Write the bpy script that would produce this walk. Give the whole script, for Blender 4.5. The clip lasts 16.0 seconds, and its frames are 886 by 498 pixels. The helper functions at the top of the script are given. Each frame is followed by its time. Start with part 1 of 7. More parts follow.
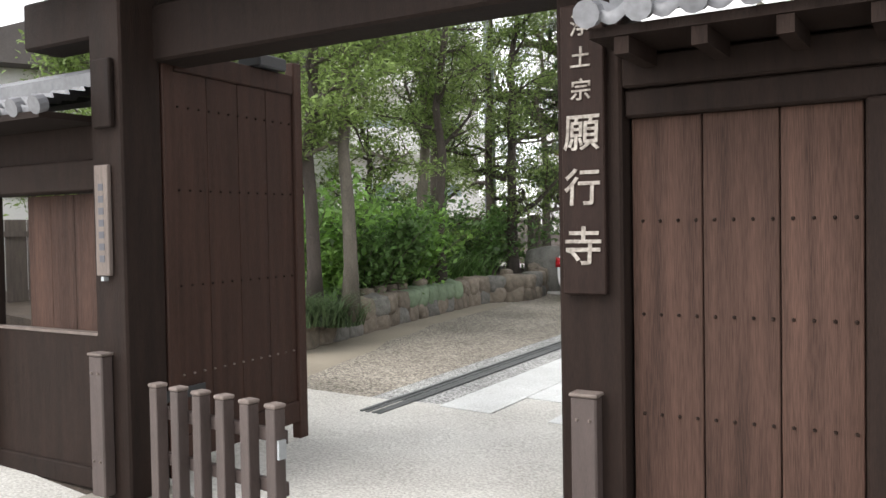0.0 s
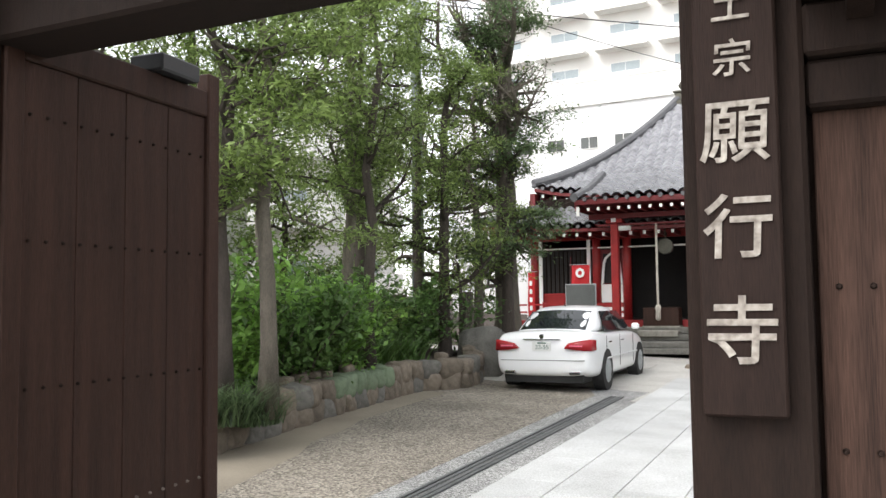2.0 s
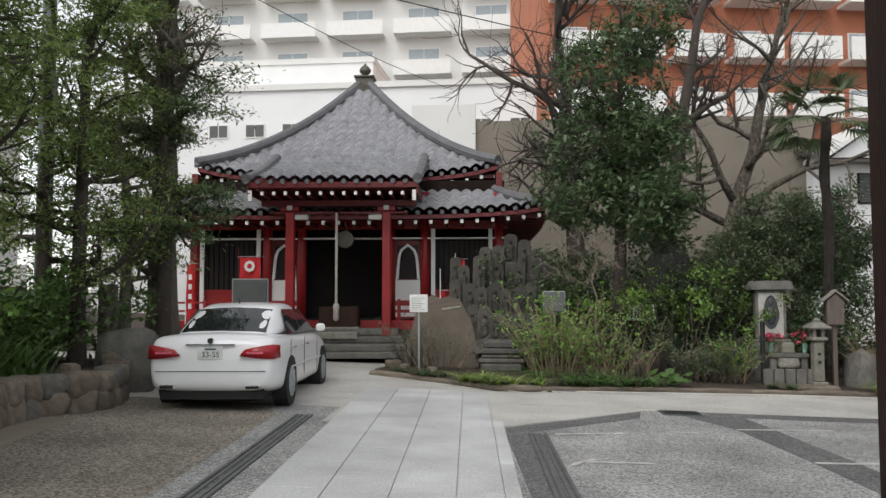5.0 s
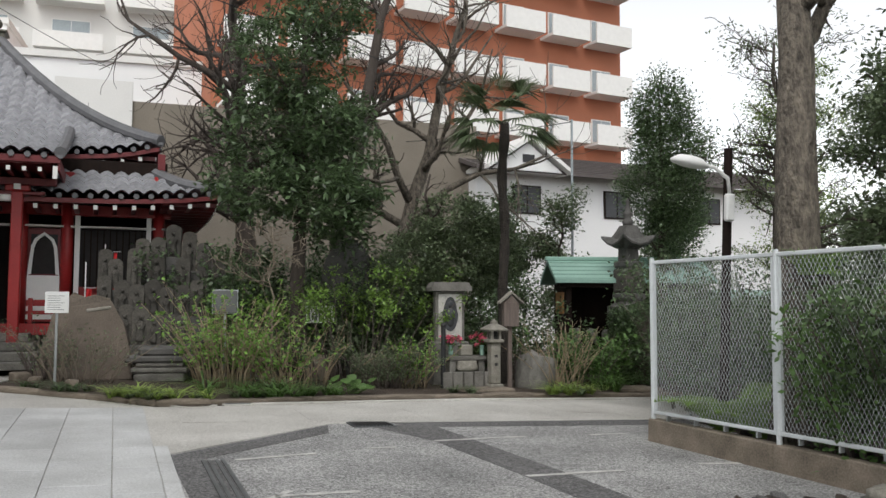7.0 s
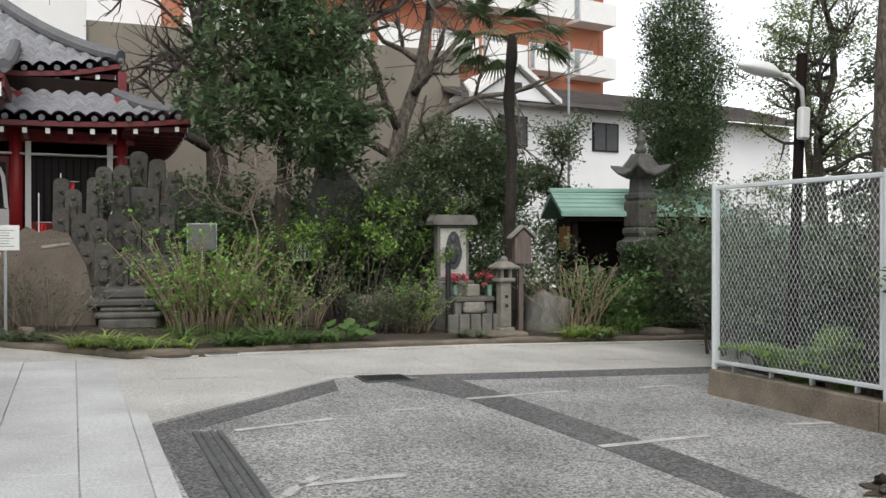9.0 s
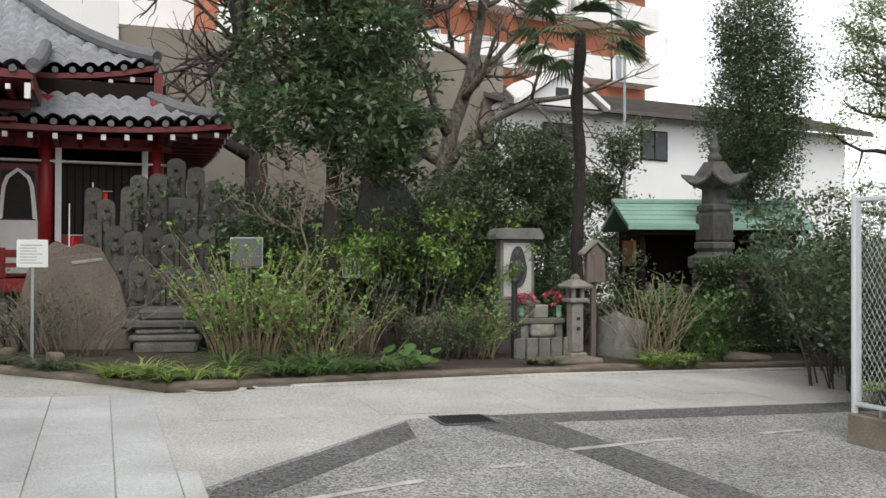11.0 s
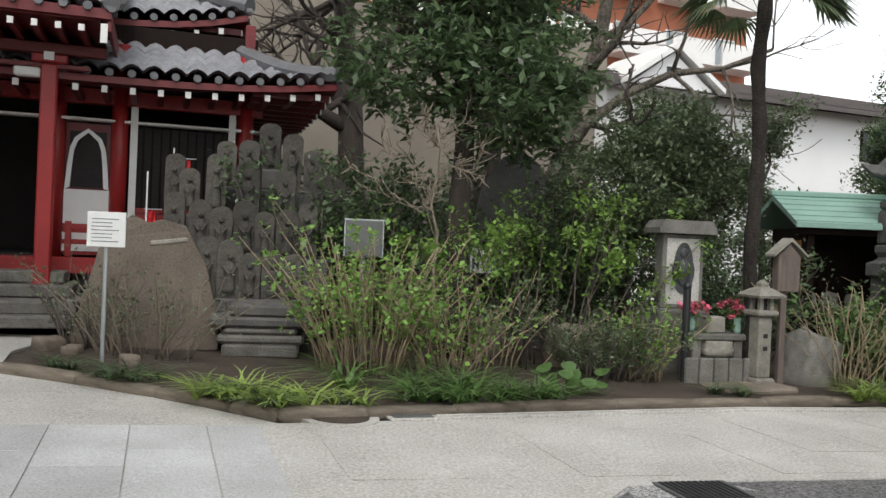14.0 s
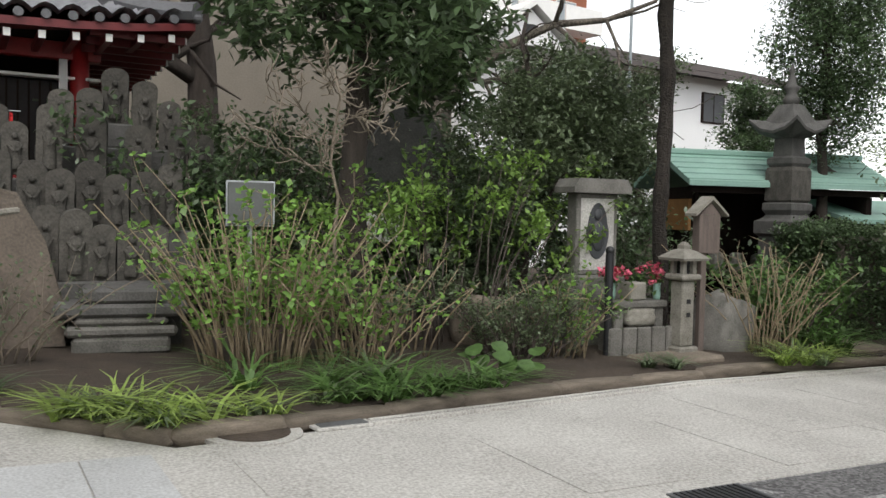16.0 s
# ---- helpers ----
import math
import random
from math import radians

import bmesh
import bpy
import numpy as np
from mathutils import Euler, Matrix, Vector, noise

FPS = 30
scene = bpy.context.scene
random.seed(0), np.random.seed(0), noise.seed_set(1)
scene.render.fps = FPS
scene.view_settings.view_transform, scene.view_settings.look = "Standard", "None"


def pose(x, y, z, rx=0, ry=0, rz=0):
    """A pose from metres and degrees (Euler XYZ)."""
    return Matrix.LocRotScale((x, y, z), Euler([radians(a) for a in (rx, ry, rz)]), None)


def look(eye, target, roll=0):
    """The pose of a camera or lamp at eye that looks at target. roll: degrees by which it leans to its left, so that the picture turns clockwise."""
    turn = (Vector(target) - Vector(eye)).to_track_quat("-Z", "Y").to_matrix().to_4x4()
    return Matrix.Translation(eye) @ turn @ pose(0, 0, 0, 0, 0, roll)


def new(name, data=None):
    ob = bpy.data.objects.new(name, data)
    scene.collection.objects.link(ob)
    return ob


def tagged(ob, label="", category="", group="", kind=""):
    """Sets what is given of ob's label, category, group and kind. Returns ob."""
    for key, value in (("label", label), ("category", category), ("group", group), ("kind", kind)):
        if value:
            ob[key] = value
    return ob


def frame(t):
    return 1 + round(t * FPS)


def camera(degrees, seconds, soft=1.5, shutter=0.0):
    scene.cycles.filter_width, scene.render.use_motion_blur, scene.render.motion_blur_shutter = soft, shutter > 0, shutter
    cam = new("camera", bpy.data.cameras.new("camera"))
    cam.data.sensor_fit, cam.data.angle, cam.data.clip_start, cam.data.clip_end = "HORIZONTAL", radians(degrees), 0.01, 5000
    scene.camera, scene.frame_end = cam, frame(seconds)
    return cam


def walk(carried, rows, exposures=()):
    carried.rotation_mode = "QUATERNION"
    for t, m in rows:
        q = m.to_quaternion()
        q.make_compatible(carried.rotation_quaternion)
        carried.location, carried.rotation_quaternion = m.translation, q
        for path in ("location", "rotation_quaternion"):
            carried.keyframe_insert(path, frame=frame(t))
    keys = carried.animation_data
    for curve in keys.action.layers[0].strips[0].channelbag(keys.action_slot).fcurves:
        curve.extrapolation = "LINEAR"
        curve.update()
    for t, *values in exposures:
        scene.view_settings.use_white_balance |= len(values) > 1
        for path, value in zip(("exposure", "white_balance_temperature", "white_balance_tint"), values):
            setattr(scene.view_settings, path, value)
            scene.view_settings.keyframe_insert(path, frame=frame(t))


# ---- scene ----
cam = camera(54.9, 16.0)
PATH = [
    (0, (3.067, -4.409, 1.652), (1.808, -2.855, 1.597), -1.0),
    (0.5, (2.721, -4.241, 1.618), (1.559, -2.614, 1.66), 0.2),
    (1, (2.386, -3.991, 1.604), (1.257, -2.341, 1.617), 0.7),
    (1.5, (2.042, -3.615, 1.632), (0.9, -1.976, 1.726), 0.8),
    (2, (1.711, -3.288, 1.626), (0.634, -1.608, 1.754), -0.7),
    (2.5, (1.383, -2.959, 1.622), (0.438, -1.198, 1.707), 2.6),
    (3, (1.095, -2.701, 1.607), (0.296, -0.872, 1.732), 1.8),
    (3.5, (0.802, -2.306, 1.604), (0.135, -0.424, 1.722), 2.2),
    (5.8, (0.164, -0.384, 1.551), (-0.015, 1.604, 1.673), -2.6),
    (6, (0.13, -0.24, 1.554), (0.002, 1.752, 1.668), -2.8),
    (6.5, (0.005, 0.223, 1.528), (0.193, 2.212, 1.625), -0.0),
    (7, (-0.053, 0.59, 1.501), (0.4, 2.533, 1.635), 0.2),
    (7.5, (-0.087, 1.071, 1.49), (0.589, 2.953, 1.513), -0.7),
    (8, (-0.234, 1.53, 1.485), (0.48, 3.398, 1.453), -1.4),
    (8.5, (-0.298, 1.967, 1.419), (0.294, 3.877, 1.377), 0.1),
    (9, (-0.319, 2.386, 1.444), (0.219, 4.312, 1.435), 0.0),
    (9.2, (-0.338, 2.551, 1.42), (0.2, 4.477, 1.371), 0.2),
    (11.3, (-0.601, 3.984, 1.547), (-0.15, 5.932, 1.565), 0.3),
    (11.5, (-0.624, 4.154, 1.531), (-0.229, 6.115, 1.528), 0.6),
    (12, (-0.718, 4.606, 1.535), (-0.373, 6.576, 1.477), -1.1),
    (12.5, (-0.88, 5.055, 1.546), (-0.559, 7.029, 1.499), -0.0),
    (13, (-0.976, 5.454, 1.517), (-0.698, 7.435, 1.542), 0.1),
    (13.5, (-1.045, 5.875, 1.547), (-0.808, 7.861, 1.58), 0.6),
    (14, (-1.215, 6.305, 1.546), (-0.847, 8.271, 1.532), 2.4),
    (14.5, (-1.327, 6.668, 1.52), (-0.832, 8.606, 1.523), 0.6),
    (15, (-1.415, 7.076, 1.545), (-0.841, 8.991, 1.513), -0.9),
    (15.5, (-1.515, 7.47, 1.522), (-0.796, 9.335, 1.46), 0.2),
    (16, (-1.618, 7.806, 1.515), (-0.87, 9.659, 1.432), 1.3),
]
walk(cam, [(t, look(e, g, r)) for t, e, g, r in PATH], exposures=[(0, 1.22), (1, 1.38), (1.5, 1.3), (2, 1.15), (2.5, 0.6), (3.5, 0.35), (6, 0.18), (9, 0.44), (16, 0.5)])

# ---- world and light ----
world = bpy.data.worlds.new("sky")
scene.world = world
world.use_nodes = True
wn, wl = world.node_tree.nodes, world.node_tree.links
sky = wn.new("ShaderNodeTexSky")
sky.sky_type, sky.sun_disc = "NISHITA", False
sky.sun_elevation, sky.sun_rotation = radians(50), radians(200)
sky.air_density, sky.dust_density = 1.0, 1.0
pale = wn.new("ShaderNodeHueSaturation")          # high thin overcast
pale.inputs["Saturation"].default_value = 0.12
wl.new(sky.outputs[0], pale.inputs["Color"])
wl.new(pale.outputs[0], wn["Background"].inputs[0])
wn["Background"].inputs[1].default_value = 0.2
sun = new("sun", bpy.data.lights.new("sun", "SUN"))
sun.data.energy, sun.data.angle, sun.data.color = 0.9, radians(30), (1.0, 0.97, 0.93)
sun.matrix_world = look((0, 0, 30), (0.0 + 30 / math.tan(radians(50)) * math.sin(radians(20)), 30 / math.tan(radians(50)) * math.cos(radians(20)), 0))


# ---- materials ----
def material(name, color, rough=0.7, var=0.25, scale=6.0, fine=60.0, bump=0.15, metal=0.0, stretch=(1, 1, 1), tint=None, island=0.0, rand=0.0, coords="Object", spec=0.5, bumpdist=0.01, translucent=0.0, grainy=0.45, chips=0.0):
    """A surface with stains at one scale, grain at another, and fine relief."""
    m = bpy.data.materials.new(name)
    m.use_nodes = True
    n, l = m.node_tree.nodes, m.node_tree.links
    b = n["Principled BSDF"]
    b.inputs["Roughness"].default_value, b.inputs["Metallic"].default_value = rough, metal
    b.inputs["Specular IOR Level"].default_value = spec
    tc, mp = n.new("ShaderNodeTexCoord"), n.new("ShaderNodeMapping")
    mp.inputs["Scale"].default_value = stretch
    l.new(n.new("ShaderNodeNewGeometry").outputs["Position"] if coords == "World" else tc.outputs[coords], mp.inputs[0])
    big, small = n.new("ShaderNodeTexNoise"), n.new("ShaderNodeTexNoise")
    big.inputs["Scale"].default_value, small.inputs["Scale"].default_value = scale, fine
    big.inputs["Detail"].default_value, small.inputs["Detail"].default_value = 5, 3
    l.new(mp.outputs[0], big.inputs[0]), l.new(mp.outputs[0], small.inputs[0])
    mix = n.new("ShaderNodeMix")
    mix.data_type = "RGBA"
    dark = tint or tuple(c * (1 - var) for c in color)
    lite = tuple(min(1, c * (1 + var)) for c in color)
    mix.inputs[6].default_value, mix.inputs[7].default_value = (*dark, 1), (*lite, 1)
    add = n.new("ShaderNodeMath")
    add.operation = "MULTIPLY_ADD"
    add.inputs[1].default_value = grainy
    grain = n.new("ShaderNodeMapRange")
    grain.inputs[1].default_value, grain.inputs[2].default_value = 0.32, 0.68
    l.new(small.outputs[0], grain.inputs[0])
    l.new(grain.outputs[0], add.inputs[0])
    ramp = n.new("ShaderNodeMapRange")
    ramp.inputs[1].default_value, ramp.inputs[2].default_value = 0.3, 0.7
    ramp.inputs[4].default_value = 1 - grainy
    l.new(big.outputs[0], ramp.inputs[0])
    l.new(ramp.outputs[0], add.inputs[2])
    l.new(add.outputs[0], mix.inputs[0])
    out = mix.outputs[2]
    if island or rand:
        src = n.new("ShaderNodeNewGeometry").outputs["Random Per Island"] if island else n.new("ShaderNodeObjectInfo").outputs["Random"]
        hs = n.new("ShaderNodeHueSaturation")
        r1 = n.new("ShaderNodeMapRange")
        amount = island or rand
        r1.inputs[3].default_value, r1.inputs[4].default_value = 1 - amount, 1 + amount
        l.new(src, r1.inputs[0])
        l.new(r1.outputs[0], hs.inputs["Value"])
        l.new(out, hs.inputs["Color"])
        out = hs.outputs[0]
    if chips:                                     # loose stone chips of many greys
        vo, sp, mr, hv = n.new("ShaderNodeTexVoronoi"), n.new("ShaderNodeSeparateColor"), n.new("ShaderNodeMapRange"), n.new("ShaderNodeHueSaturation")
        vo.inputs["Scale"].default_value = chips
        l.new(mp.outputs[0], vo.inputs["Vector"])
        l.new(vo.outputs["Color"], sp.inputs[0])
        mr.inputs[3].default_value, mr.inputs[4].default_value = 0.4, 1.6
        l.new(sp.outputs[0], mr.inputs[0])
        l.new(mr.outputs[0], hv.inputs["Value"])
        l.new(out, hv.inputs["Color"])
        out = hv.outputs[0]
    l.new(out, b.inputs["Base Color"])
    if bump:
        bp = n.new("ShaderNodeBump")
        bp.inputs["Strength"].default_value, bp.inputs["Distance"].default_value = bump, bumpdist
        l.new(small.outputs[0], bp.inputs["Height"])
        l.new(bp.outputs[0], b.inputs["Normal"])
    if translucent:
        tr, ms = n.new("ShaderNodeBsdfTranslucent"), n.new("ShaderNodeMixShader")
        l.new(out, tr.inputs[0])
        ms.inputs[0].default_value = translucent
        l.new(b.outputs[0], ms.inputs[1]), l.new(tr.outputs[0], ms.inputs[2])
        l.new(ms.outputs[0], n["Material Output"].inputs[0])
    return m


WOOD_DARK = material("dark stained wood", (0.016, 0.009, 0.0065), 0.8, 0.45, 3, 40, 0.4, stretch=(6, 6, 0.6), rand=0.2, spec=0.2)
WOOD_LEAF = material("brown stained door wood", (0.036, 0.0165, 0.011), 0.65, 0.5, 2.2, 40, 0.3, stretch=(8, 8, 0.5), rand=0.15, spec=0.25)
WOOD_SIDE = material("sun-bleached brown door wood", (0.052, 0.0285, 0.021), 0.75, 0.7, 1.6, 30, 0.5, stretch=(9, 9, 0.35), rand=0.15, spec=0.2)
WOOD_GREY = material("weathered grey-brown wood", (0.14, 0.11, 0.095), 0.75, 0.35, 4, 50, 0.3, stretch=(6, 6, 0.7), rand=0.15)
WOOD_PICKET = material("painted picket wood", (0.06, 0.043, 0.038), 0.6, 0.3, 5, 50, 0.2, stretch=(5, 5, 0.8), rand=0.1)
TILE = material("grey roof tile", (0.17, 0.17, 0.18), 0.42, 0.35, 3, 30, 0.15, rand=0.22)
TILE_RIDGE = material("dark ridge tile", (0.12, 0.12, 0.125), 0.5, 0.3, 4, 30, 0.15)
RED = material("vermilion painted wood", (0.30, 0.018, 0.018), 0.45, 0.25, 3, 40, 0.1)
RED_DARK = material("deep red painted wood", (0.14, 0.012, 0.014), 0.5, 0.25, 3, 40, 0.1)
WHITE_PAINT = material("white paint", (0.78, 0.77, 0.74), 0.6, 0.06, 4, 40, 0.05)
PLASTER = material("white plaster wall", (0.78, 0.78, 0.77), 0.85, 0.06, 0.6, 25, 0.05)
PLASTER_CREAM = material("cream wall", (0.70, 0.69, 0.66), 0.85, 0.08, 0.5, 25, 0.05)
WALL_TAUPE = material("taupe block wall", (0.20, 0.175, 0.14), 0.9, 0.2, 0.8, 25, 0.1)
BRICK_ORANGE = material("orange brick tile facade", (0.42, 0.155, 0.085), 0.8, 0.15, 0.6, 20, 0.1)
CONCRETE = material("worn pale concrete", (0.56, 0.545, 0.51), 0.85, 0.2, 0.9, 52, 0.7, tint=(0.27, 0.255, 0.228), grainy=0.6, coords="World")
ASPHALT_WARM = material("sandy worn asphalt", (0.25, 0.222, 0.185), 0.9, 0.5, 0.8, 40, 1.0, tint=(0.1, 0.088, 0.07), bumpdist=0.02, grainy=0.5, chips=48)
# door wood made darker: the name board's backlit shade is in this colour
WOOD_BOARD = material("dark brown board wood", (0.02, 0.0115, 0.009), 0.7, 0.5, 2.2, 40, 0.3, stretch=(8, 8, 0.5), spec=0.15)
SLAB = material("pale granite slab", (0.55, 0.555, 0.55), 0.75, 0.2, 1.3, 62, 0.45, tint=(0.33, 0.33, 0.32), grainy=0.52, rand=0.07, coords="World")
ASPHALT = material("worn asphalt with grit", (0.31, 0.305, 0.295), 0.9, 0.5, 0.9, 55, 0.9, tint=(0.12, 0.121, 0.118), bumpdist=0.015, grainy=0.5, chips=62)
ASPHALT_DARK = material("newer dark asphalt patch", (0.125, 0.122, 0.12), 0.9, 0.45, 1.5, 30, 0.7, bumpdist=0.015, grainy=0.6, chips=60)
SOIL = material("damp brown soil", (0.062, 0.046, 0.034), 0.95, 0.5, 2.5, 40, 0.8, bumpdist=0.03)
EARTH_ROAD = material("sandy earth", (0.26, 0.225, 0.175), 0.95, 0.3, 1.0, 80, 0.5)
STONE = material("grey weathered stone", (0.17, 0.16, 0.145), 0.9, 0.4, 5, 50, 0.5, tint=(0.075, 0.075, 0.062), rand=0.18)
STONE_BROWN = material("brown field stone", (0.20, 0.165, 0.13), 0.9, 0.35, 4, 50, 0.5, tint=(0.09, 0.075, 0.055), rand=0.2)
STONE_DARK = material("dark lichened stone", (0.095, 0.09, 0.085), 0.85, 0.4, 4, 45, 0.5, tint=(0.05, 0.05, 0.045), rand=0.15)
STONE_GREEN = material("green-tinged stone", (0.17, 0.22, 0.14), 0.9, 0.3, 5, 50, 0.4, rand=0.12)
STONE_BIG = material("brown inscribed stone", (0.15, 0.12, 0.095), 0.9, 0.35, 3, 40, 0.5, tint=(0.08, 0.068, 0.055))
STONE_STELE = material("dark weathered figure stone", (0.085, 0.077, 0.066), 0.92, 0.5, 6, 40, 0.8, tint=(0.034, 0.033, 0.028), rand=0.3)
STONE_PALE = material("pale lantern stone", (0.26, 0.245, 0.215), 0.9, 0.3, 6, 60, 0.4, tint=(0.14, 0.13, 0.10), rand=0.1)
SLATE = material("polished slate", (0.055, 0.058, 0.062), 0.5, 0.2, 5, 50, 0.1)
BARK = material("dark rough bark", (0.075, 0.06, 0.05), 0.95, 0.4, 5, 45, 0.9, stretch=(3, 3, 0.7), bumpdist=0.03)
BARK_PALE = material("pale grey bark", (0.145, 0.125, 0.1), 0.95, 0.4, 4, 40, 0.8, stretch=(3, 3, 0.7), tint=(0.08, 0.07, 0.055), bumpdist=0.03)
TWIG = material("pale dry twig", (0.30, 0.235, 0.155), 0.9, 0.3, 6, 40, 0.2)
TWIG_DARK = material("brown bare twig", (0.115, 0.092, 0.08), 0.9, 0.3, 6, 40, 0.2)
LEAF_DARK = material("glossy dark leaf", (0.1, 0.15, 0.07), 0.3, 0.3, 1.5, 20, 0, island=0.6, translucent=0.42)
LEAF_MID = material("mid green leaf", (0.11, 0.2, 0.055), 0.45, 0.35, 1.5, 20, 0, island=0.45, translucent=0.3)
LEAF_FEATHER = material("conifer green needle leaf", (0.2, 0.275, 0.085), 0.5, 0.35, 1.2, 20, 0, island=0.55, translucent=0.5)
LEAF_BRIGHT = material("fresh yellow-green leaf", (0.19, 0.31, 0.065), 0.45, 0.3, 2, 20, 0, island=0.4, translucent=0.35)
LEAF_DULL = material("dull olive leaf", (0.125, 0.165, 0.085), 0.45, 0.3, 1.5, 20, 0, island=0.4, translucent=0.3)
LEAF_LIME = material("lime green strap leaf", (0.29, 0.39, 0.10), 0.45, 0.3, 2, 20, 0, island=0.45, translucent=0.35)
BARK_MOTTLED = material("mottled grey-brown bark", (0.17, 0.145, 0.115), 0.95, 0.4, 9, 26, 1.0, stretch=(1.3, 1.3, 0.6), tint=(0.028, 0.024, 0.02), bumpdist=0.06, grainy=0.35)
LEAF_CONIFER = material("dark conifer leaf", (0.11, 0.165, 0.07), 0.5, 0.35, 1.2, 20, 0, island=0.55, translucent=0.4)
LEAF_SHOOT = material("fresh green shoot leaf", (0.2, 0.36, 0.075), 0.45, 0.3, 2, 20, 0, island=0.45, translucent=0.35)
TWIG_GREY = material("greyish dry twig", (0.2, 0.165, 0.125), 0.9, 0.3, 6, 40, 0.2)
BARK_BLACK = material("shaggy blackish palm bark", (0.035, 0.028, 0.022), 0.95, 0.5, 9, 40, 1.0, tint=(0.012, 0.01, 0.008), bumpdist=0.05)
LEAF_RED = material("reddish leaf", (0.30, 0.11, 0.06), 0.55, 0.3, 2, 20, 0, island=0.4, translucent=0.3)
COPPER = material("verdigris copper roof", (0.27, 0.43, 0.36), 0.55, 0.15, 2, 30, 0.1)
CAR_WHITE = material("white car paint", (0.88, 0.885, 0.89), 0.15, 0.02, 1, 10, 0)
BLACK = material("black rubber", (0.018, 0.018, 0.018), 0.7, 0.2, 4, 40, 0.1)
BLACK_PAINT = material("black painted metal", (0.02, 0.02, 0.022), 0.45, 0.2, 4, 40, 0.05)
# near-black: the shade of unlit rooms is put into this colour
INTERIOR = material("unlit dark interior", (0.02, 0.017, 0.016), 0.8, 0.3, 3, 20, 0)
STEEL = material("galvanised steel", (0.45, 0.47, 0.48), 0.5, 0.12, 4, 60, 0.05, metal=0.6)
MESH_WHITE = material("white coated wire", (0.62, 0.65, 0.66), 0.5, 0.08, 4, 40, 0)
IRON_GRATE = material("dull drain steel", (0.15, 0.155, 0.155), 0.6, 0.3, 4, 60, 0.2, metal=0.5)
FLAG_RED = material("red flag cloth", (0.62, 0.03, 0.035), 0.8, 0.1, 6, 80, 0.1, translucent=0.25)
TAIL_RED = material("red lamp plastic", (0.35, 0.012, 0.018), 0.15, 0.15, 5, 20, 0)
ROPE = material("pale twisted rope", (0.48, 0.44, 0.38), 0.9, 0.2, 8, 60, 0.4)
PINK = material("pink petals", (0.62, 0.12, 0.19), 0.7, 0.3, 6, 30, 0, island=0.4)
SIGN_WHITE = material("white sign panel", (0.74, 0.74, 0.72), 0.5, 0.06, 3, 40, 0.02)
SIGN_GREY = material("grey sign panel", (0.12, 0.125, 0.12), 0.85, 0.15, 3, 40, 0.05)
INK = material("grey ink", (0.08, 0.08, 0.09), 0.7, 0.1, 4, 30, 0)
PAINT_LINE = material("worn white road paint", (0.60, 0.59, 0.56), 0.8, 0.2, 6, 90, 0.3, tint=(0.22, 0.21, 0.2))
GLYPH = material("chalky white lettering", (0.4, 0.365, 0.32), 0.85, 0.2, 14, 60, 0.1, tint=(0.075, 0.055, 0.045), grainy=0.35)
BRONZE = material("old bronze", (0.10, 0.095, 0.075), 0.5, 0.3, 5, 40, 0.1, metal=0.6)
BALCONY_GLASS = material("dim balcony glass", (0.33, 0.38, 0.40), 0.3, 0.15, 1, 10, 0)
BROWN_ROOF = material("brown slate roof", (0.10, 0.085, 0.08), 0.75, 0.25, 2, 30, 0.2)
FISH_GREY = material("grey pole paint", (0.23, 0.26, 0.27), 0.6, 0.12, 3, 40, 0.05)
AMBER_WOOD = material("amber shrine wood", (0.34, 0.17, 0.06), 0.6, 0.3, 4, 40, 0.1)


def glass(name, color, rough=0.03):
    m = bpy.data.materials.new(name)
    m.use_nodes = True
    b = m.node_tree.nodes["Principled BSDF"]
    b.inputs["Base Color"].default_value = (*color, 1)
    b.inputs["Roughness"].default_value, b.inputs["IOR"].default_value = rough, 1.5
    b.inputs["Specular IOR Level"].default_value = 0.7
    return m


GLASS_DARK = glass("tinted window glass", (0.02, 0.024, 0.026))
CHROME = material("chrome", (0.7, 0.7, 0.72), 0.15, 0.03, 2, 20, 0, metal=1.0)


# ---- mesh helpers ----
def rotz(deg, x=0, y=0, z=0):
    return pose(x, y, z, 0, 0, deg)


def box(bm, x0, x1, y0, y1, z0, z1, bevel=0.0, m=None):
    """Adds a box, bevelled where wanted, moved by m."""
    r = bmesh.ops.create_cube(bm, size=1.0, matrix=Matrix.Translation(((x0 + x1) / 2, (y0 + y1) / 2, (z0 + z1) / 2)) @ Matrix.Diagonal((x1 - x0, y1 - y0, z1 - z0, 1)))
    vs = r["verts"]
    if bevel:
        es = list({e for v in vs for e in v.link_edges})
        vs = list({v for f in bmesh.ops.bevel(bm, geom=es, offset=bevel, segments=1, affect="EDGES")["faces"] for v in f.verts} | {v for v in vs if v.is_valid})
    if m:
        bmesh.ops.transform(bm, matrix=m, verts=[v for v in vs if v.is_valid])
    return vs


def cyl(bm, p0, p1, r0, r1=None, seg=12, caps=True):
    """Adds a tapered cylinder between two points."""
    p0, p1 = Vector(p0), Vector(p1)
    d = p1 - p0
    m = Matrix.Translation((p0 + p1) / 2) @ d.to_track_quat("Z", "Y").to_matrix().to_4x4()
    return bmesh.ops.create_cone(bm, cap_ends=caps, segments=seg, radius1=r0, radius2=r0 if r1 is None else r1, depth=d.length, matrix=m)["verts"]


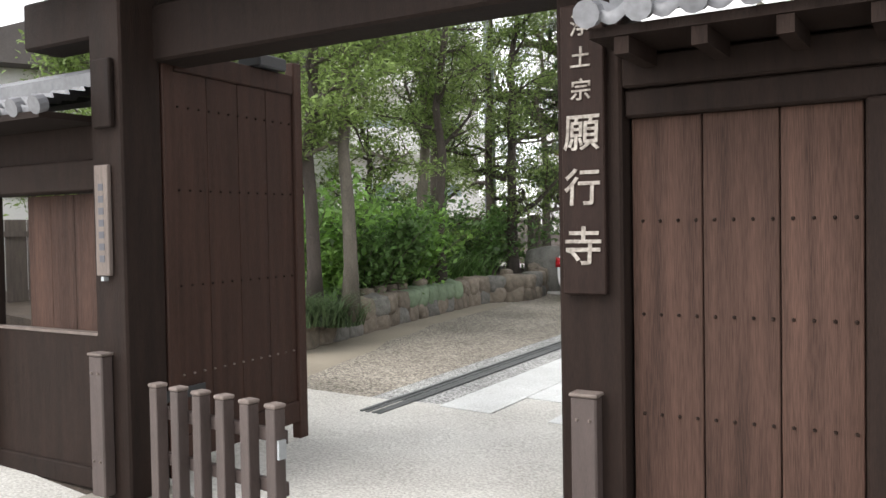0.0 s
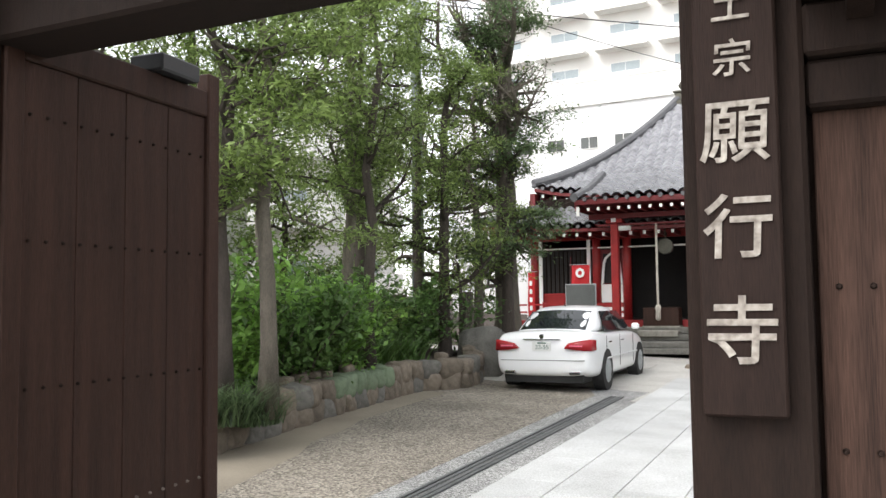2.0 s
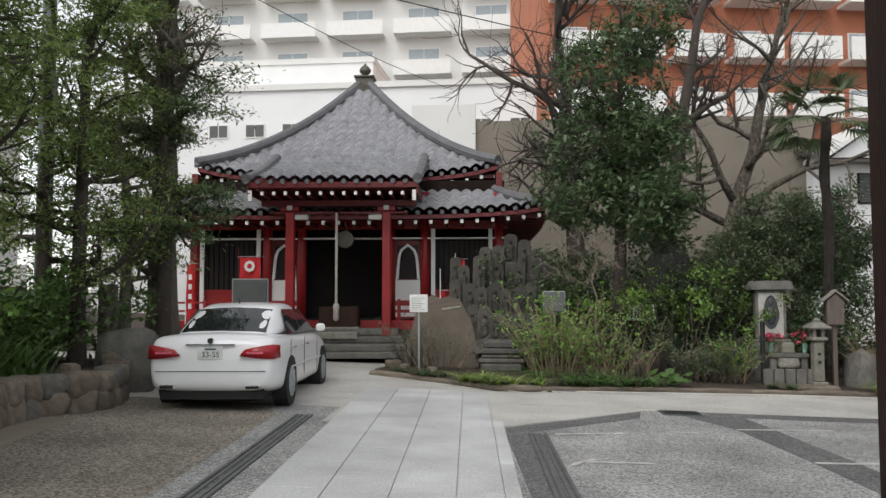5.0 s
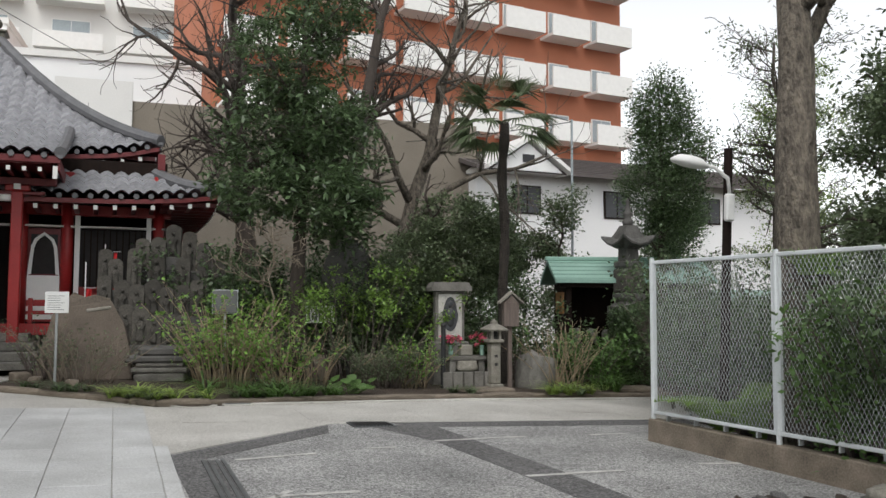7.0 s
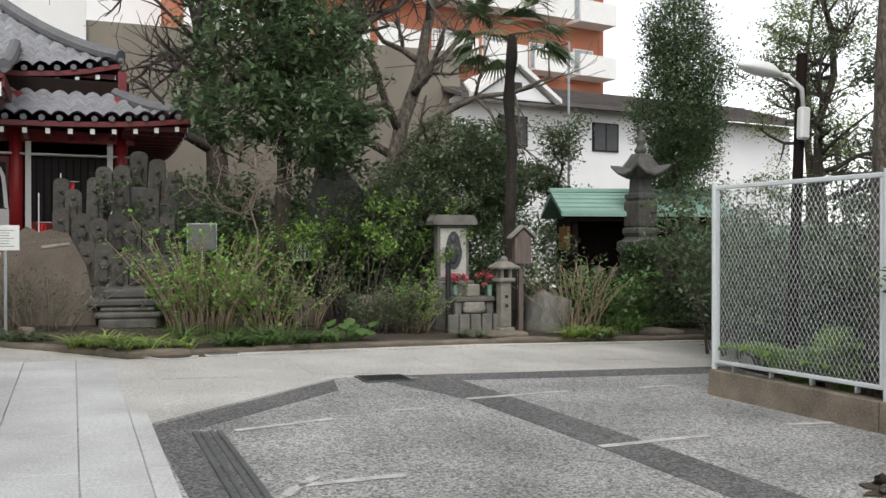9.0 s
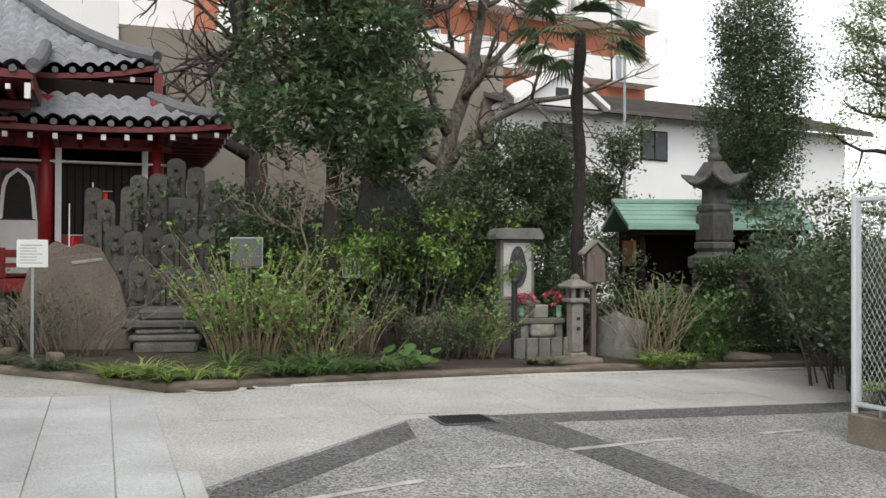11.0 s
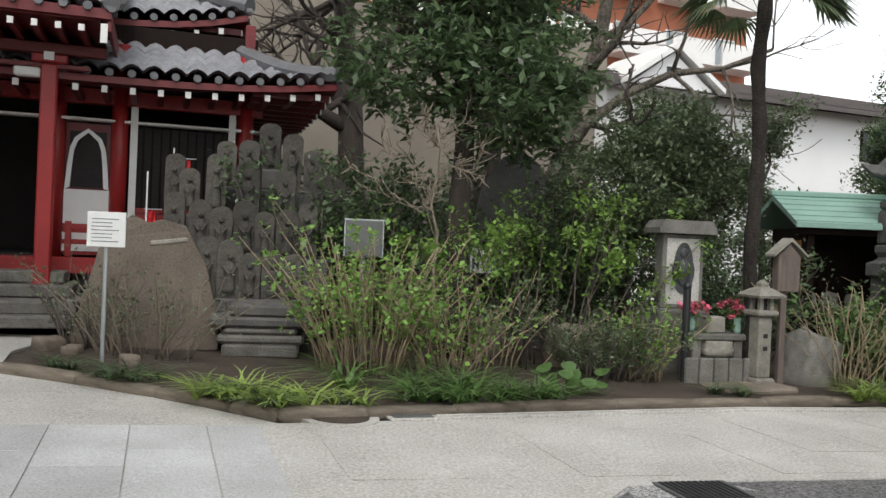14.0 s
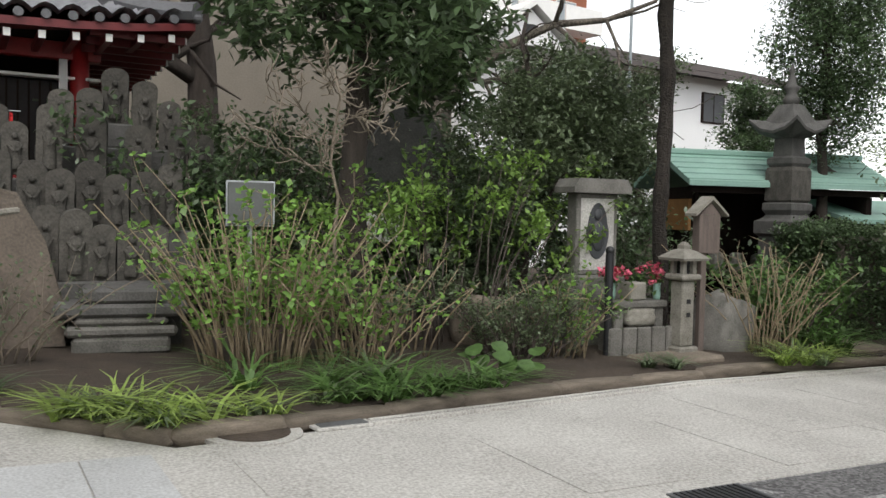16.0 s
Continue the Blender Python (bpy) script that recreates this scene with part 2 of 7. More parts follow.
def lathe(bm, profile, seg=16, at=(0, 0, 0), square=False):
    """Turns a profile of (radius, height) round the upright axis; square gives four sides."""
    if square:
        seg = 4
    k = math.sqrt(2) if square else 1
    rings = []
    for r, z in profile:
        rings.append([bm.verts.new((at[0] + k * r * math.cos(2 * math.pi * (i + 0.5 * square) / seg), at[1] + k * r * math.sin(2 * math.pi * (i + 0.5 * square) / seg), at[2] + z)) for i in range(seg)])
    for a, b in zip(rings, rings[1:]):
        for i in range(seg):
            bm.faces.new((a[i], a[(i + 1) % seg], b[(i + 1) % seg], b[i]))
    bm.faces.new(reversed(rings[0])), bm.faces.new(rings[-1])


def prism(bm, outline, z0, z1, m=None):
    """A flat outline (x, y), counter-clockwise, pulled up from z0 to z1."""
    lo = [bm.verts.new((x, y, z0)) for x, y in outline]
    hi = [bm.verts.new((x, y, z1)) for x, y in outline]
    bm.faces.new(reversed(lo)), bm.faces.new(hi)
    for i in range(len(lo)):
        j = (i + 1) % len(lo)
        bm.faces.new((lo[i], lo[j], hi[j], hi[i]))
    if m:
        bmesh.ops.transform(bm, matrix=m, verts=lo + hi)
    return lo + hi


def slab_up(bm, outline, y0, y1, m=None):
    """An upright outline (x, z) pulled from y0 to y1."""
    a = [bm.verts.new((x, y0, z)) for x, z in outline]
    b = [bm.verts.new((x, y1, z)) for x, z in outline]
    bm.faces.new(a), bm.faces.new(list(reversed(b)))
    for i in range(len(a)):
        j = (i + 1) % len(a)
        bm.faces.new((a[j], a[i], b[i], b[j]))
    if m:
        bmesh.ops.transform(bm, matrix=m, verts=a + b)


def mesh_of(name, bm, mat, smooth=False):
    bmesh.ops.recalc_face_normals(bm, faces=bm.faces)
    me = bpy.data.meshes.new(name)
    bm.to_mesh(me)
    bm.free()
    me.materials.append(mat)
    if smooth:
        me.polygons.foreach_set("use_smooth", [True] * len(me.polygons))
    return me


def part(name, bm, mat, parent=None, label="", smooth=False, m=None):
    """Links a bmesh (or a mesh) as one object under its thing."""
    me = bm if isinstance(bm, bpy.types.Mesh) else mesh_of(name, bm, mat, smooth)
    ob = new(name, me)
    if parent:
        ob.parent = parent
    if m or not parent:
        ob.matrix_basis = (m or Matrix.Identity(4)) if parent else SITE @ (m or Matrix.Identity(4))
    if label:
        ob["label"] = label
    return ob


SITE = Matrix.Identity(4)                  # frame in which the things that follow are set out


def thing(name, m, label, category, group="", kind=""):
    ob = new(name)
    m = SITE @ m
    ob.empty_display_size = 0.2
    ob.matrix_world = m
    return tagged(ob, label, category, group, kind)


def whole(name, bm, mat, label, category, m=None, group="", kind="", smooth=False):
    """A thing that is one mesh."""
    ob = part(name, bm, mat, None, "", smooth, m)
    return tagged(ob, label, category, group, kind)


def B(*args, **kw):
    bm = bmesh.new()
    box(bm, *args, **kw)
    return bm


def C(*args, **kw):
    bm = bmesh.new()
    cyl(bm, *args, **kw)
    return bm


def tubes(paths, seg=6):
    """Vertices and faces of tapered limbs, each a list of (point, radius)."""
    vs, fs = [], []
    for path in paths:
        pts = [np.array(p, float) for p, _ in path]
        base = len(vs)
        for i, (p, r) in enumerate(path):
            d = pts[min(i + 1, len(pts) - 1)] - pts[max(i - 1, 0)]
            d = d / (np.linalg.norm(d) + 1e-9)
            a = np.cross(d, (0.3, 1, 0.1) if abs(d[1]) < 0.9 else (1, 0, 0))
            a /= np.linalg.norm(a)
            b = np.cross(d, a)
            for k in range(seg):
                w = 2 * math.pi * k / seg
                vs.append(tuple(pts[i] + r * (math.cos(w) * a + math.sin(w) * b)))
        for i in range(len(path) - 1):
            for k in range(seg):
                q, s = base + i * seg, (k + 1) % seg
                fs.append((q + k, q + s, q + seg + s, q + seg + k))
        fs.append(tuple(range(base, base + seg))[::-1])
        fs.append(tuple(range(base + (len(path) - 1) * seg, base + len(path) * seg)))
    return vs, fs


def raw(name, vs, fs, mat, smooth=False):
    me = bpy.data.meshes.new(name)
    me.from_pydata([tuple(v) for v in vs], [], fs)
    me.materials.append(mat)
    if smooth:
        me.polygons.foreach_set("use_smooth", [True] * len(me.polygons))
    return me


def text_mesh(body, size, mat, depth=0.004, heavy=0.0, slant=0.0):
    """Lettering in the built-in font, standing upright, facing -y."""
    cu = bpy.data.curves.new("lettering", "FONT")
    cu.body, cu.size, cu.extrude, cu.align_x, cu.align_y = body, size, depth, "CENTER", "CENTER"
    cu.offset, cu.shear = heavy, slant
    ob = bpy.data.objects.new("lettering", cu)
    scene.collection.objects.link(ob)
    bpy.context.view_layer.update()
    me = bpy.data.meshes.new_from_object(ob.evaluated_get(bpy.context.evaluated_depsgraph_get()))
    bpy.data.objects.remove(ob)
    me.transform(pose(0, 0, 0, 90))
    me.materials.clear()
    me.materials.append(mat)
    return me


# ---- ground ----
def sheet(name, outline, z, mat, label, category, depth=0.05):
    bm = bmesh.new()
    prism(bm, outline, z - depth, z)
    return whole(name, bm, mat, label, category, kind="structure")


FALL_X, FALL_Y = -0.035, 0.008              # the precinct falls gently to the east and to the street


def lie(x, y):
    """Height of the sloping ground."""
    return 0.03 + FALL_X * max(-60, min(60, x)) + FALL_Y * (max(-16, min(60, y)) - 9)


bm = bmesh.new()
far_grid = [[bm.verts.new((x, y, lie(x, y) - 0.02)) for x in (-400, -60, 60, 400)] for y in (-400, -16, 60, 400)]
for a, b in zip(far_grid, far_grid[1:]):
    for i in range(3):
        bm.faces.new((a[i], a[i + 1], b[i + 1], b[i]))
whole("ground", bm, SOIL, "bare brown earth around the precinct", "ground", kind="structure")
sheet("road", [(-60, -16), (60, -12), (60, 0.2), (-60, -3.5)], -0.012, CONCRETE, "pale concrete street outside the gate", "road", 0.008)
sheet("yard", [(-9, -1.4), (6.4, -0.8), (6.4, 13.2), (-9, 12)], 0.0, ASPHALT, "worn grey asphalt of the temple yard", "asphalt", 0.015)
sheet("driveway", [(-5.0, 0.7), (-2.41, 0.83), (-3.6, 9.35), (-4.0, 10.1), (-6.4, 10.1), (-6.3, 7.4), (-5.6, 4.0)], 0.003, ASPHALT_WARM, "sandy worn asphalt beside the stone bank", "asphalt", 0.002)
# pale concrete round the gate and up to the temple
sheet("pavement_gate", [(-4.3, -1.7), (2.6, -0.8), (2.4, 1.6), (0.35, 1.9), (-1.72, 1.55), (-2.3, 1.35), (-4.3, 0.95)], 0.006, CONCRETE, "pale worn concrete at the gate", "pavement", 0.02)
sheet("pavement_court", [(-14, 10.0), (-3.02, 10.25), (-2.9, 9.0), (-0.78, 9.27), (1.04, 11.5), (1.8, 11.68), (6.4, 12.3), (30, 15.5), (30, 20), (12, 15.9), (7, 14.95), (5.5, 14.9), (3.48, 14.3), (0.1, 13.3), (-1.2, 12.95), (-2.2, 13.75), (-3.73, 14.6), (-3.96, 15.84), (-3.8, 17.2), (-14, 16.5)], 0.008, CONCRETE, "pale worn concrete court before the temple", "pavement", 0.03)
sheet("garden_bed", [(-3.73, 14.75), (-2.2, 13.9), (-1.2, 13.2), (0.1, 13.6), (1.0, 13.95), (3.48, 14.65), (5.5, 15.2), (12, 16.1), (30, 20.2), (30, 45), (-3.2, 45), (-3.6, 17.2)], 0.07, SOIL, "dark soil of the planted garden", "garden bed", 0.12)
sheet("planted_bank", [(-4.9, 2.2), (-5.15, 3.0), (-5.4, 4.0), (-5.7, 5.0), (-6.2, 7.4), (-6.3, 8.2), (-5.9, 8.8), (-6.3, 10.2), (-7.2, 11.6), (-9.6, 11.8), (-9.6, 0.5), (-4.9, 0.6)], 0.36, SOIL, "raised soil bank behind the field stones", "garden bed", 0.4)

# ---- gate: local x along the gate, y inward ----
GATE = rotz(7.6, -0.25, -1.2)
LEFT = GATE @ Matrix.Translation((-0.02, -0.25, 0))       # the far side stands a little forward
gate = thing("wooden_gate", GATE, "dark-stained timber temple gate with heavy posts and beam", "gate")
part("post", B(-1.57, -1.29, -0.36, -0.07, 0.1, 3.3, bevel=0.012), WOOD_DARK, gate)
part("post", B(1.3, 1.6, -0.055, 0.24, 0.1, 3.3, bevel=0.012), WOOD_DARK, gate)
part("base_stone", B(-1.7, -1.2, -0.48, 0.02, -0.02, 0.1, bevel=0.02), STONE_PALE, gate, "pale stone footing")
part("base_stone", B(1.25, 1.66, -0.1, 0.3, -0.02, 0.1, bevel=0.02), STONE_PALE, gate, "pale stone footing")
part("beam", B(-1.6, 2.0, -0.12, 0.16, 2.71, 3.05, bevel=0.015), WOOD_DARK, gate)
part("beam_end", B(-2.3, -1.602, -0.3, -0.02, 2.86, 3.16, bevel=0.015), WOOD_DARK, gate)
part("bracket", B(-1.5, -1.34, -0.4, -0.362, 2.3, 2.7, bevel=0.008), WOOD_DARK, gate)
part("roof_board", B(-2.3, 2.3, -0.6, 0.6, 3.3, 3.38), WOOD_DARK, gate)
nail_mesh = mesh_of("nail", C((0, 0, 0), (0, -0.012, 0), 0.009, 0.005, 6), WOOD_DARK)
nail_pale = mesh_of("nail", C((0, 0, 0), (0, -0.012, 0), 0.009, 0.005, 6), WOOD_GREY)


def gate_leaf(m, L, face, label):
    """A boarded leaf with its frame and rows of nails, swung inward."""
    leaf = thing("gate_leaf", m, label, "gate leaf", "gate leaves")
    part("stile", B(L - 0.1, L, -0.04, 0.04, 0.07, 2.88, bevel=0.008), WOOD_LEAF, leaf)
    part("stile", B(0, 0.1, -0.04, 0.04, 0.12, 2.84, bevel=0.008), WOOD_LEAF, leaf)
    part("top_rail", B(0.102, L - 0.102, -0.037, 0.037, 2.64, 2.78, bevel=0.008), WOOD_LEAF, leaf)
    part("bottom_rail", B(0.102, L - 0.102, -0.037, 0.037, 0.2, 0.36, bevel=0.008), WOOD_LEAF, leaf)
    n = 4
    w = (L - 0.204) / n
    for i in range(n):
        part("board", B(0.102 + i * w + 0.002, 0.102 + (i + 1) * w - 0.002, -0.018, 0.018, 0.362, 2.638, bevel=0.003), WOOD_LEAF, leaf)
    for z in (0.74, 1.3, 1.9, 2.42):
        for i in range(13):
            x = 0.14 + i * (L - 0.28) / 12
            part("nail", nail_pale if z < 1 else nail_mesh, None, leaf, "", False, Matrix.Translation((x, face * 0.018, z)) @ pose(0, 0, 0, 0, 0, 0 if face < 0 else 180))
    for z in (0.6,):
        part("hinge", B(-0.06, 0.3, *sorted((face * 0.041, face * 0.048)), z, z + 0.07), BLACK_PAINT, leaf)
    part("block", B(L - 0.55, L - 0.25, -0.1, 0.1, 2.782, 2.87, bevel=0.01), BLACK_PAINT, leaf)
    return leaf


gate_leaf(GATE @ Matrix.Translation((-1.33, -0.06, 0)) @ rotz(94), 1.4, -1, "brown boarded gate leaf standing open inward")
gate_leaf(GATE @ Matrix.Translation((1.36, 0.25, 0)) @ rotz(92), 1.42, 1, "brown boarded gate leaf swung open inward, nail rows")


def glyph_row(parent, chars, x, y, size, mat):
    for ch, z, k in chars:
        ob = part("lettering", text_mesh(ch, size * k, mat, 0.003, 0.0016 * k, 0.05), mat, parent, "white brushed characters")
        ob.matrix_basis = Matrix.Translation((x, y, z))


board = thing("name_board", GATE @ Matrix.Translation((1.44, -0.08, 0)), "long brown name board with white brushed characters on the post", "sign board")
part("panel", B(-0.1, 0.1, -0.022, 0.022, 1.43, 2.7, bevel=0.006), WOOD_BOARD, board)
glyph_row(board, [("浄", 2.6, 0.6), ("土", 2.46, 0.6), ("宗", 2.32, 0.6), ("願", 2.13, 1.04), ("行", 1.89, 1.04), ("寺", 1.63, 1.1)], -0.005, -0.026, 0.165, GLYPH)
plate = thing("name_plate", GATE @ Matrix.Translation((-1.45, -0.377, 0)), "narrow grey wooden plate with dark writing on the post", "name plate")
part("panel", B(-0.06, 0.06, -0.015, 0.015, 1.39, 2.04, bevel=0.005), WOOD_GREY, plate)
for i in range(7):
    part("lettering", B(-0.022, 0.022, -0.018, -0.014, 1.47 + i * 0.07, 1.51 + i * 0.07), INK, plate)
part("nail", B(-0.012, 0.012, -0.02, 0.015, 1.36, 1.385), STEEL, plate)
for gx, gy, h in ((-1.48, -0.402, 0.92), (1.44, -0.096, 0.98)):
    g = thing("guard_post", GATE @ Matrix.Translation((gx, gy, 0)), "grey weathered timber guard against the gate post", "post")
    part("timber", B(-0.06, 0.06, -0.04, 0.04, 0.09, h, bevel=0.008), WOOD_PICKET, g)
    part("cap", B(-0.066, 0.066, -0.047, 0.047, h, h + 0.018, bevel=0.005), WOOD_GREY, g)
    for z in (h - 0.1, 0.3):
        for x in (-0.03, 0.03):
            part("nail", nail_pale, None, g, "", False, Matrix.Translation((x, -0.04, z)))


def tile_roof_strip(parent, x0, x1, y0, y1, z0, z1, pitch=0.27, mat=TILE, rows=5):
    """Pantiles: rolls running down the slope from (y1, z1) to the eave (y0, z0), each with a round end."""
    n = max(1, round((x1 - x0) / pitch))
    p = (x1 - x0) / n
    d = Vector((0, y1 - y0, z1 - z0))
    up = Vector((0, -d.z, d.y)).normalized()
    bm = bmesh.new()
    seg = 8
    grid = []
    for r in range(rows * 2 + 2):
        k = (r + 1) // 2 / rows if r else 0
        k = min(k, 1)
        lift = 0.028 if r % 2 == 0 else 0.0
        row = []
        for i in range(n * seg + 1):
            u = i / seg
            h = 0.045 * (0.5 + 0.5 * math.cos(2 * math.pi * u)) - 0.012 * math.sin(2 * math.pi * u)
            v = Vector((x0 + u * p, y0, z0)) + d * k + up * (h + lift)
            row.append(bm.verts.new(v))
        grid.append(row)
    for a, b in zip(grid, grid[1:]):
        for i in range(len(a) - 1):
            bm.faces.new((a[i], a[i + 1], b[i + 1], b[i]))
    low = [bm.verts.new(v.co - up * 0.05) for v in grid[0]]
    for i in range(len(low) - 1):
        bm.faces.new((low[i], low[i + 1], grid[0][i + 1], grid[0][i]))
    part("tile_field", bm, mat, parent, "", True)
    for i in range(n + 1):
        c = Vector((x0 + i * p, y0, z0)) + up * 0.03
        b2 = bmesh.new()
        cyl(b2, c - d.normalized() * 0.03, c + d.normalized() * 0.03, 0.055, 0.055, 12)
        part("eave_tile", b2, mat, parent)


def side_wing(x0, x1, name, label, boards, rail_top):
    """The boarded side door beside the gate with its own little tiled roof."""
    w = thing(name, GATE, label, "gate wing")
    z = rail_top
    step = (x1 - x0 - 0.02) / boards
    for i in range(boards):
        part("board", B(x0 + 0.01 + i * step + 0.003, x0 + 0.01 + (i + 1) * step - 0.003, 0.04, 0.075, 0.12, z, bevel=0.004), WOOD_SIDE, w)
    # added sheet behind the boards, blocks daylight leaking through their seams
    part("backing", B(x0, x1, 0.08, 0.1, 0.12, z), WOOD_DARK, w)
    part("lintel", B(x0, x1 + 0.2, -0.02, 0.13, z, z + 0.12, bevel=0.01), WOOD_DARK, w)
    part("lintel", B(x0, x1 + 0.2, -0.05, 0.13, z + 0.125, z + 0.26, bevel=0.01), WOOD_DARK, w)
    part("end_post", B(x1, x1 + 0.18, -0.05, 0.13, 0, z, bevel=0.01), WOOD_DARK, w)
    part("sill", B(x0, x1, 0.0, 0.12, 0.02, 0.118, bevel=0.01), WOOD_DARK, w)
    part("soffit", B(x0, x1 + 0.3, -0.42, 0.62, z + 0.27, z + 0.31), WOOD_DARK, w)
    for i in range(int((x1 - x0) / 0.3) + 1):
        part("rafter", B(x0 + 0.1 + i * 0.3, x0 + 0.16 + i * 0.3, -0.41, -0.055, z + 0.2, z + 0.268), WOOD_DARK, w)
    for row in (0.85, 1.29, 1.7):
        for i in range(boards * 4):
            x = x0 + 0.06 + i * (x1 - x0 - 0.1) / (boards * 4 - 1)
            part("nail", nail_mesh, None, w, "", False, Matrix.Translation((x, 0.04, row)))
    tile_roof_strip(w, x0 + 0.02, x1 + 0.3, -0.46, 0.14, z + 0.33, z + 0.52, 0.2)
    part("ridge", B(x0 + 0.02, x1 + 0.3, 0.04, 0.26, z + 0.5, z + 0.74, bevel=0.03), TILE_RIDGE, w)
    return w


side_wing(1.6, 2.55, "side_door", "sun-bleached brown boarded side door under a tiled eave", 3, 2.15)
left = thing("side_wing", LEFT, "dark boarded gate wing with tiled eave and low panel", "gate wing")
for i in range(4):
    part("board", B(-2.55 + i * 0.25, -2.304 + i * 0.25, 0.12, 0.16, 1.06, 1.94), WOOD_SIDE, left)
part("panel", B(-2.9, -1.58, 0.06, 0.1, 0.2, 1.04), WOOD_DARK, left, "dark low panel with pale rim")
part("rim", B(-2.9, -1.58, 0.05, 0.11, 1.042, 1.06), WOOD_GREY, left)
part("rail", B(-2.9, -1.58, 0.04, 0.15, 0.06, 0.198, bevel=0.01), WOOD_DARK, left)
part("jamb", B(-3.05, -2.9, -0.06, 0.16, 0.0, 2.1, bevel=0.01), WOOD_DARK, left)
part("lintel", B(-4.2, -1.58, -0.05, 0.2, 1.95, 2.14, bevel=0.01), WOOD_DARK, left)
part("soffit", B(-4.2, -1.58, -0.42, 0.6, 2.352, 2.39), WOOD_DARK, left)
part("wall_board", B(-4.2, -1.58, 0.0, 0.1, 2.142, 2.35), WOOD_DARK, left)
tile_roof_strip(left, -4.2, -1.6, -0.4, 0.12, 2.4, 2.56, 0.22)
part("ridge", B(-4.2, -1.6, 0.06, 0.28, 2.52, 2.72, bevel=0.03), TILE_RIDGE, left)
bm = B(-30, -4.2, 0, 0.2, -0.1, 3.0)
tagged(part("wall_street_west", bm, WOOD_DARK, None, "", False, LEFT), "dark boarded street wall beside the gate", "wall", kind="structure")
bm = B(2.74, 30, 0, 0.2, -1.2, 2.3)
tagged(part("wall_street_east", bm, WOOD_DARK, None, "", False, GATE), "dark boarded street wall beside the gate", "wall", kind="structure")

# low picket barrier set out before the gate
fence = thing("picket_barrier", GATE @ Matrix.Translation((-0.44, -0.86, -0.03)) @ rotz(-7), "low brown wooden picket barrier before the gate", "barrier")
for i in range(6):
    x = i * 0.17
    p = part("picket", B(x - 0.03, x + 0.03, -0.03, 0.03, 0.0, 0.97, bevel=0.004), WOOD_PICKET, fence)
    part("cap", B(x - 0.035, x + 0.035, -0.035, 0.035, 0.971, 0.99, bevel=0.006), WOOD_GREY, p)
for z in (0.62, 0.84):
    part("rail", B(-0.02, 0.87, 0.0305, 0.055, z - 0.03, z + 0.03, bevel=0.004), WOOD_PICKET, fence)
part("latch", B(0.881, 0.894, -0.02, 0.02, 0.76, 0.84), STEEL, fence)


# ---- temple hall: local x along the front, -y to the front ----
HALL = rotz(8.0, -6.1, 23.0)
hall = thing("temple_hall", HALL, "red temple hall with a grey tiled pyramid roof", "temple hall")
W = 3.85                                   # half width of the body
part("foundation", B(-4.3, 4.3, -4.1, 4.3, -0.05, 0.55, bevel=0.02), STONE, hall)
part("veranda", B(-4.45, 4.45, -4.35, 4.4, 0.62, 0.76, bevel=0.01), RED_DARK, hall)
part("veranda_edge", B(-4.47, 4.47, -4.42, -4.352, 0.55, 0.78, bevel=0.01), RED, hall)
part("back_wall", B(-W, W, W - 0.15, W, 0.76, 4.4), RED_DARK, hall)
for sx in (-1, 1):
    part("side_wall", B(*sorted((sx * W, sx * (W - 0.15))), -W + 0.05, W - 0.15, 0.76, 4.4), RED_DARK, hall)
# near-black floor and upright sheet stand in for the hall's shaded depth
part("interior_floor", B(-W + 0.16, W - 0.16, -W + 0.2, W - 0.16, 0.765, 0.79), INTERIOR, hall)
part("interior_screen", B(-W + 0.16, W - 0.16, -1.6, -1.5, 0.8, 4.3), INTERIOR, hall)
for x in (-3.75, -1.95, -1.1, 1.1, 1.95, 3.75):
    part("pillar", C((x, -W + 0.1, 0.76), (x, -W + 0.1, 3.9), 0.12, 0.12, 16), RED, hall, "", True)
for x in (-3.55, -2.15, 2.15, 3.55):
    part("jamb_strip", B(x - 0.05, x + 0.05, -W + 0.0, -W + 0.05, 0.8, 3.0), WHITE_PAINT, hall, "white painted strip")
part("tie_beam", B(-4.0, 4.0, -W + 0.02, -W + 0.18, 3.0, 3.22, bevel=0.01), RED, hall)
part("tie_beam", B(-4.0, 4.0, -W + 0.0, -W + 0.2, 2.75, 2.79, bevel=0.008), WHITE_PAINT, hall)
part("frieze", B(-3.9, 3.9, -W + 0.1, -W + 0.14, 3.22, 4.2), WOOD_DARK, hall)
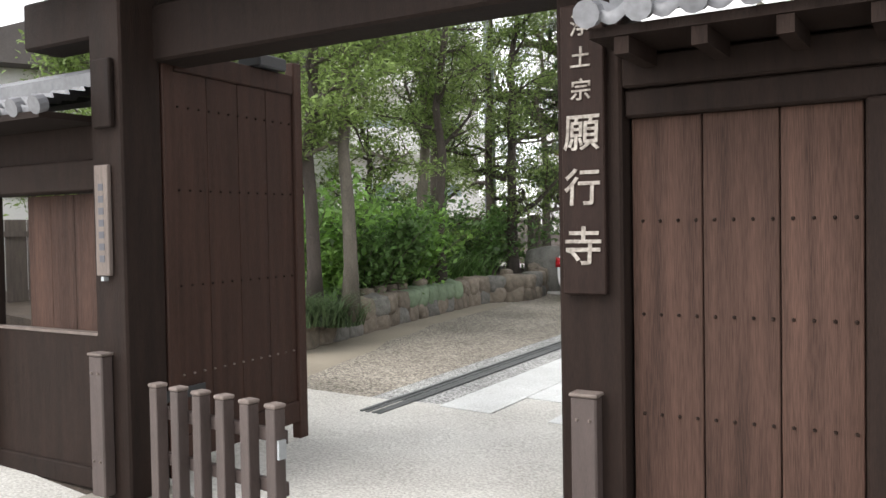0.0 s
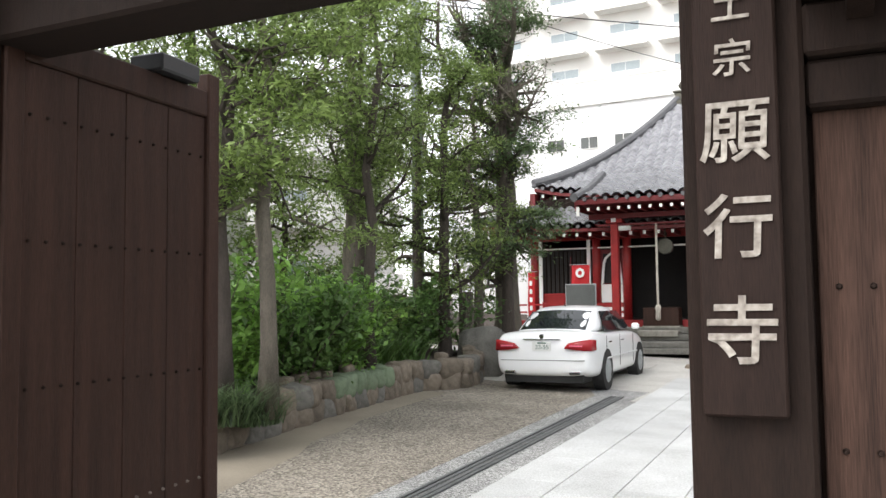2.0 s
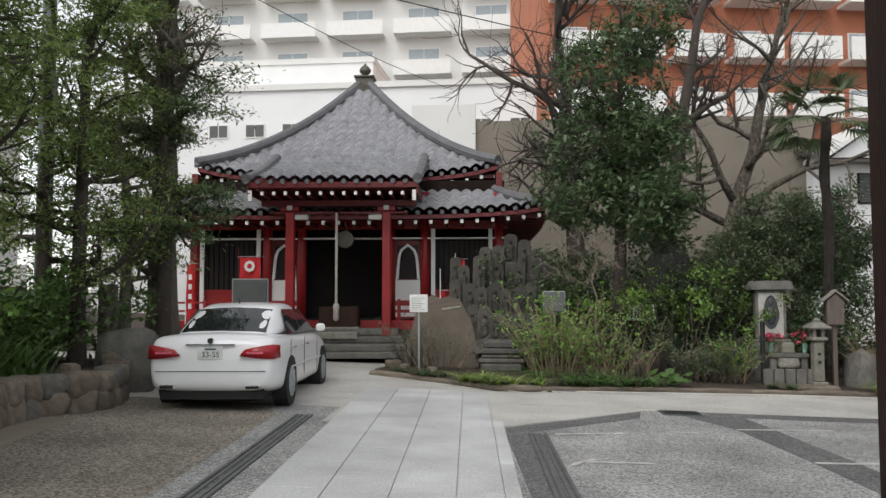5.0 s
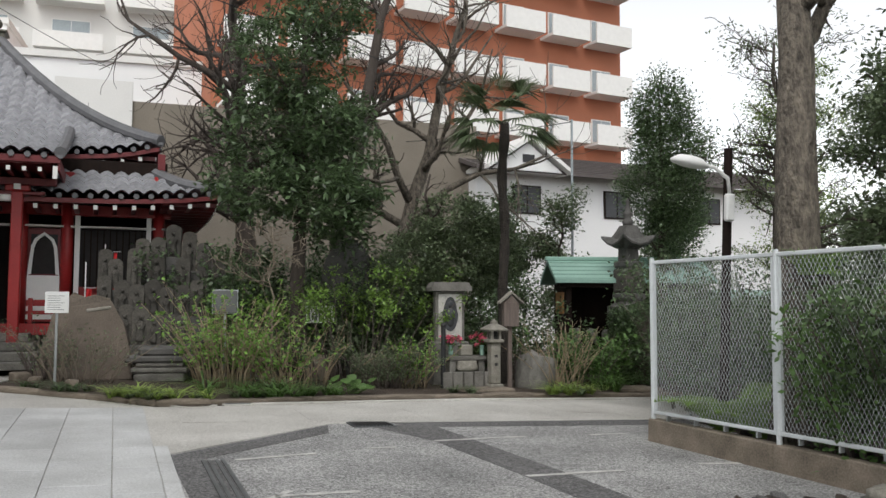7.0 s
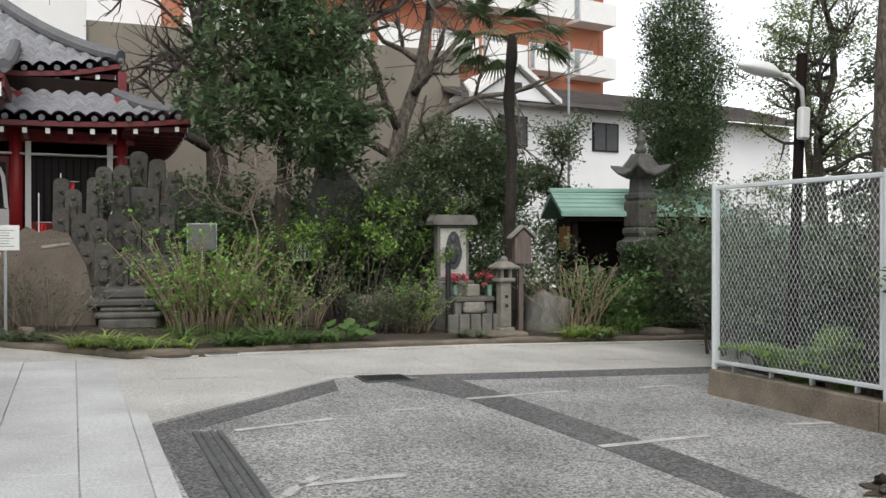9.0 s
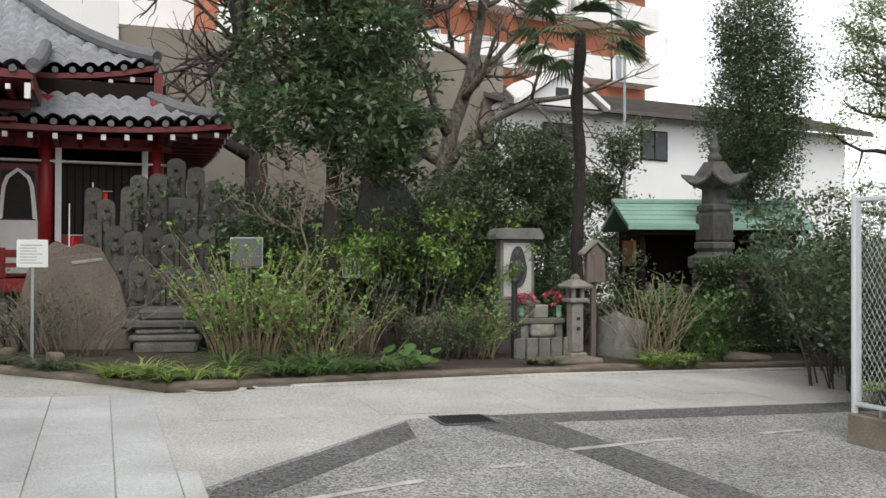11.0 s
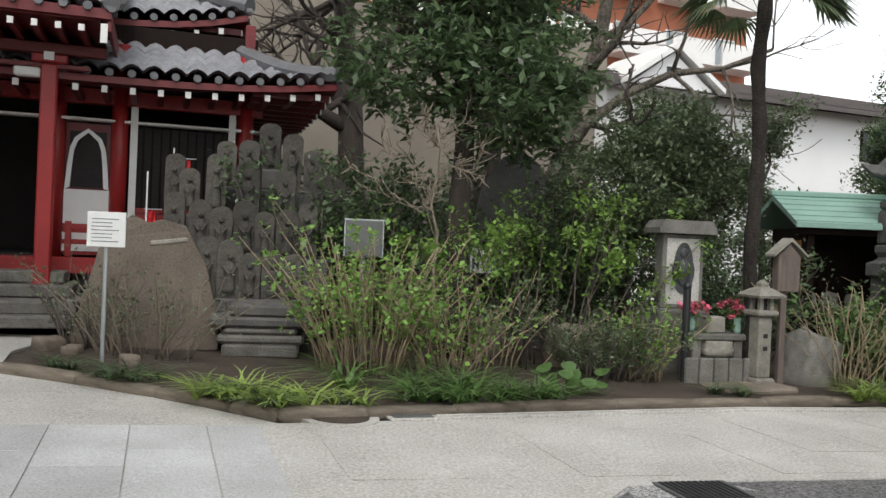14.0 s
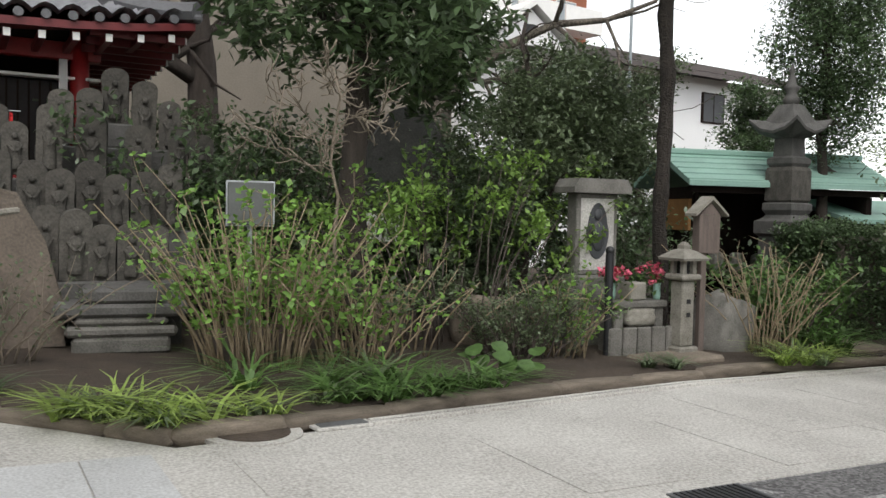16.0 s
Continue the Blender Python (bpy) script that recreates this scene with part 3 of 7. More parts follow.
for sx in (-1, 1):
    # latticed bays at the ends
    a, b = sorted((sx * 2.1, sx * 3.6))
    # near-black sheet behind the bars carries the room's shade in its colour
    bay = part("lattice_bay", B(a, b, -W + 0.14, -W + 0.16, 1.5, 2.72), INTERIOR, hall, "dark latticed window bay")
    for i in range(12):
        x = a + 0.06 + i * (b - a - 0.12) / 11
        part("bar", B(x - 0.012, x + 0.012, -W + 0.1, -W + 0.135, 1.5, 2.72), WOOD_DARK, bay)
    part("low_panel", B(a, b, -W + 0.1, -W + 0.15, 0.8, 1.46), RED, hall)
    part("rail", B(a, b, -W + 0.06, -W + 0.12, 1.46, 1.52), RED, hall)
    # white bell-shaped window panels
    a, b = sorted((sx * 1.22, sx * 1.83))
    part("low_panel", B(a, b, -W + 0.1, -W + 0.14, 1.25, 1.75), WHITE_PAINT, hall, "white lower panel")
    for z in (0.85, 1.02):
        part("low_panel", B(a, b, -W + 0.09, -W + 0.13, z, z + 0.1), WHITE_PAINT, hall, "white lower panel")
    part("panel_rail", B(a, b, -W + 0.11, -W + 0.135, 0.8, 1.25), RED, hall)
    out, c, w0 = [], (a + b) / 2, (b - a) / 2
    bm = bmesh.new()
    arch = [(-0.30, 1.75), (-0.27, 2.1), (-0.24, 2.35), (-0.18, 2.5), (-0.08, 2.58), (0, 2.64), (0.08, 2.58), (0.18, 2.5), (0.24, 2.35), (0.27, 2.1), (0.30, 1.75)]
    inner = [(x * 0.76, 1.78 + (z - 1.75) * 0.9) for x, z in arch]
    for (o1, o2, i1, i2) in zip(arch, arch[1:], inner, inner[1:]):
        q = [(c + o1[0], -W + 0.06, o1[1]), (c + o2[0], -W + 0.06, o2[1]), (c + i2[0], -W + 0.06, i2[1]), (c + i1[0], -W + 0.06, i1[1])]
        vs = [bm.verts.new(p) for p in q]
        ws = [bm.verts.new((p[0], p[1] + 0.06, p[2])) for p in q]
        bm.faces.new(vs), bm.faces.new(list(reversed(ws)))
        for i in range(4):
            bm.faces.new((vs[i], ws[i], ws[(i + 1) % 4], vs[(i + 1) % 4]))
    win = part("bell_window", bm, WHITE_PAINT, hall, "white bell-shaped window frame")
    # plain near-black sheet: shade of the room behind the window frame
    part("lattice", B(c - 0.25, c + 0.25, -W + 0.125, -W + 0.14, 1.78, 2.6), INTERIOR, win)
    part("panel", B(a, b, -W + 0.142, -W + 0.16, 1.75, 2.72), RED_DARK, hall)
# veranda rail
for sx in (-1, 1):
    a, b = sorted((sx * 1.3, sx * 4.35))
    for z in (0.98, 1.18):
        part("railing", B(a, b, -4.33, -4.27, z, z + 0.05, bevel=0.006), RED, hall)
    for i in range(4):
        x = a + 0.05 + i * (b - a - 0.1) / 3
        part("rail_post", B(x - 0.04, x + 0.04, -4.34, -4.26, 0.78, 1.28, bevel=0.006), RED, hall)


def curved_roof(parent, half0, half1, z0, z1, lift, rows, pitch, name):
    """Four curved tiled slopes; rolls run up the slope, rows step over one another, and the corners sweep up."""
    for side in range(4):
        bm = bmesh.new()
        n = round(2 * half0 / pitch)
        sub = 4
        grid = []
        for r in range(rows * 2):
            k = (r // 2 + (r % 2)) / rows
            half = half0 + (half1 - half0) * k
            curve = 0.58 * k + 0.42 * k * k
            row = []
            for i in range(n * sub + 1):
                x = -half0 + i * (2 * half0 / (n * sub))
                x = max(-half, min(half, x))
                e = abs(x) / half0
                h = 0.085 * abs(math.cos(math.pi * i / sub))
                z = z0 + (z1 - z0) * curve + lift * (e ** 4) * (1 - k) ** 2 + h + (0.075 if r % 2 == 0 else 0.0)
                row.append(bm.verts.new((x, -half, z)))
            grid.append(row)
        for a, b in zip(grid, grid[1:]):
            for i in range(len(a) - 1):
                if (a[i].co - a[i + 1].co).length > 1e-5 or (b[i].co - b[i + 1].co).length > 1e-5:
                    bm.faces.new((a[i], a[i + 1], b[i + 1], b[i]))
        bmesh.ops.remove_doubles(bm, verts=bm.verts, dist=1e-4)
        part(name, bm, TILE_FIELD, parent, "", False, rotz(90 * side))
        # hip ridge
        path = []
        for i in range(13):
            k = i / 12
            half = half0 + (half1 - half0) * k
            curve = 0.58 * k + 0.42 * k * k
            path.append(((half, -half, z0 + (z1 - z0) * curve + lift * (1 - k) ** 2 + 0.1), 0.13))
        part("hip_ridge", raw("hip_ridge", *tubes([path], 8), TILE_RIDGE), TILE_RIDGE, parent, "", False, rotz(90 * side))
        # thin board and rafters under the eave
        bm = bmesh.new()
        m = 14
        rows_ = []
        for (hh, zz) in ((half0 - 0.02, z0 - 0.03), (half0 - 0.02, z0 - 0.12), (half0 - 0.9, z0 - 0.05)):
            rows_.append([bm.verts.new((-hh + 2 * hh * i / m, -hh, zz + lift * abs(2 * i / m - 1) ** 4)) for i in range(m + 1)])
        for a, b in zip(rows_, rows_[1:]):
            for i in range(m):
                bm.faces.new((a[i], a[i + 1], b[i + 1], b[i]))
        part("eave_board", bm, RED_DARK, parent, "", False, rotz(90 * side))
        for i in range(round(2 * half0 / 0.36)):
            x = -half0 + 0.25 + i * 0.36
            if x > half0 - 0.2:
                break
            zz = z0 - 0.2 + lift * (abs(x) / half0) ** 4
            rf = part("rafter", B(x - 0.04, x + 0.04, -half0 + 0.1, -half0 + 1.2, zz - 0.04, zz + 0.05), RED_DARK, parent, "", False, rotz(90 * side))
            part("rafter_end", B(x - 0.038, x + 0.038, -half0 + 0.075, -half0 + 0.098, zz - 0.04, zz + 0.05), WHITE_PAINT, rf, "white painted rafter end")
        for i in range(n + 1):
            x = -half0 + i * 2 * half0 / n
            zz = z0 + lift * (abs(x) / half0) ** 4 + 0.02
            part("eave_tile", C((x, -half0 - 0.03, zz), (x, -half0 + 0.05, zz), 0.055, 0.055, 10), TILE_RIDGE, parent, "", False, rotz(90 * side))


TILE_FIELD = material("grey pantile field", (0.29, 0.29, 0.305), 0.36, 0.25, 2.5, 14, 0.1, tint=(0.17, 0.17, 0.18))
# filler box in dark wood colour: stands in for the shaded void under the tiles
lower = part("lower_roof", B(-3.6, 3.6, -3.6, 3.6, 3.86, 3.98), WOOD_DARK, hall)
curved_roof(lower, 4.95, 3.55, 3.26, 3.98, 0.2, 6, 0.28, "tile_slope")
# same here: the void below the upper eave is shade put into the box's colour
upper = part("upper_roof", B(-2.9, 2.9, -2.9, 2.9, 3.98, 4.3), WOOD_DARK, hall)
curved_roof(upper, 3.75, 0.16, 4.3, 7.45, 0.3, 15, 0.28, "tile_slope")
bm = bmesh.new()
lathe(bm, [(0.34, 7.3), (0.36, 7.45), (0.3, 7.5), (0.24, 7.55), (0.24, 7.72), (0.3, 7.76), (0.3, 7.8), (0.08, 7.84)], square=True)
part("roof_cap", bm, BRONZE, upper)
bm = bmesh.new()
lathe(bm, [(0.06, 7.82), (0.09, 7.88), (0.16, 7.95), (0.17, 8.02), (0.13, 8.1), (0.05, 8.16), (0.015, 8.22)], 14)
part("finial", bm, BRONZE, upper, "", True)
# porch: the front slope runs on over the steps
porch = part("porch_roof", B(-1.75, 1.75, -5.95, -3.7, 3.72, 3.78, m=pose(0, 0, 0)), RED_DARK, hall)
bm = bmesh.new()
n, sub, rows = 14, 4, 8
grid = []
for r in range(rows * 2):
    k = (r // 2 + r % 2) / rows
    row = []
    for i in range(n * sub + 1):
        x = -1.9 + i * 3.8 / (n * sub)
        h = 0.085 * abs(math.cos(math.pi * i / sub))
        row.append(bm.verts.new((x, -6.05 + 3.1 * k, 3.86 + 1.0 * (0.7 * k + 0.3 * k * k) + h + (0.075 if r % 2 == 0 else 0))))
    grid.append(row)
for a, b in zip(grid, grid[1:]):
    for i in range(len(a) - 1):
        bm.faces.new((a[i], a[i + 1], b[i + 1], b[i]))
part("tile_slope", bm, TILE_FIELD, porch)
for sx in (-1, 1):
    part("verge_ridge", raw("verge", *tubes([[((sx * 1.9, -6.1 + 3.1 * k / 6, 3.93 + (0.7 * k / 6 + 0.3 * (k / 6) ** 2)), 0.11) for k in range(7)]], 8), TILE_RIDGE), TILE_RIDGE, porch)
    part("verge_board", B(*sorted((sx * 1.86, sx * 1.9)), -6.0, -3.6, 3.6, 3.84), RED_DARK, porch)
    part("corner_end", B(*sorted((sx * 1.78, sx * 1.86)), -6.03, -6.0, 3.45, 3.68), WHITE_PAINT, porch, "white painted corner end")
part("eave_board", B(-1.9, 1.9, -6.04, -5.98, 3.74, 3.86), RED_DARK, porch)
for i in range(13):
    x = -1.56 + i * 0.26
    rf = part("rafter", B(x - 0.035, x + 0.035, -5.96, -4.0, 3.58, 3.66), RED_DARK, porch)
    part("rafter_end", B(x - 0.034, x + 0.034, -5.985, -5.962, 3.58, 3.66), WHITE_PAINT, rf, "white painted rafter end")
for i in range(n + 1):
    x = -1.9 + i * 3.8 / n
    part("eave_tile", C((x, -6.09, 3.87), (x, -6.0, 3.87), 0.055, 0.055, 10), TILE_RIDGE, porch)
for sx in (-1, 1):
    x = sx * 1.12
    part("porch_post", B(x - 0.1, x + 0.1, -5.1, -4.9, 0.35, 3.3, bevel=0.02), RED, hall)
    part("post_base", B(x - 0.17, x + 0.17, -5.17, -4.83, 0.2, 0.35, bevel=0.03), STONE, hall)
    part("bracket", B(x - 0.22, x + 0.22, -5.1, -4.9, 3.31, 3.43, bevel=0.02), RED, hall)
    part("bracket_block", B(x - 0.06, x + 0.06, -5.16, -5.105, 3.34, 3.44), WHITE_PAINT, hall, "white painted block")
    part("nosing", B(*sorted((sx * 0.7, sx * 1.015)), -5.08, -4.92, 3.12, 3.24, bevel=0.02), WHITE_PAINT, hall, "white carved beam end")
part("rainbow_beam", B(-1.6, 1.6, -5.08, -4.92, 3.245, 3.305, bevel=0.008), RED_DARK, hall)
part("purlin", B(-1.8, 1.8, -5.06, -4.94, 3.435, 3.575, bevel=0.01), RED_DARK, hall)
for i, (d, z) in enumerate(((-6.35, 0.13), (-6.0, 0.28), (-5.4, 0.44), (-5.05, 0.6))):
    part("step", B(-1.75 + 0.12 * i, 1.75 - 0.12 * i, d, -4.1, max(0, z - 0.15), z, bevel=0.015), STONE, hall, "worn grey stone step")
# offering box, rope and gong
ob = thing("offering_box", HALL @ Matrix.Translation((0.0, -4.75, 0.6)), "brown slatted wooden offering box on the steps", "offering box")
part("case", B(-0.45, 0.45, -0.25, 0.25, 0.1, 0.56, bevel=0.01), WOOD_LEAF, ob)
part("plinth", B(-0.48, 0.48, -0.28, 0.28, 0.0, 0.1, bevel=0.01), STONE_PALE, ob)
for i in range(9):
    part("slat", B(-0.42, 0.42, -0.23 + i * 0.054, -0.2 + i * 0.054, 0.562, 0.585), WOOD_DARK, ob)
st = whole("stone_step", B(-0.5, 0.5, -0.22, 0.22, 0, 0.16, bevel=0.02), STONE_PALE, "pale stone block on the hall steps", "step stone", HALL @ Matrix.Translation((0, -5.25, 0.44)))
rope = thing("bell_rope", HALL @ Matrix.Translation((0, -5.3, 0)), "pale bell rope hanging before the hall doorway", "rope")
strands = [[((0.014 * math.cos(a + 0.5 * i), 0.014 * math.sin(a + 0.5 * i), 1.15 + i * 0.045), 0.019) for i in range(49)] for a in (0, 2.1, 4.2)]
part("strand", raw("strand", *tubes(strands, 6), ROPE), ROPE, rope, "", True)
bm = bmesh.new()
lathe(bm, [(0.03, 0.85), (0.07, 0.9), (0.06, 1.1), (0.08, 1.16), (0.05, 1.25)], 10)
part("tassel", bm, ROPE, rope, "", True)
gong = thing("gong", HALL @ Matrix.Translation((0.1, -4.6, 2.75)), "dull bronze flat gong under the porch", "gong")
part("disc", C((0, -0.06, 0), (0, 0.06, 0), 0.2, 0.2, 20), BRONZE, gong, "", False)
part("hanger", C((0, 0, 0.2), (0, 0, 0.7), 0.015, 0.015, 6), BRONZE, gong)


# ---- plants ----
def grow(rng, base, height, r, lean=(0, 0), limbs=8, reach=1.6, start=0.35, rise=0.35, twigs=4, bend=0.12, levels=2):
    """Limbs of a tree as tapered paths, and the ends of its twigs."""
    paths, tips = [], []
    n = 9
    pts, p = [], np.array(base, float)
    wob = rng.normal(0, bend, (n + 1, 2))
    for i in range(n + 1):
        k = i / n
        q = np.array([base[0] + lean[0] * k + wob[i, 0] * k, base[1] + lean[1] * k + wob[i, 1] * k, base[2] + height * k])
        flare = 1 + 0.35 * max(0, 0.08 - k) / 0.08
        pts.append((q, max(0.012, r * (1 - 0.8 * k) * flare)))
    paths.append(pts)

    def branch(p0, d, length, rad, level):
        m = 5
        path, p = [(p0, rad)], np.array(p0, float)
        d = d / np.linalg.norm(d)
        for i in range(m):
            d = d + rng.normal(0, 0.22, 3) + np.array([0, 0, 0.06])
            d /= np.linalg.norm(d)
            p = p + d * length / m
            path.append((p.copy(), max(0.006, rad * (1 - 0.75 * (i + 1) / m))))
            if i >= 1:
                tips.append((p.copy(), level))
        paths.append(path)
        if level > 0:
            for _ in range(twigs):
                j = rng.integers(1, m + 1)
                q, rr = path[j]
                e = d + rng.normal(0, 0.75, 3)
                branch(q, e, length * rng.uniform(0.35, 0.6), rr * 0.65, level - 1)

    for i in range(limbs):
        k = start + (1 - start) * (i + rng.uniform(0, 0.8)) / limbs
        j = min(n - 1, int(k * n))
        f = k * n - j
        q = pts[j][0] * (1 - f) + pts[j + 1][0] * f
        a = rng.uniform(0, 2 * math.pi)
        branch(q, np.array([math.cos(a), math.sin(a), rise + rng.normal(0, 0.15)]), reach * rng.uniform(0.6, 1.1) * (1.15 - 0.55 * k), pts[j][1] * 0.6, levels - 1)
    return paths, tips


def leaves(rng, centres, per, spread, size, aspect=0.45, up=0.0, droop=0.0):
    """Many folded leaf blades in clumps round the centres."""
    c = np.repeat(np.array(centres, float), per, axis=0)
    n = len(c)
    c = c + rng.normal(0, 1, (n, 3)) * np.array(spread)
    d = rng.normal(0, 1, (n, 3))
    d[:, 2] = d[:, 2] * 0.6 + up - droop
    d /= np.linalg.norm(d, axis=1)[:, None]
    s = np.cross(d, rng.normal(0, 1, (n, 3)) * 0.5 + np.array([0, 0, 1]))
    s /= np.linalg.norm(s, axis=1)[:, None] + 1e-9
    L = size * rng.uniform(0.6, 1.25, n)[:, None]
    nrm = np.cross(s, d)
    v = np.empty((n, 4, 3))
    v[:, 0] = c
    v[:, 1] = c + d * L * 0.5 + s * L * aspect * 0.5 + nrm * L * 0.08
    v[:, 2] = c + d * L
    v[:, 3] = c + d * L * 0.5 - s * L * aspect * 0.5 + nrm * L * 0.08
    return v.reshape(-1, 3)


def blade_mesh(name, v, mat):
    n = len(v) // 4
    me = bpy.data.meshes.new(name)
    me.vertices.add(len(v))
    me.vertices.foreach_set("co", np.ascontiguousarray(v, dtype=np.float32).ravel())
    me.loops.add(n * 4)
    me.loops.foreach_set("vertex_index", np.arange(n * 4, dtype=np.int32))
    me.polygons.add(n)
    me.polygons.foreach_set("loop_start", np.arange(0, n * 4, 4, dtype=np.int32))
    me.update(calc_edges=True)
    me.materials.append(mat)
    return me


def in_blobs(rng, blobs, n):
    """Points in the shell of several ellipsoids (x, y, z, rx, ry, rz)."""
    out = []
    weights = np.array([b[3] * b[4] * b[5] for b in blobs]) ** 0.67
    for b, k in zip(blobs, np.round(weights / weights.sum() * n).astype(int)):
        p = rng.normal(0, 1, (k, 3))
        p /= np.linalg.norm(p, axis=1)[:, None]
        p *= (rng.uniform(0.25, 1, k) ** 0.5)[:, None]
        out.append(np.array(b[:3]) + p * np.array(b[3:]))
    return np.concatenate(out)


def tree(name, seed, base, height, r, label, bark=BARK, leaf=None, blobs=None, clumps=300, per=30, spread=(0.18, 0.18, 0.1), size=0.11, aspect=0.45, droop=0.0, category="tree", group="", **kw):
    rng = np.random.default_rng(seed)
    t = thing(name, Matrix.Translation(base), label, category, group)
    paths, tips = grow(rng, (0, 0, 0), height, r, **kw)
    part("trunk", raw("trunk", *tubes(paths[:1], 12), bark, True), bark, t)
    part("branchwork", raw("branchwork", *tubes(paths[1:], 5), bark, True), bark, t)
    if leaf:
        if blobs:
            c = in_blobs(rng, blobs, clumps)
        else:
            pts = np.array([p for p, _ in tips])
            c = pts[rng.integers(0, len(pts), clumps)]
        part("crown", blade_mesh("crown", leaves(rng, c, per, spread, size, aspect, droop=droop), leaf), leaf, t)
    return t


def shrub(name, seed, at, rx, ry, h, label, leaf, stems=30, per=26, size=0.06, clumps=None, twig=TWIG, spread=0.06, lean=0.35, group="", low=0.35, side=0.09, aspect=0.5):
    """Many thin stems from the ground with leaf clumps along them."""
    rng = np.random.default_rng(seed)
    t = thing(name, Matrix.Translation(at), label, "shrub", group)
    paths, pts = [], []
    for i in range(stems):
        a, q = rng.uniform(0, 2 * math.pi), rng.uniform(0, 1) ** 0.5
        x, y = rx * 0.45 * q * math.cos(a), ry * 0.45 * q * math.sin(a)
        H = h * rng.uniform(0.55, 1.0)
        dx, dy = (rx * 0.55 * q * math.cos(a) + rng.normal(0, lean * 0.3)), (ry * 0.55 * q * math.sin(a) + rng.normal(0, lean * 0.3))
        path = []
        for k in range(6):
            f = k / 5
            p = np.array([x + dx * f ** 1.5 + rng.normal(0, 0.012), y + dy * f ** 1.5 + rng.normal(0, 0.012), H * f])
            path.append((p, 0.009 * (1 - 0.7 * f) + 0.002))
            if f > low:
                pts.append(p)
                if rng.uniform() < 0.6:
                    e = p + rng.normal(0, side, 3) + np.array([0, 0, 0.07])
                    paths.append([(p, 0.004), ((p + e) / 2 + rng.normal(0, 0.01, 3), 0.003), (e, 0.002)])
                    pts.append(e)
        paths.append(path)
    part("woody_base", raw("woody_base", *tubes(paths, 5), twig, True), twig, t)
    if per:
        c = np.array(pts)
        if clumps:
            c = c[rng.integers(0, len(c), clumps)]
        part("foliage", blade_mesh("foliage", leaves(rng, c, per, (spread, spread, spread), size, aspect, up=0.4), leaf), leaf, t)
    return t


def tuft(name, seed, at, r, h, label, leaf, n=160, width=0.018, droop=0.6, kind="", category="plant", ry=None, spots=None):
    """Strap leaves that rise from the ground and bend over."""
    rng = np.random.default_rng(seed)
    vs, fs = [], []
    blades = [s for s in (spots or [(0, 0, h, n)]) for _ in range(s[3])]
    for sx, sy, h, _ in blades:
        a, q = rng.uniform(0, 2 * math.pi), rng.uniform(0, 1) ** 0.5
        x, y = sx + r * q * math.cos(a), sy + (ry or r) * q * math.sin(a)
        d = rng.uniform(0, 2 * math.pi)
        L = h * rng.uniform(0.6, 1.2)
        w = width * rng.uniform(0.7, 1.2)
        s = np.array([-math.sin(d), math.cos(d), 0])
        b = len(vs)
        for k in range(4):
            f = k / 3
            p = np.array([x + math.cos(d) * L * droop * f ** 1.6, y + math.sin(d) * L * droop * f ** 1.6, L * (f - 0.45 * droop * f * f)])
            wk = w * (1 - 0.85 * f)
            vs += [p - s * wk, p + s * wk]
        for k in range(3):
            q = b + 2 * k
            fs.append((q, q + 1, q + 3, q + 2))
    return tagged(part(name, raw(name, vs, fs, leaf), leaf, None, "", False, Matrix.Translation(at)), label, category, kind=kind)


# row of slender trees along the planted bank
bank_row = [(-4.72, 3.3, 6.6, 0.1), (-5.0, 2.95, 6.3, 0.1), (-6.15, 6.9, 7.0, 0.1), (-7.1, 7.6, 7.4, 0.12), (-7.0, 10.35, 7.2, 0.13), (-8.0, 9.0, 7.6, 0.12), (-6.7, 5.2, 7.0, 0.1), (-8.4, 5.6, 7.2, 0.12), (-8.2, 11.2, 7.0, 0.12), (-7.4, 12.3, 6.2, 0.12), (-6.2, 1.6, 6.6, 0.12)]
for i, (x, y, h, r) in enumerate(bank_row):
    tree("yew_tree", 20 + i, (x, y, 0.3 if i not in (4, 9) else 0.0), h, r, "slender tree with layered feathery green sprays on the bank", BARK if i % 3 else BARK_PALE, LEAF_FEATHER, clumps=280, per=34, spread=(0.2, 0.2, 0.045), size=0.1, aspect=0.33, limbs=20, reach=1.45, start=0.16 if i in (4, 8, 9) else 0.34, rise=0.1, twigs=4, group="trees along the bank")
tree("conifer_tree", 56, (-6.95, 12.7, 0.0), 8.0, 0.15, "dark dense conifer beside the parked car", BARK, LEAF_CONIFER, clumps=620, per=36, spread=(0.2, 0.2, 0.06), size=0.1, aspect=0.33, limbs=26, reach=1.75, start=0.2, rise=0.05, twigs=4)
tree("bare_cherry_tree", 40, (-7.3, 13.4, 0.0), 11, 0.3, "tall bare tree with knobbly pollarded branches", BARK_PALE, limbs=18, reach=3.0, start=0.3, rise=0.6, twigs=6, levels=3)
tree("bare_tree", 41, (0.2, 22.5, 0.05), 11, 0.32, "large bare tree behind the statues", BARK, limbs=17, reach=5.0, start=0.3, rise=0.5, twigs=7, levels=3, lean=(-0.8, 0))
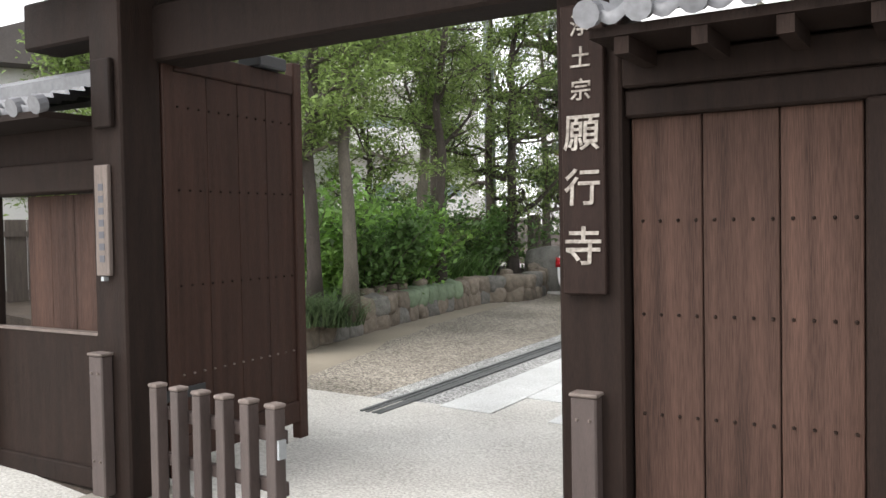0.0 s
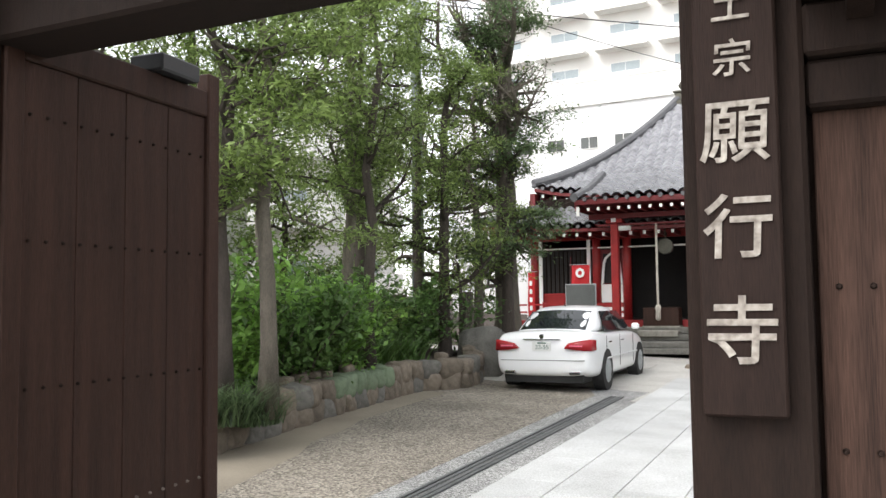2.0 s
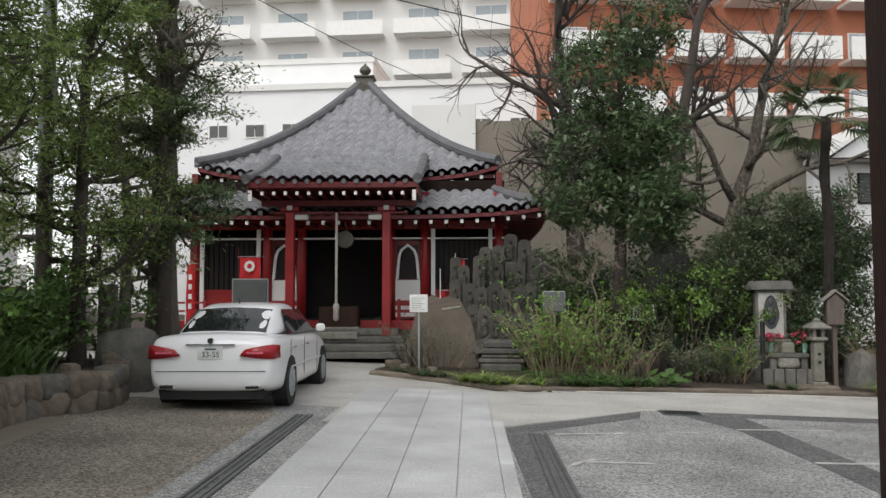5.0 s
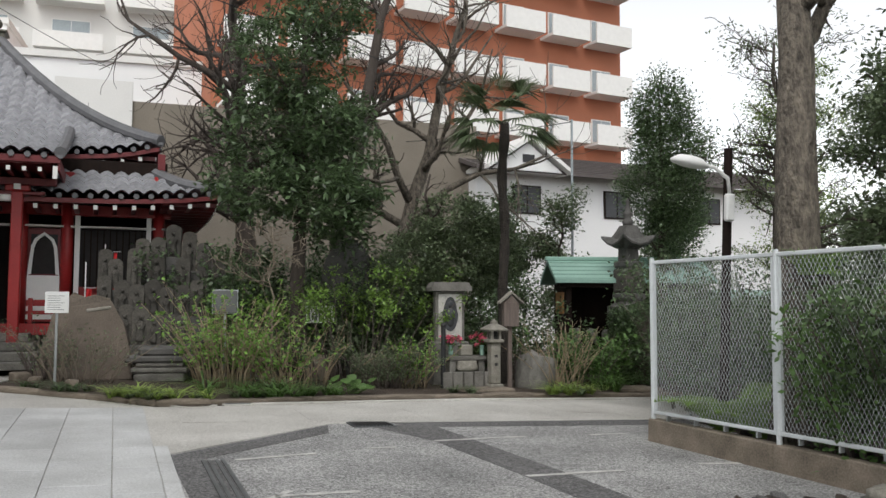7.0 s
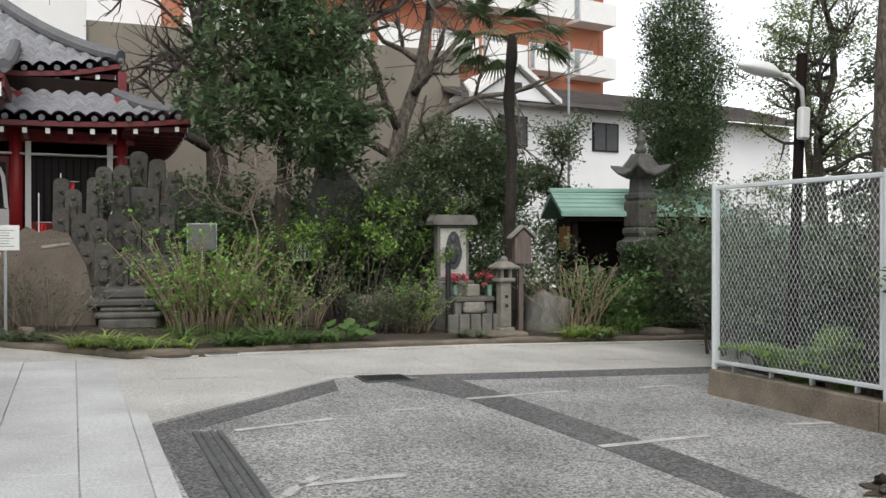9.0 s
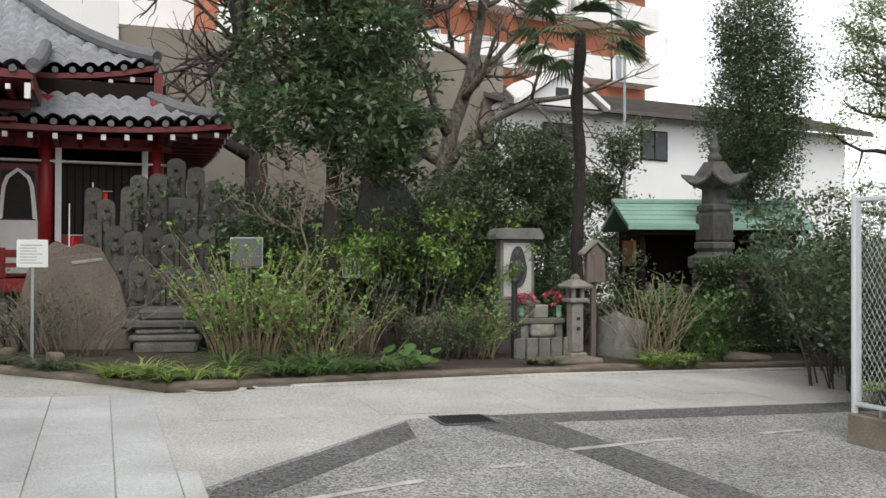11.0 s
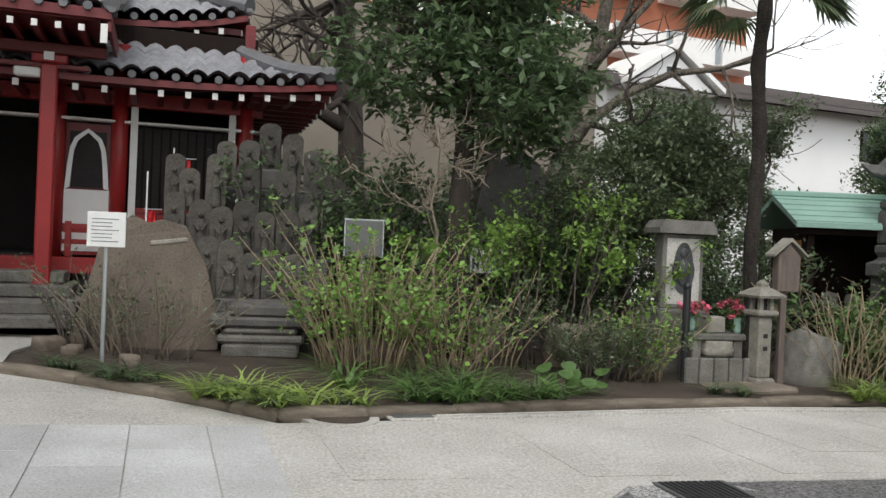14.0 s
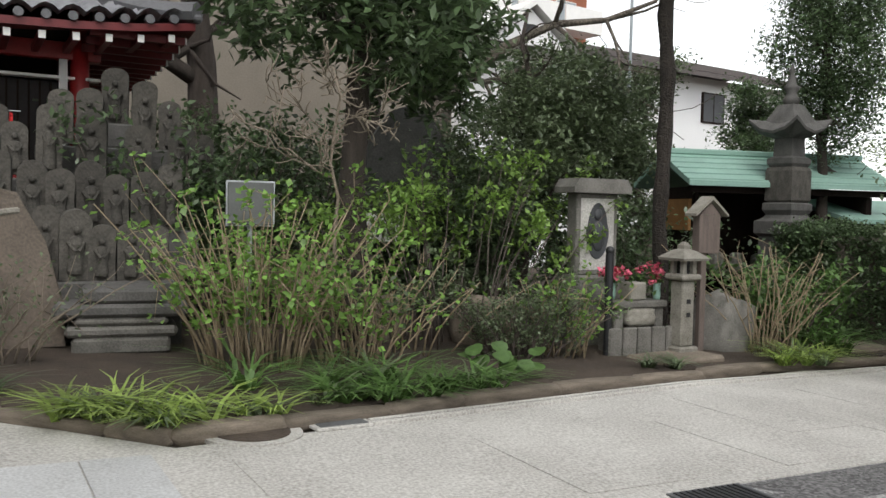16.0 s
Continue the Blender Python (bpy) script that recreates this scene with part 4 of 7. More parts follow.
tree("evergreen_tree", 42, (0.95, 16.75, 0.05), 7.5, 0.17, "broad-leaved evergreen tree with glossy dark foliage", BARK, LEAF_DARK, blobs=[(-0.7, -0.2, 3.6, 1.0, 1.0, 0.75), (0.35, -0.4, 3.4, 1.2, 1.1, 0.9), (0.85, -0.1, 3.1, 0.75, 0.8, 0.7), (-0.3, 0, 4.8, 1.4, 1.3, 0.9), (0.5, 0.1, 4.6, 1.15, 1.1, 1.0), (-0.2, 0.1, 6.2, 1.2, 1.1, 0.9), (0.5, 0.3, 7.2, 0.9, 0.9, 0.8)], clumps=600, per=30, spread=(0.12, 0.12, 0.07), size=0.16, aspect=0.36, limbs=16, reach=1.7, start=0.4, droop=0.25)
tree("leaning_tree", 43, (3.0, 21.5, 0.05), 9.5, 0.26, "bare grey tree leaning with thick limbs", BARK_MOTTLED, limbs=12, reach=4.2, start=0.3, rise=0.7, twigs=6, levels=3, lean=(2.6, 0.5))
tree("leaning_tree", 51, (1.6, 20.0, 0.05), 10.5, 0.26, "dark bare tree leaning behind the evergreen", BARK, limbs=12, reach=3.6, start=0.4, rise=0.6, twigs=6, levels=3, lean=(1.8, 0.4))
tree("camellia_tree", 44, (3.75, 18.2, 0.05), 4.3, 0.1, "rounded camellia tree with small dark leaves", BARK, LEAF_DULL, blobs=[(-0.4, -0.2, 2.3, 0.95, 0.9, 0.75), (0.6, 0, 2.5, 1.1, 0.9, 0.9), (0.5, 0, 3.3, 0.9, 0.8, 0.6), (1.35, 0.1, 2.6, 0.8, 0.7, 0.8), (-0.7, 0, 1.6, 0.9, 0.7, 0.6)], clumps=820, per=34, spread=(0.11, 0.11, 0.07), size=0.095, limbs=10, reach=1.0)
tree("cypress_tree", 45, (9.25, 18.35, 0.05), 6.8, 0.11, "upright feathery cypress tree", BARK, LEAF_DARK, blobs=[(0.2, 0, 3.5, 0.7, 0.8, 0.7), (0.0, 0, 4.4, 1.05, 1.0, 0.8), (0.25, 0, 5.3, 1.0, 1.0, 0.8), (0.0, 0, 6.2, 0.75, 0.75, 0.75)], clumps=1000, per=36, spread=(0.11, 0.11, 0.2), size=0.08, limbs=14, reach=0.8)
tree("sapling", 46, (0.43, 15.6, 0.05), 2.75, 0.028, "small bare sapling with tangled pale twigs", TWIG_GREY, limbs=11, reach=1.0, start=0.6, rise=0.25, twigs=4, levels=3)
tree("zelkova_tree", 47, (5.95, 8.9, 0.05), 10, 0.3, "thick mottled trunk of a tall zelkova", BARK_MOTTLED, limbs=9, reach=3.5, start=0.42, rise=0.6, twigs=5, levels=3)
tree("broadleaf_tree", 48, (8.2, 8.3, 0.05), 5.2, 0.16, "evergreen tree with hanging grey-green foliage", BARK, LEAF_DULL, clumps=900, per=34, spread=(0.2, 0.2, 0.15), size=0.11, limbs=18, reach=2.0, start=0.3)
tree("background_tree", 49, (6.6, 22.5, 0.05), 3.9, 0.12, "evergreen tree behind the small shrine", BARK, LEAF_DARK, clumps=380, per=32, spread=(0.18, 0.18, 0.12), size=0.12, limbs=14, reach=1.5)
for i, (x, y, h) in enumerate(((9.8, 10.6, 5.0), (13.0, 15.5, 6.5), (16.0, 13.5, 7.0), (18.5, 18.5, 7.5), (11.8, 9.6, 5.5))):
    tree("background_tree", 70 + i, (x, y, 0.0), h, 0.14, "leafy grey-green tree filling the ground beyond the fence", BARK, LEAF_DULL if i % 2 else LEAF_DARK, clumps=620, per=30, spread=(0.22, 0.22, 0.14), size=0.12, limbs=20, reach=1.9, start=0.15)
for i, (x, y, h) in enumerate(((-11.2, 3.5, 4.5), (-11.5, 7.0, 5.0), (-11.0, 10.2, 4.6), (-11.4, 13.5, 5.0))):
    tree("background_tree", 90 + i, (x, y, 0.0), h, 0.12, "leafy tree beyond the board fence", BARK, LEAF_FEATHER, clumps=230, per=30, spread=(0.22, 0.22, 0.12), size=0.12, limbs=18, reach=1.6, start=0.15)
tree("background_tree", 53, (8.0, 21.6, 0.05), 3.9, 0.1, "evergreen tree before the white house", BARK, LEAF_DULL, clumps=300, per=32, spread=(0.17, 0.17, 0.12), size=0.11, limbs=16, reach=1.3, start=0.25)
tree("background_tree", 54, (11.8, 22.4, 0.05), 4.4, 0.12, "evergreen tree before the white house", BARK, LEAF_DARK, clumps=520, per=32, spread=(0.17, 0.17, 0.12), size=0.11, limbs=16, reach=1.4, start=0.25)
tree("background_tree", 50, (13.5, 19.5, 0.05), 7.5, 0.15, "fine-leaved tree beyond the hedge", BARK, LEAF_FEATHER, clumps=420, per=30, spread=(0.2, 0.2, 0.12), size=0.09, limbs=18, reach=1.8)
tree("background_tree", 52, (9.2, 13.9, 0.05), 6.5, 0.12, "half-bare tree behind the fence", BARK, LEAF_DULL, clumps=160, per=20, spread=(0.2, 0.2, 0.15), size=0.08, limbs=18, reach=1.8, levels=3, twigs=5)
# palm
palm = thing("palm_tree", Matrix.Translation((4.95, 16.75, 0.05)), "windmill palm with a shaggy brown trunk", "palm")
part("trunk", raw("trunk", *tubes([[((0.03 * math.sin(i), 0.02 * math.cos(1.7 * i), 5.2 * i / 14), 0.085 + 0.02 * (i % 2)) for i in range(15)]], 10), BARK_BLACK), BARK_BLACK, palm)
rng = np.random.default_rng(5)
vs, fs = [], []
for i in range(26):
    a, e = rng.uniform(0, 2 * math.pi), rng.uniform(-0.5, 1.1)
    d = np.array([math.cos(a) * math.cos(e), math.sin(a) * math.cos(e), math.sin(e)])
    hub = np.array([0, 0, 5.2]) + d * 0.7
    side = np.cross(d, (0, 0, 1)); side /= np.linalg.norm(side)
    for k in range(22):
        w = -1.5 + 3.0 * k / 21
        f = d * math.cos(w) + side * math.sin(w)
        tip = hub + f * 0.62 + np.array([0, 0, -0.12 - 0.1 * rng.uniform()])
        g = np.cross(f, d) * 0 + np.array([-f[1], f[0], 0]) * 0.028
        b = len(vs)
        vs += [hub, hub + f * 0.3 - g, tip, hub + f * 0.3 + g]
        fs.append((b, b + 1, b + 2, b + 3))
part("fronds", raw("fronds", vs, fs, LEAF_DULL), LEAF_DULL, palm)

# ---- far buildings ----
def building(name, m, w, d, h, wall, label, floors, bays, balcony=True, win=(1.5, 1.4), z0=1.0, fh=2.9, balcony_mat=WHITE_PAINT, glass_mat=None):
    b = thing(name, m, label, "building")
    part("wall", B(-w / 2, w / 2, 0, d, 0, h), wall, b)
    part("roof", B(-w / 2 - 0.15, w / 2 + 0.15, -0.15, d + 0.15, h, h + 0.3), PLASTER_CREAM, b)
    for f in range(floors):
        for i in range(bays):
            x = -w / 2 + (i + 0.5) * w / bays
            z = z0 + f * fh
            wd = part("window", B(x - win[0] / 2, x + win[0] / 2, -0.06, 0.02, z, z + win[1]), WHITE_PAINT, b)
            part("pane", B(x - win[0] / 2 + 0.06, x - 0.02, -0.075, -0.062, z + 0.06, z + win[1] - 0.06), glass_mat or BALCONY_GLASS, wd)
            part("pane", B(x + 0.02, x + win[0] / 2 - 0.06, -0.075, -0.062, z + 0.06, z + win[1] - 0.06), glass_mat or BALCONY_GLASS, wd)
            if balcony:
                a, c = x - w / bays * 0.42, x + w / bays * 0.42
                bal = part("balcony", B(a, c, -1.3, -0.08, z - 0.35, z - 0.2), balcony_mat, b)
                part("parapet", B(a, c, -1.3, -1.2, z - 0.2, z + 0.75), balcony_mat, bal)
    return b

building("apartment_block", rotz(14, 9.3, 41.3), 22.5, 10, 23, BRICK_ORANGE, "orange brick apartment block with white balconies", 7, 8, z0=2.2, fh=2.75, win=(1.3, 1.3))
building("white_building", rotz(3, -12.5, 40), 25, 9, 11.6, PLASTER, "plain white building behind the temple", 1, 13, balcony=False, win=(1.05, 0.72), z0=9.2, glass_mat=SIGN_GREY)
tower = thing("stair_tower", rotz(3, -16.8, 42), "taller plain white block on the white building", "building")
part("wall", B(-6, 6, 0, 6, 0, 13.4), PLASTER, tower)
part("parapet", B(-6.08, 6.08, -0.08, 6.08, 13.4, 13.7), PLASTER_CREAM, tower)
part("floor_band", B(-6.03, 6.03, -0.03, -0.001, 10.4, 10.55), PLASTER_CREAM, tower)
building("tall_apartment", rotz(3, -14, 60), 40, 9, 34, PLASTER_CREAM, "tall cream apartment block with long balconies", 10, 8, z0=2, fh=3.1, win=(2.4, 1.9))
whole("wall_back", B(-5.5, 7, 0, 0.3, 0, 8.2), WALL_TAUPE, "taupe block wall behind the temple", "wall", rotz(5, 1.5, 31), kind="structure")
whole("wall_back_pier", B(-1.2, 1.2, 0, 0.3, 0, 8.6), PLASTER_CREAM, "pale end of the block wall", "wall", rotz(5, -5.0, 30.3), kind="structure")
building("neighbour_block", rotz(62, -24, 20), 16, 8, 9, PLASTER_CREAM, "pale neighbouring block seen through the trees", 3, 5, z0=1.2)
building("brick_neighbour", rotz(40, -32, 22), 12, 8, 10, BRICK_ORANGE, "reddish neighbouring block seen through the trees", 3, 4, z0=1.2)
nb = thing("grey_house", rotz(70, -13.5, 6.5), "grey tiled neighbouring house beyond the bank", "house")
part("wall", B(-4, 4, 0, 5, 0, 4.6), PLASTER_CREAM, nb)
bm = bmesh.new()
slab_up(bm, [(-4.6, 4.5), (4.6, 4.5), (4.6, 4.7), (0, 6.4), (-4.6, 4.7)], -0.6, 5.6)
part("roof", bm, BROWN_ROOF, nb)
for x in (-2.6, 0, 2.6):
    w = part("window", B(x - 0.7, x + 0.7, -0.06, 0.02, 1.9, 3.1), BLACK_PAINT, nb)
    part("pane", B(x - 0.62, x + 0.62, -0.075, -0.062, 1.97, 3.03), GLASS_DARK, w)
part("cooler", B(-1.6, -1.0, -0.5, -0.1, 1.0, 1.6, bevel=0.03), WHITE_PAINT, nb, "white outdoor unit")
bf = thing("boundary_fence", Matrix.Translation((-9.5, 0.5, 0)), "dark weathered board fence behind the bank", "fence")
for i in range(38):
    part("board", B(-0.02, 0.02, i * 0.32, i * 0.32 + 0.3, 0, 1.55, bevel=0.004), WOOD_GREY if i % 7 else WOOD_DARK, bf)
part("rail", B(0.022, 0.06, 0, 12.2, 1.3, 1.38), WOOD_GREY, bf)

# white two-storey house
house = thing("white_house", rotz(12, 13.75, 32.2) @ Matrix.Translation((0, 0, 0.35)), "white two-storey house with a brown slate roof", "house")
part("wall", B(-5.6, 11, 0, 7, -0.6, 6.55), PLASTER, house)
roof = bmesh.new()
slab_up(roof, [(-0.9, 6.4), (3.5, 7.75), (7.9, 6.4), (7.9, 6.55), (3.5, 7.95), (-0.9, 6.55)], -11.6, 6.0, Matrix(((0, 1, 0, 0), (1, 0, 0, 0), (0, 0, 1, 0), (0, 0, 0, 1))) @ Matrix.Diagonal((1, -1, 1, 1)))
part("roof", roof, BROWN_ROOF, house)
for i in range(9):
    y = -0.85 + i * 0.49
    z = 6.57 + (y + 0.9) * 0.3182
    part("slate_course", B(-5.9, 11.58, y, y + 0.05, z, z + 0.035), BROWN_ROOF, house)
bm = bmesh.new()
slab_up(bm, [(-5.4, 6.45), (-2.4, 6.45), (-3.9, 7.5)], -1.0, 2.0)
part("gable", bm, PLASTER, house)
bm = bmesh.new()
slab_up(bm, [(-5.7, 6.4), (-3.9, 7.6), (-2.1, 6.4), (-2.1, 6.55), (-3.9, 7.78), (-5.7, 6.55)], -1.25, 2.2)
part("gable_roof", bm, WHITE_PAINT, house)
part("gable_vent", B(-4.15, -3.65, -1.03, -1.0, 6.75, 7.05), BLACK_PAINT, house)
for x in (-3.4, 0.8, 5.6):
    w = part("window", B(x - 0.62, x + 0.62, -0.06, 0.02, 4.95, 6.05), WOOD_DARK, house)
    part("pane", B(x - 0.55, x - 0.03, -0.075, -0.062, 5.0, 6.0), SLATE, w)
    part("pane", B(x + 0.03, x + 0.55, -0.075, -0.062, 5.0, 6.0), SLATE, w)
pole = whole("utility_pole", C((0, 0, 0), (0, 0, 9), 0.14, 0.1, 12), FISH_GREY, "grey utility pole among the trees", "pole", Matrix.Translation((-8.5, 11.66, 0)), smooth=True)
whole("utility_pole", C((0, 0, 0), (0, 0, 7.2), 0.04, 0.035, 10), FISH_GREY, "thin grey pole before the white house", "pole", Matrix.Translation((9.3, 24.0, 0)), smooth=True)
for a, b in (((-8.5, 11.7, 8.6), (-6.0, 40, 12)), ((-8.5, 11.7, 8.2), (9.3, 24, 7.0)), ((9.3, 24, 7.0), (1.5, 40, 9))):
    a, b = np.array(a), np.array(b)
    whole("overhead_cable", raw("cable", *tubes([[((a + (b - a) * k / 12) + np.array([0, 0, -1.2 * (k / 12) * (1 - k / 12)]), 0.012) for k in range(13)]], 5), BLACK), BLACK, "thin black overhead cable sagging between poles", "cable")


# ---- left bank ----
def rock_mesh(seed, mat, rough=0.12, sub=2, flat=0.0):
    bm = bmesh.new()
    bmesh.ops.create_cube(bm, size=1.0)
    bmesh.ops.subdivide_edges(bm, edges=bm.edges, cuts=sub + 1, use_grid_fill=True)
    for v in bm.verts:
        d = v.co.normalized()
        v.co = v.co.lerp(d * 0.62, 0.45)
        v.co += d * rough * (noise.noise(v.co * 2.1 + Vector((seed * 7.3, seed, 0))) + 0.4 * noise.noise(v.co * 5 + Vector((seed, 0, 3))))
    return mesh_of("rock", bm, mat, True)


wall_line = [(-4.75, 2.2), (-5.0, 2.9), (-5.22, 3.9), (-5.52, 5.0), (-5.75, 6.2), (-6.02, 7.4), (-6.1, 8.15), (-5.72, 8.8), (-5.9, 9.6), (-6.4, 10.5), (-7.0, 11.4)]
wall = thing("retaining_wall", Matrix.Identity(4), "low retaining wall of uneven field stones", "stone wall")
stones = {m: [rock_mesh(i, m) for i in range(6)] for m in (STONE_BROWN, STONE_GREEN, STONE)}
rng = np.random.default_rng(3)
for (ax, ay), (bx, by) in zip(wall_line, wall_line[1:]):
    L = math.hypot(bx - ax, by - ay)
    ang = math.degrees(math.atan2(by - ay, bx - ax))
    n = max(1, round(L / 0.34))
    for i in range(n):
        f = (i + 0.5) / n
        x, y = ax + (bx - ax) * f, ay + (by - ay) * f
        green = 5.3 < y < 7.0
        for z, h in ((0.1, 0.3), (0.33, 0.26)):
            m = STONE_GREEN if green and z > 0.2 and rng.uniform() < 0.75 else (STONE_BROWN if rng.uniform() < 0.7 else STONE)
            me = stones[m][rng.integers(0, 6)]
            part("stone", me, None, wall, "", False, pose(x - 0.09, y, z, 0, 0, ang + rng.normal(0, 6)) @ Matrix.Diagonal((L / n * rng.uniform(0.95, 1.15), 0.36, h * rng.uniform(0.95, 1.3), 1)))
        if rng.uniform() < 0.4:
            part("stone", stones[STONE_BROWN][rng.integers(0, 6)], None, wall, "", False, pose(x - 0.2, y, 0.5, 0, 0, rng.uniform(0, 180)) @ Matrix.Diagonal((0.2, 0.18, 0.16, 1)))
whole("boulder", rock_mesh(31, STONE), None, "large grey boulder at the end of the bank", "boulder", pose(-6.5, 10.9, 0.35, 0, 0, 20) @ Matrix.Diagonal((0.8, 0.9, 1.0, 1)))
tuft("monkey_grass", 7, (-4.85, 2.75, 0.3), 0.3, 0.62, "dark mop of fine grass hanging over the stones", LEAF_DARK, 700, 0.007, 0.85, ry=0.5)
tuft("monkey_grass", 8, (-4.75, 3.2, 0.25), 0.22, 0.5, "dark mop of fine grass hanging over the stones", LEAF_DARK, 420, 0.007, 0.95, ry=0.3)
for i, (x, y, r, h) in enumerate(((-6.4, 5.0, 0.75, 1.3), (-6.6, 5.9, 0.8, 1.2), (-6.8, 4.2, 0.8, 1.5), (-7.9, 6.8, 0.7, 1.0), (-6.2, 3.6, 0.4, 0.8), (-8.6, 4.0, 0.8, 1.4), (-8.6, 8.0, 0.9, 1.5), (-7.9, 10.2, 0.8, 1.2))):
    shrub("laurel_bush", 60 + i, (x, y, 0.33), r * 2, r * 2, h, "dense leafy laurel bush on the bank", LEAF_SHOOT if i in (1, 2, 4, 5) else LEAF_MID, 40, 11, 0.13, 620, TWIG_DARK, 0.12)
for i, (x, y) in enumerate(((-6.4, 6.7), (-6.5, 7.4), (-6.8, 8.0), (-6.5, 8.4), (-7.1, 7.2), (-6.2, 6.2), (-7.2, 8.8))):
    tuft("cast_iron_plant", 80 + i, (x, y, 0.33), 0.3, 0.75, "clump of broad strap leaves above the stones", LEAF_MID, 60, 0.035, 0.65)
st = whole("tree_stump", C((0, 0, 0), (0, 0, 1.55), 0.16, 0.15, 14), BARK_PALE, "cut grey trunk stump on the bank", "stump", Matrix.Translation((-7.35, 11.7, 0.0)))

# ---- path slabs, drains and markings ----
LANE = rotz(7.9, -0.10, 4.89)
lane = tagged(part("path", B(-2.1, 0.0, -3.2, 4.35, 0.0, 0.007), CONCRETE, None, "", False, LANE), "pale granite slab path to the temple", "path", kind="structure")
far = [(-2.1, 5.45), (-1.575, 5.3), (-1.05, 5.0), (-0.525, 4.7)]
slab_meshes = {}
for c in range(4):
    w = 0.525 if c < 3 else 0.385
    x0 = -2.1 + c * 0.525
    y, k = -3.2 - 0.35 * (c % 2), 0
    while y < 8.0:
        y1 = min(y + 1.05, 8.0)
        key = (round(w, 3), round(y1 - y, 3))
        if key not in slab_meshes:
            slab_meshes[key] = mesh_of("slab", B(0.004, key[0] - 0.004, 0.004, key[1] - 0.004, 0.0075, 0.02, bevel=0.003), SLAB)
        yy = max(y, -3.2)
        if yy == y:
            part("slab", slab_meshes[key], None, lane, "", False, Matrix.Translation((x0, y, 0.0)))
        y = y1
strip = mesh_of("border_slab", B(0.003, 0.137, 0.004, 0.896, 0.0075, 0.02, bevel=0.003), SLAB)
for i in range(9):
    part("border_slab", strip, None, lane, "", False, Matrix.Translation((-0.14, -3.2 + i * 0.9, 0.0)))
# paving joints of the court, laid as large flags along the path's line
court = bpy.data.objects["pavement_court"]
flag = mesh_of("flagstone", B(0.004, 0.796, 0.004, 1.196, 0.0095, 0.013, bevel=0.0015), CONCRETE)


def inside(x, y, poly):
    hit = False
    for (ax, ay), (bx, by) in zip(poly, poly[1:] + poly[:1]):
        if (ay > y) != (by > y) and x < (bx - ax) * (y - ay) / (by - ay) + ax:
            hit = not hit
    return hit


free = [(-9.5, 10.4), (-3.1, 10.35), (-1.0, 9.6), (1.0, 11.6), (1.85, 11.8), (6.4, 12.4), (12, 13.2), (12, 15.6), (7, 14.8), (5.5, 14.7), (3.48, 14.15), (0.1, 13.1), (-1.2, 12.8), (-2.2, 13.6), (-3.8, 14.5), (-4.05, 16.2), (-9.5, 16.0)]
for i in range(-14, 16):
    for j in range(3, 12):
        x, y = i * 0.8 - 0.55, j * 1.2 + 0.6 * (i % 2)
        if -2.9 < x < 0.1 and y < 8.0:
            continue
        ok = all(inside(*(LANE @ Vector((x + u, y + v, 0))).xy, free) for u in (0, 0.8) for v in (0, 1.2))
        if ok:
            part("flagstone", flag, None, court, "", False, LANE @ Matrix.Translation((x, y, 0)))


def drain(name, m, length, label):
    d = thing(name, m, label, "drain")
    part("channel", B(-0.1, 0.1, 0, length, -0.01, 0.005), ASPHALT_DARK, d)
    for x in (-0.09, 0.09):
        part("edge_bar", B(x - 0.018, x + 0.018, 0, length, 0.002, 0.018), IRON_GRATE, d)
    for x in (-0.035, 0.035):
        part("bar", B(x - 0.016, x + 0.016, 0, length, 0.0055, 0.014), IRON_GRATE, d)
    return d


drain("drain_channel", LANE @ Matrix.Translation((-2.5, -3.7, 0)), 8.6, "long steel drain channel set in asphalt")
drain("drain_channel", LANE @ Matrix.Translation((0.36, -2.0, 0)), 6.1, "steel slot drain beside the slab path")


def flat(name, outline, z, mat, label, category):
    bm = bmesh.new()
    prism(bm, outline, z - 0.003, z)
    return whole(name, bm, mat, label, category, kind="structure")


flat("asphalt_patch_stripe", [(1.45, 11.45), (2.1, 10.2), (2.5, 8.25), (2.83, 6.38), (3.84, 0.6), (4.35, 0.7), (3.32, 6.2), (2.98, 8.3), (2.6, 10.2), (2.35, 11.5)], 0.004, ASPHALT_DARK, "dark asphalt patch stripe across the yard", "asphalt")
flat("asphalt_patch_edge", [(2.2, 11.3), (6.3, 11.75), (6.35, 12.27), (1.8, 11.66)], 0.0042, ASPHALT_DARK, "dark asphalt strip along the court edge", "asphalt")
flat("asphalt_patch_side", [(0.0, 4.9), (0.22, 4.9), (-0.4, 9.1), (0.95, 10.75), (1.0, 11.4), (-0.72, 9.25)], 0.0041, ASPHALT_DARK, "dark asphalt strip along the path", "asphalt")
sandy = flat("sandy_edge", [(-4.7, 1.4), (-3.6, 1.5), (-3.9, 2.3), (-4.2, 3.2), (-4.55, 3.8), (-4.75, 4.6), (-5.05, 5.3), (-5.3, 6.6), (-5.6, 8.2), (-6.05, 8.1), (-5.95, 7.3), (-5.45, 5.0), (-5.15, 3.9), (-4.9, 2.9)], 0.0038, EARTH_ROAD, "sandy earth washed along the stones", "ground")


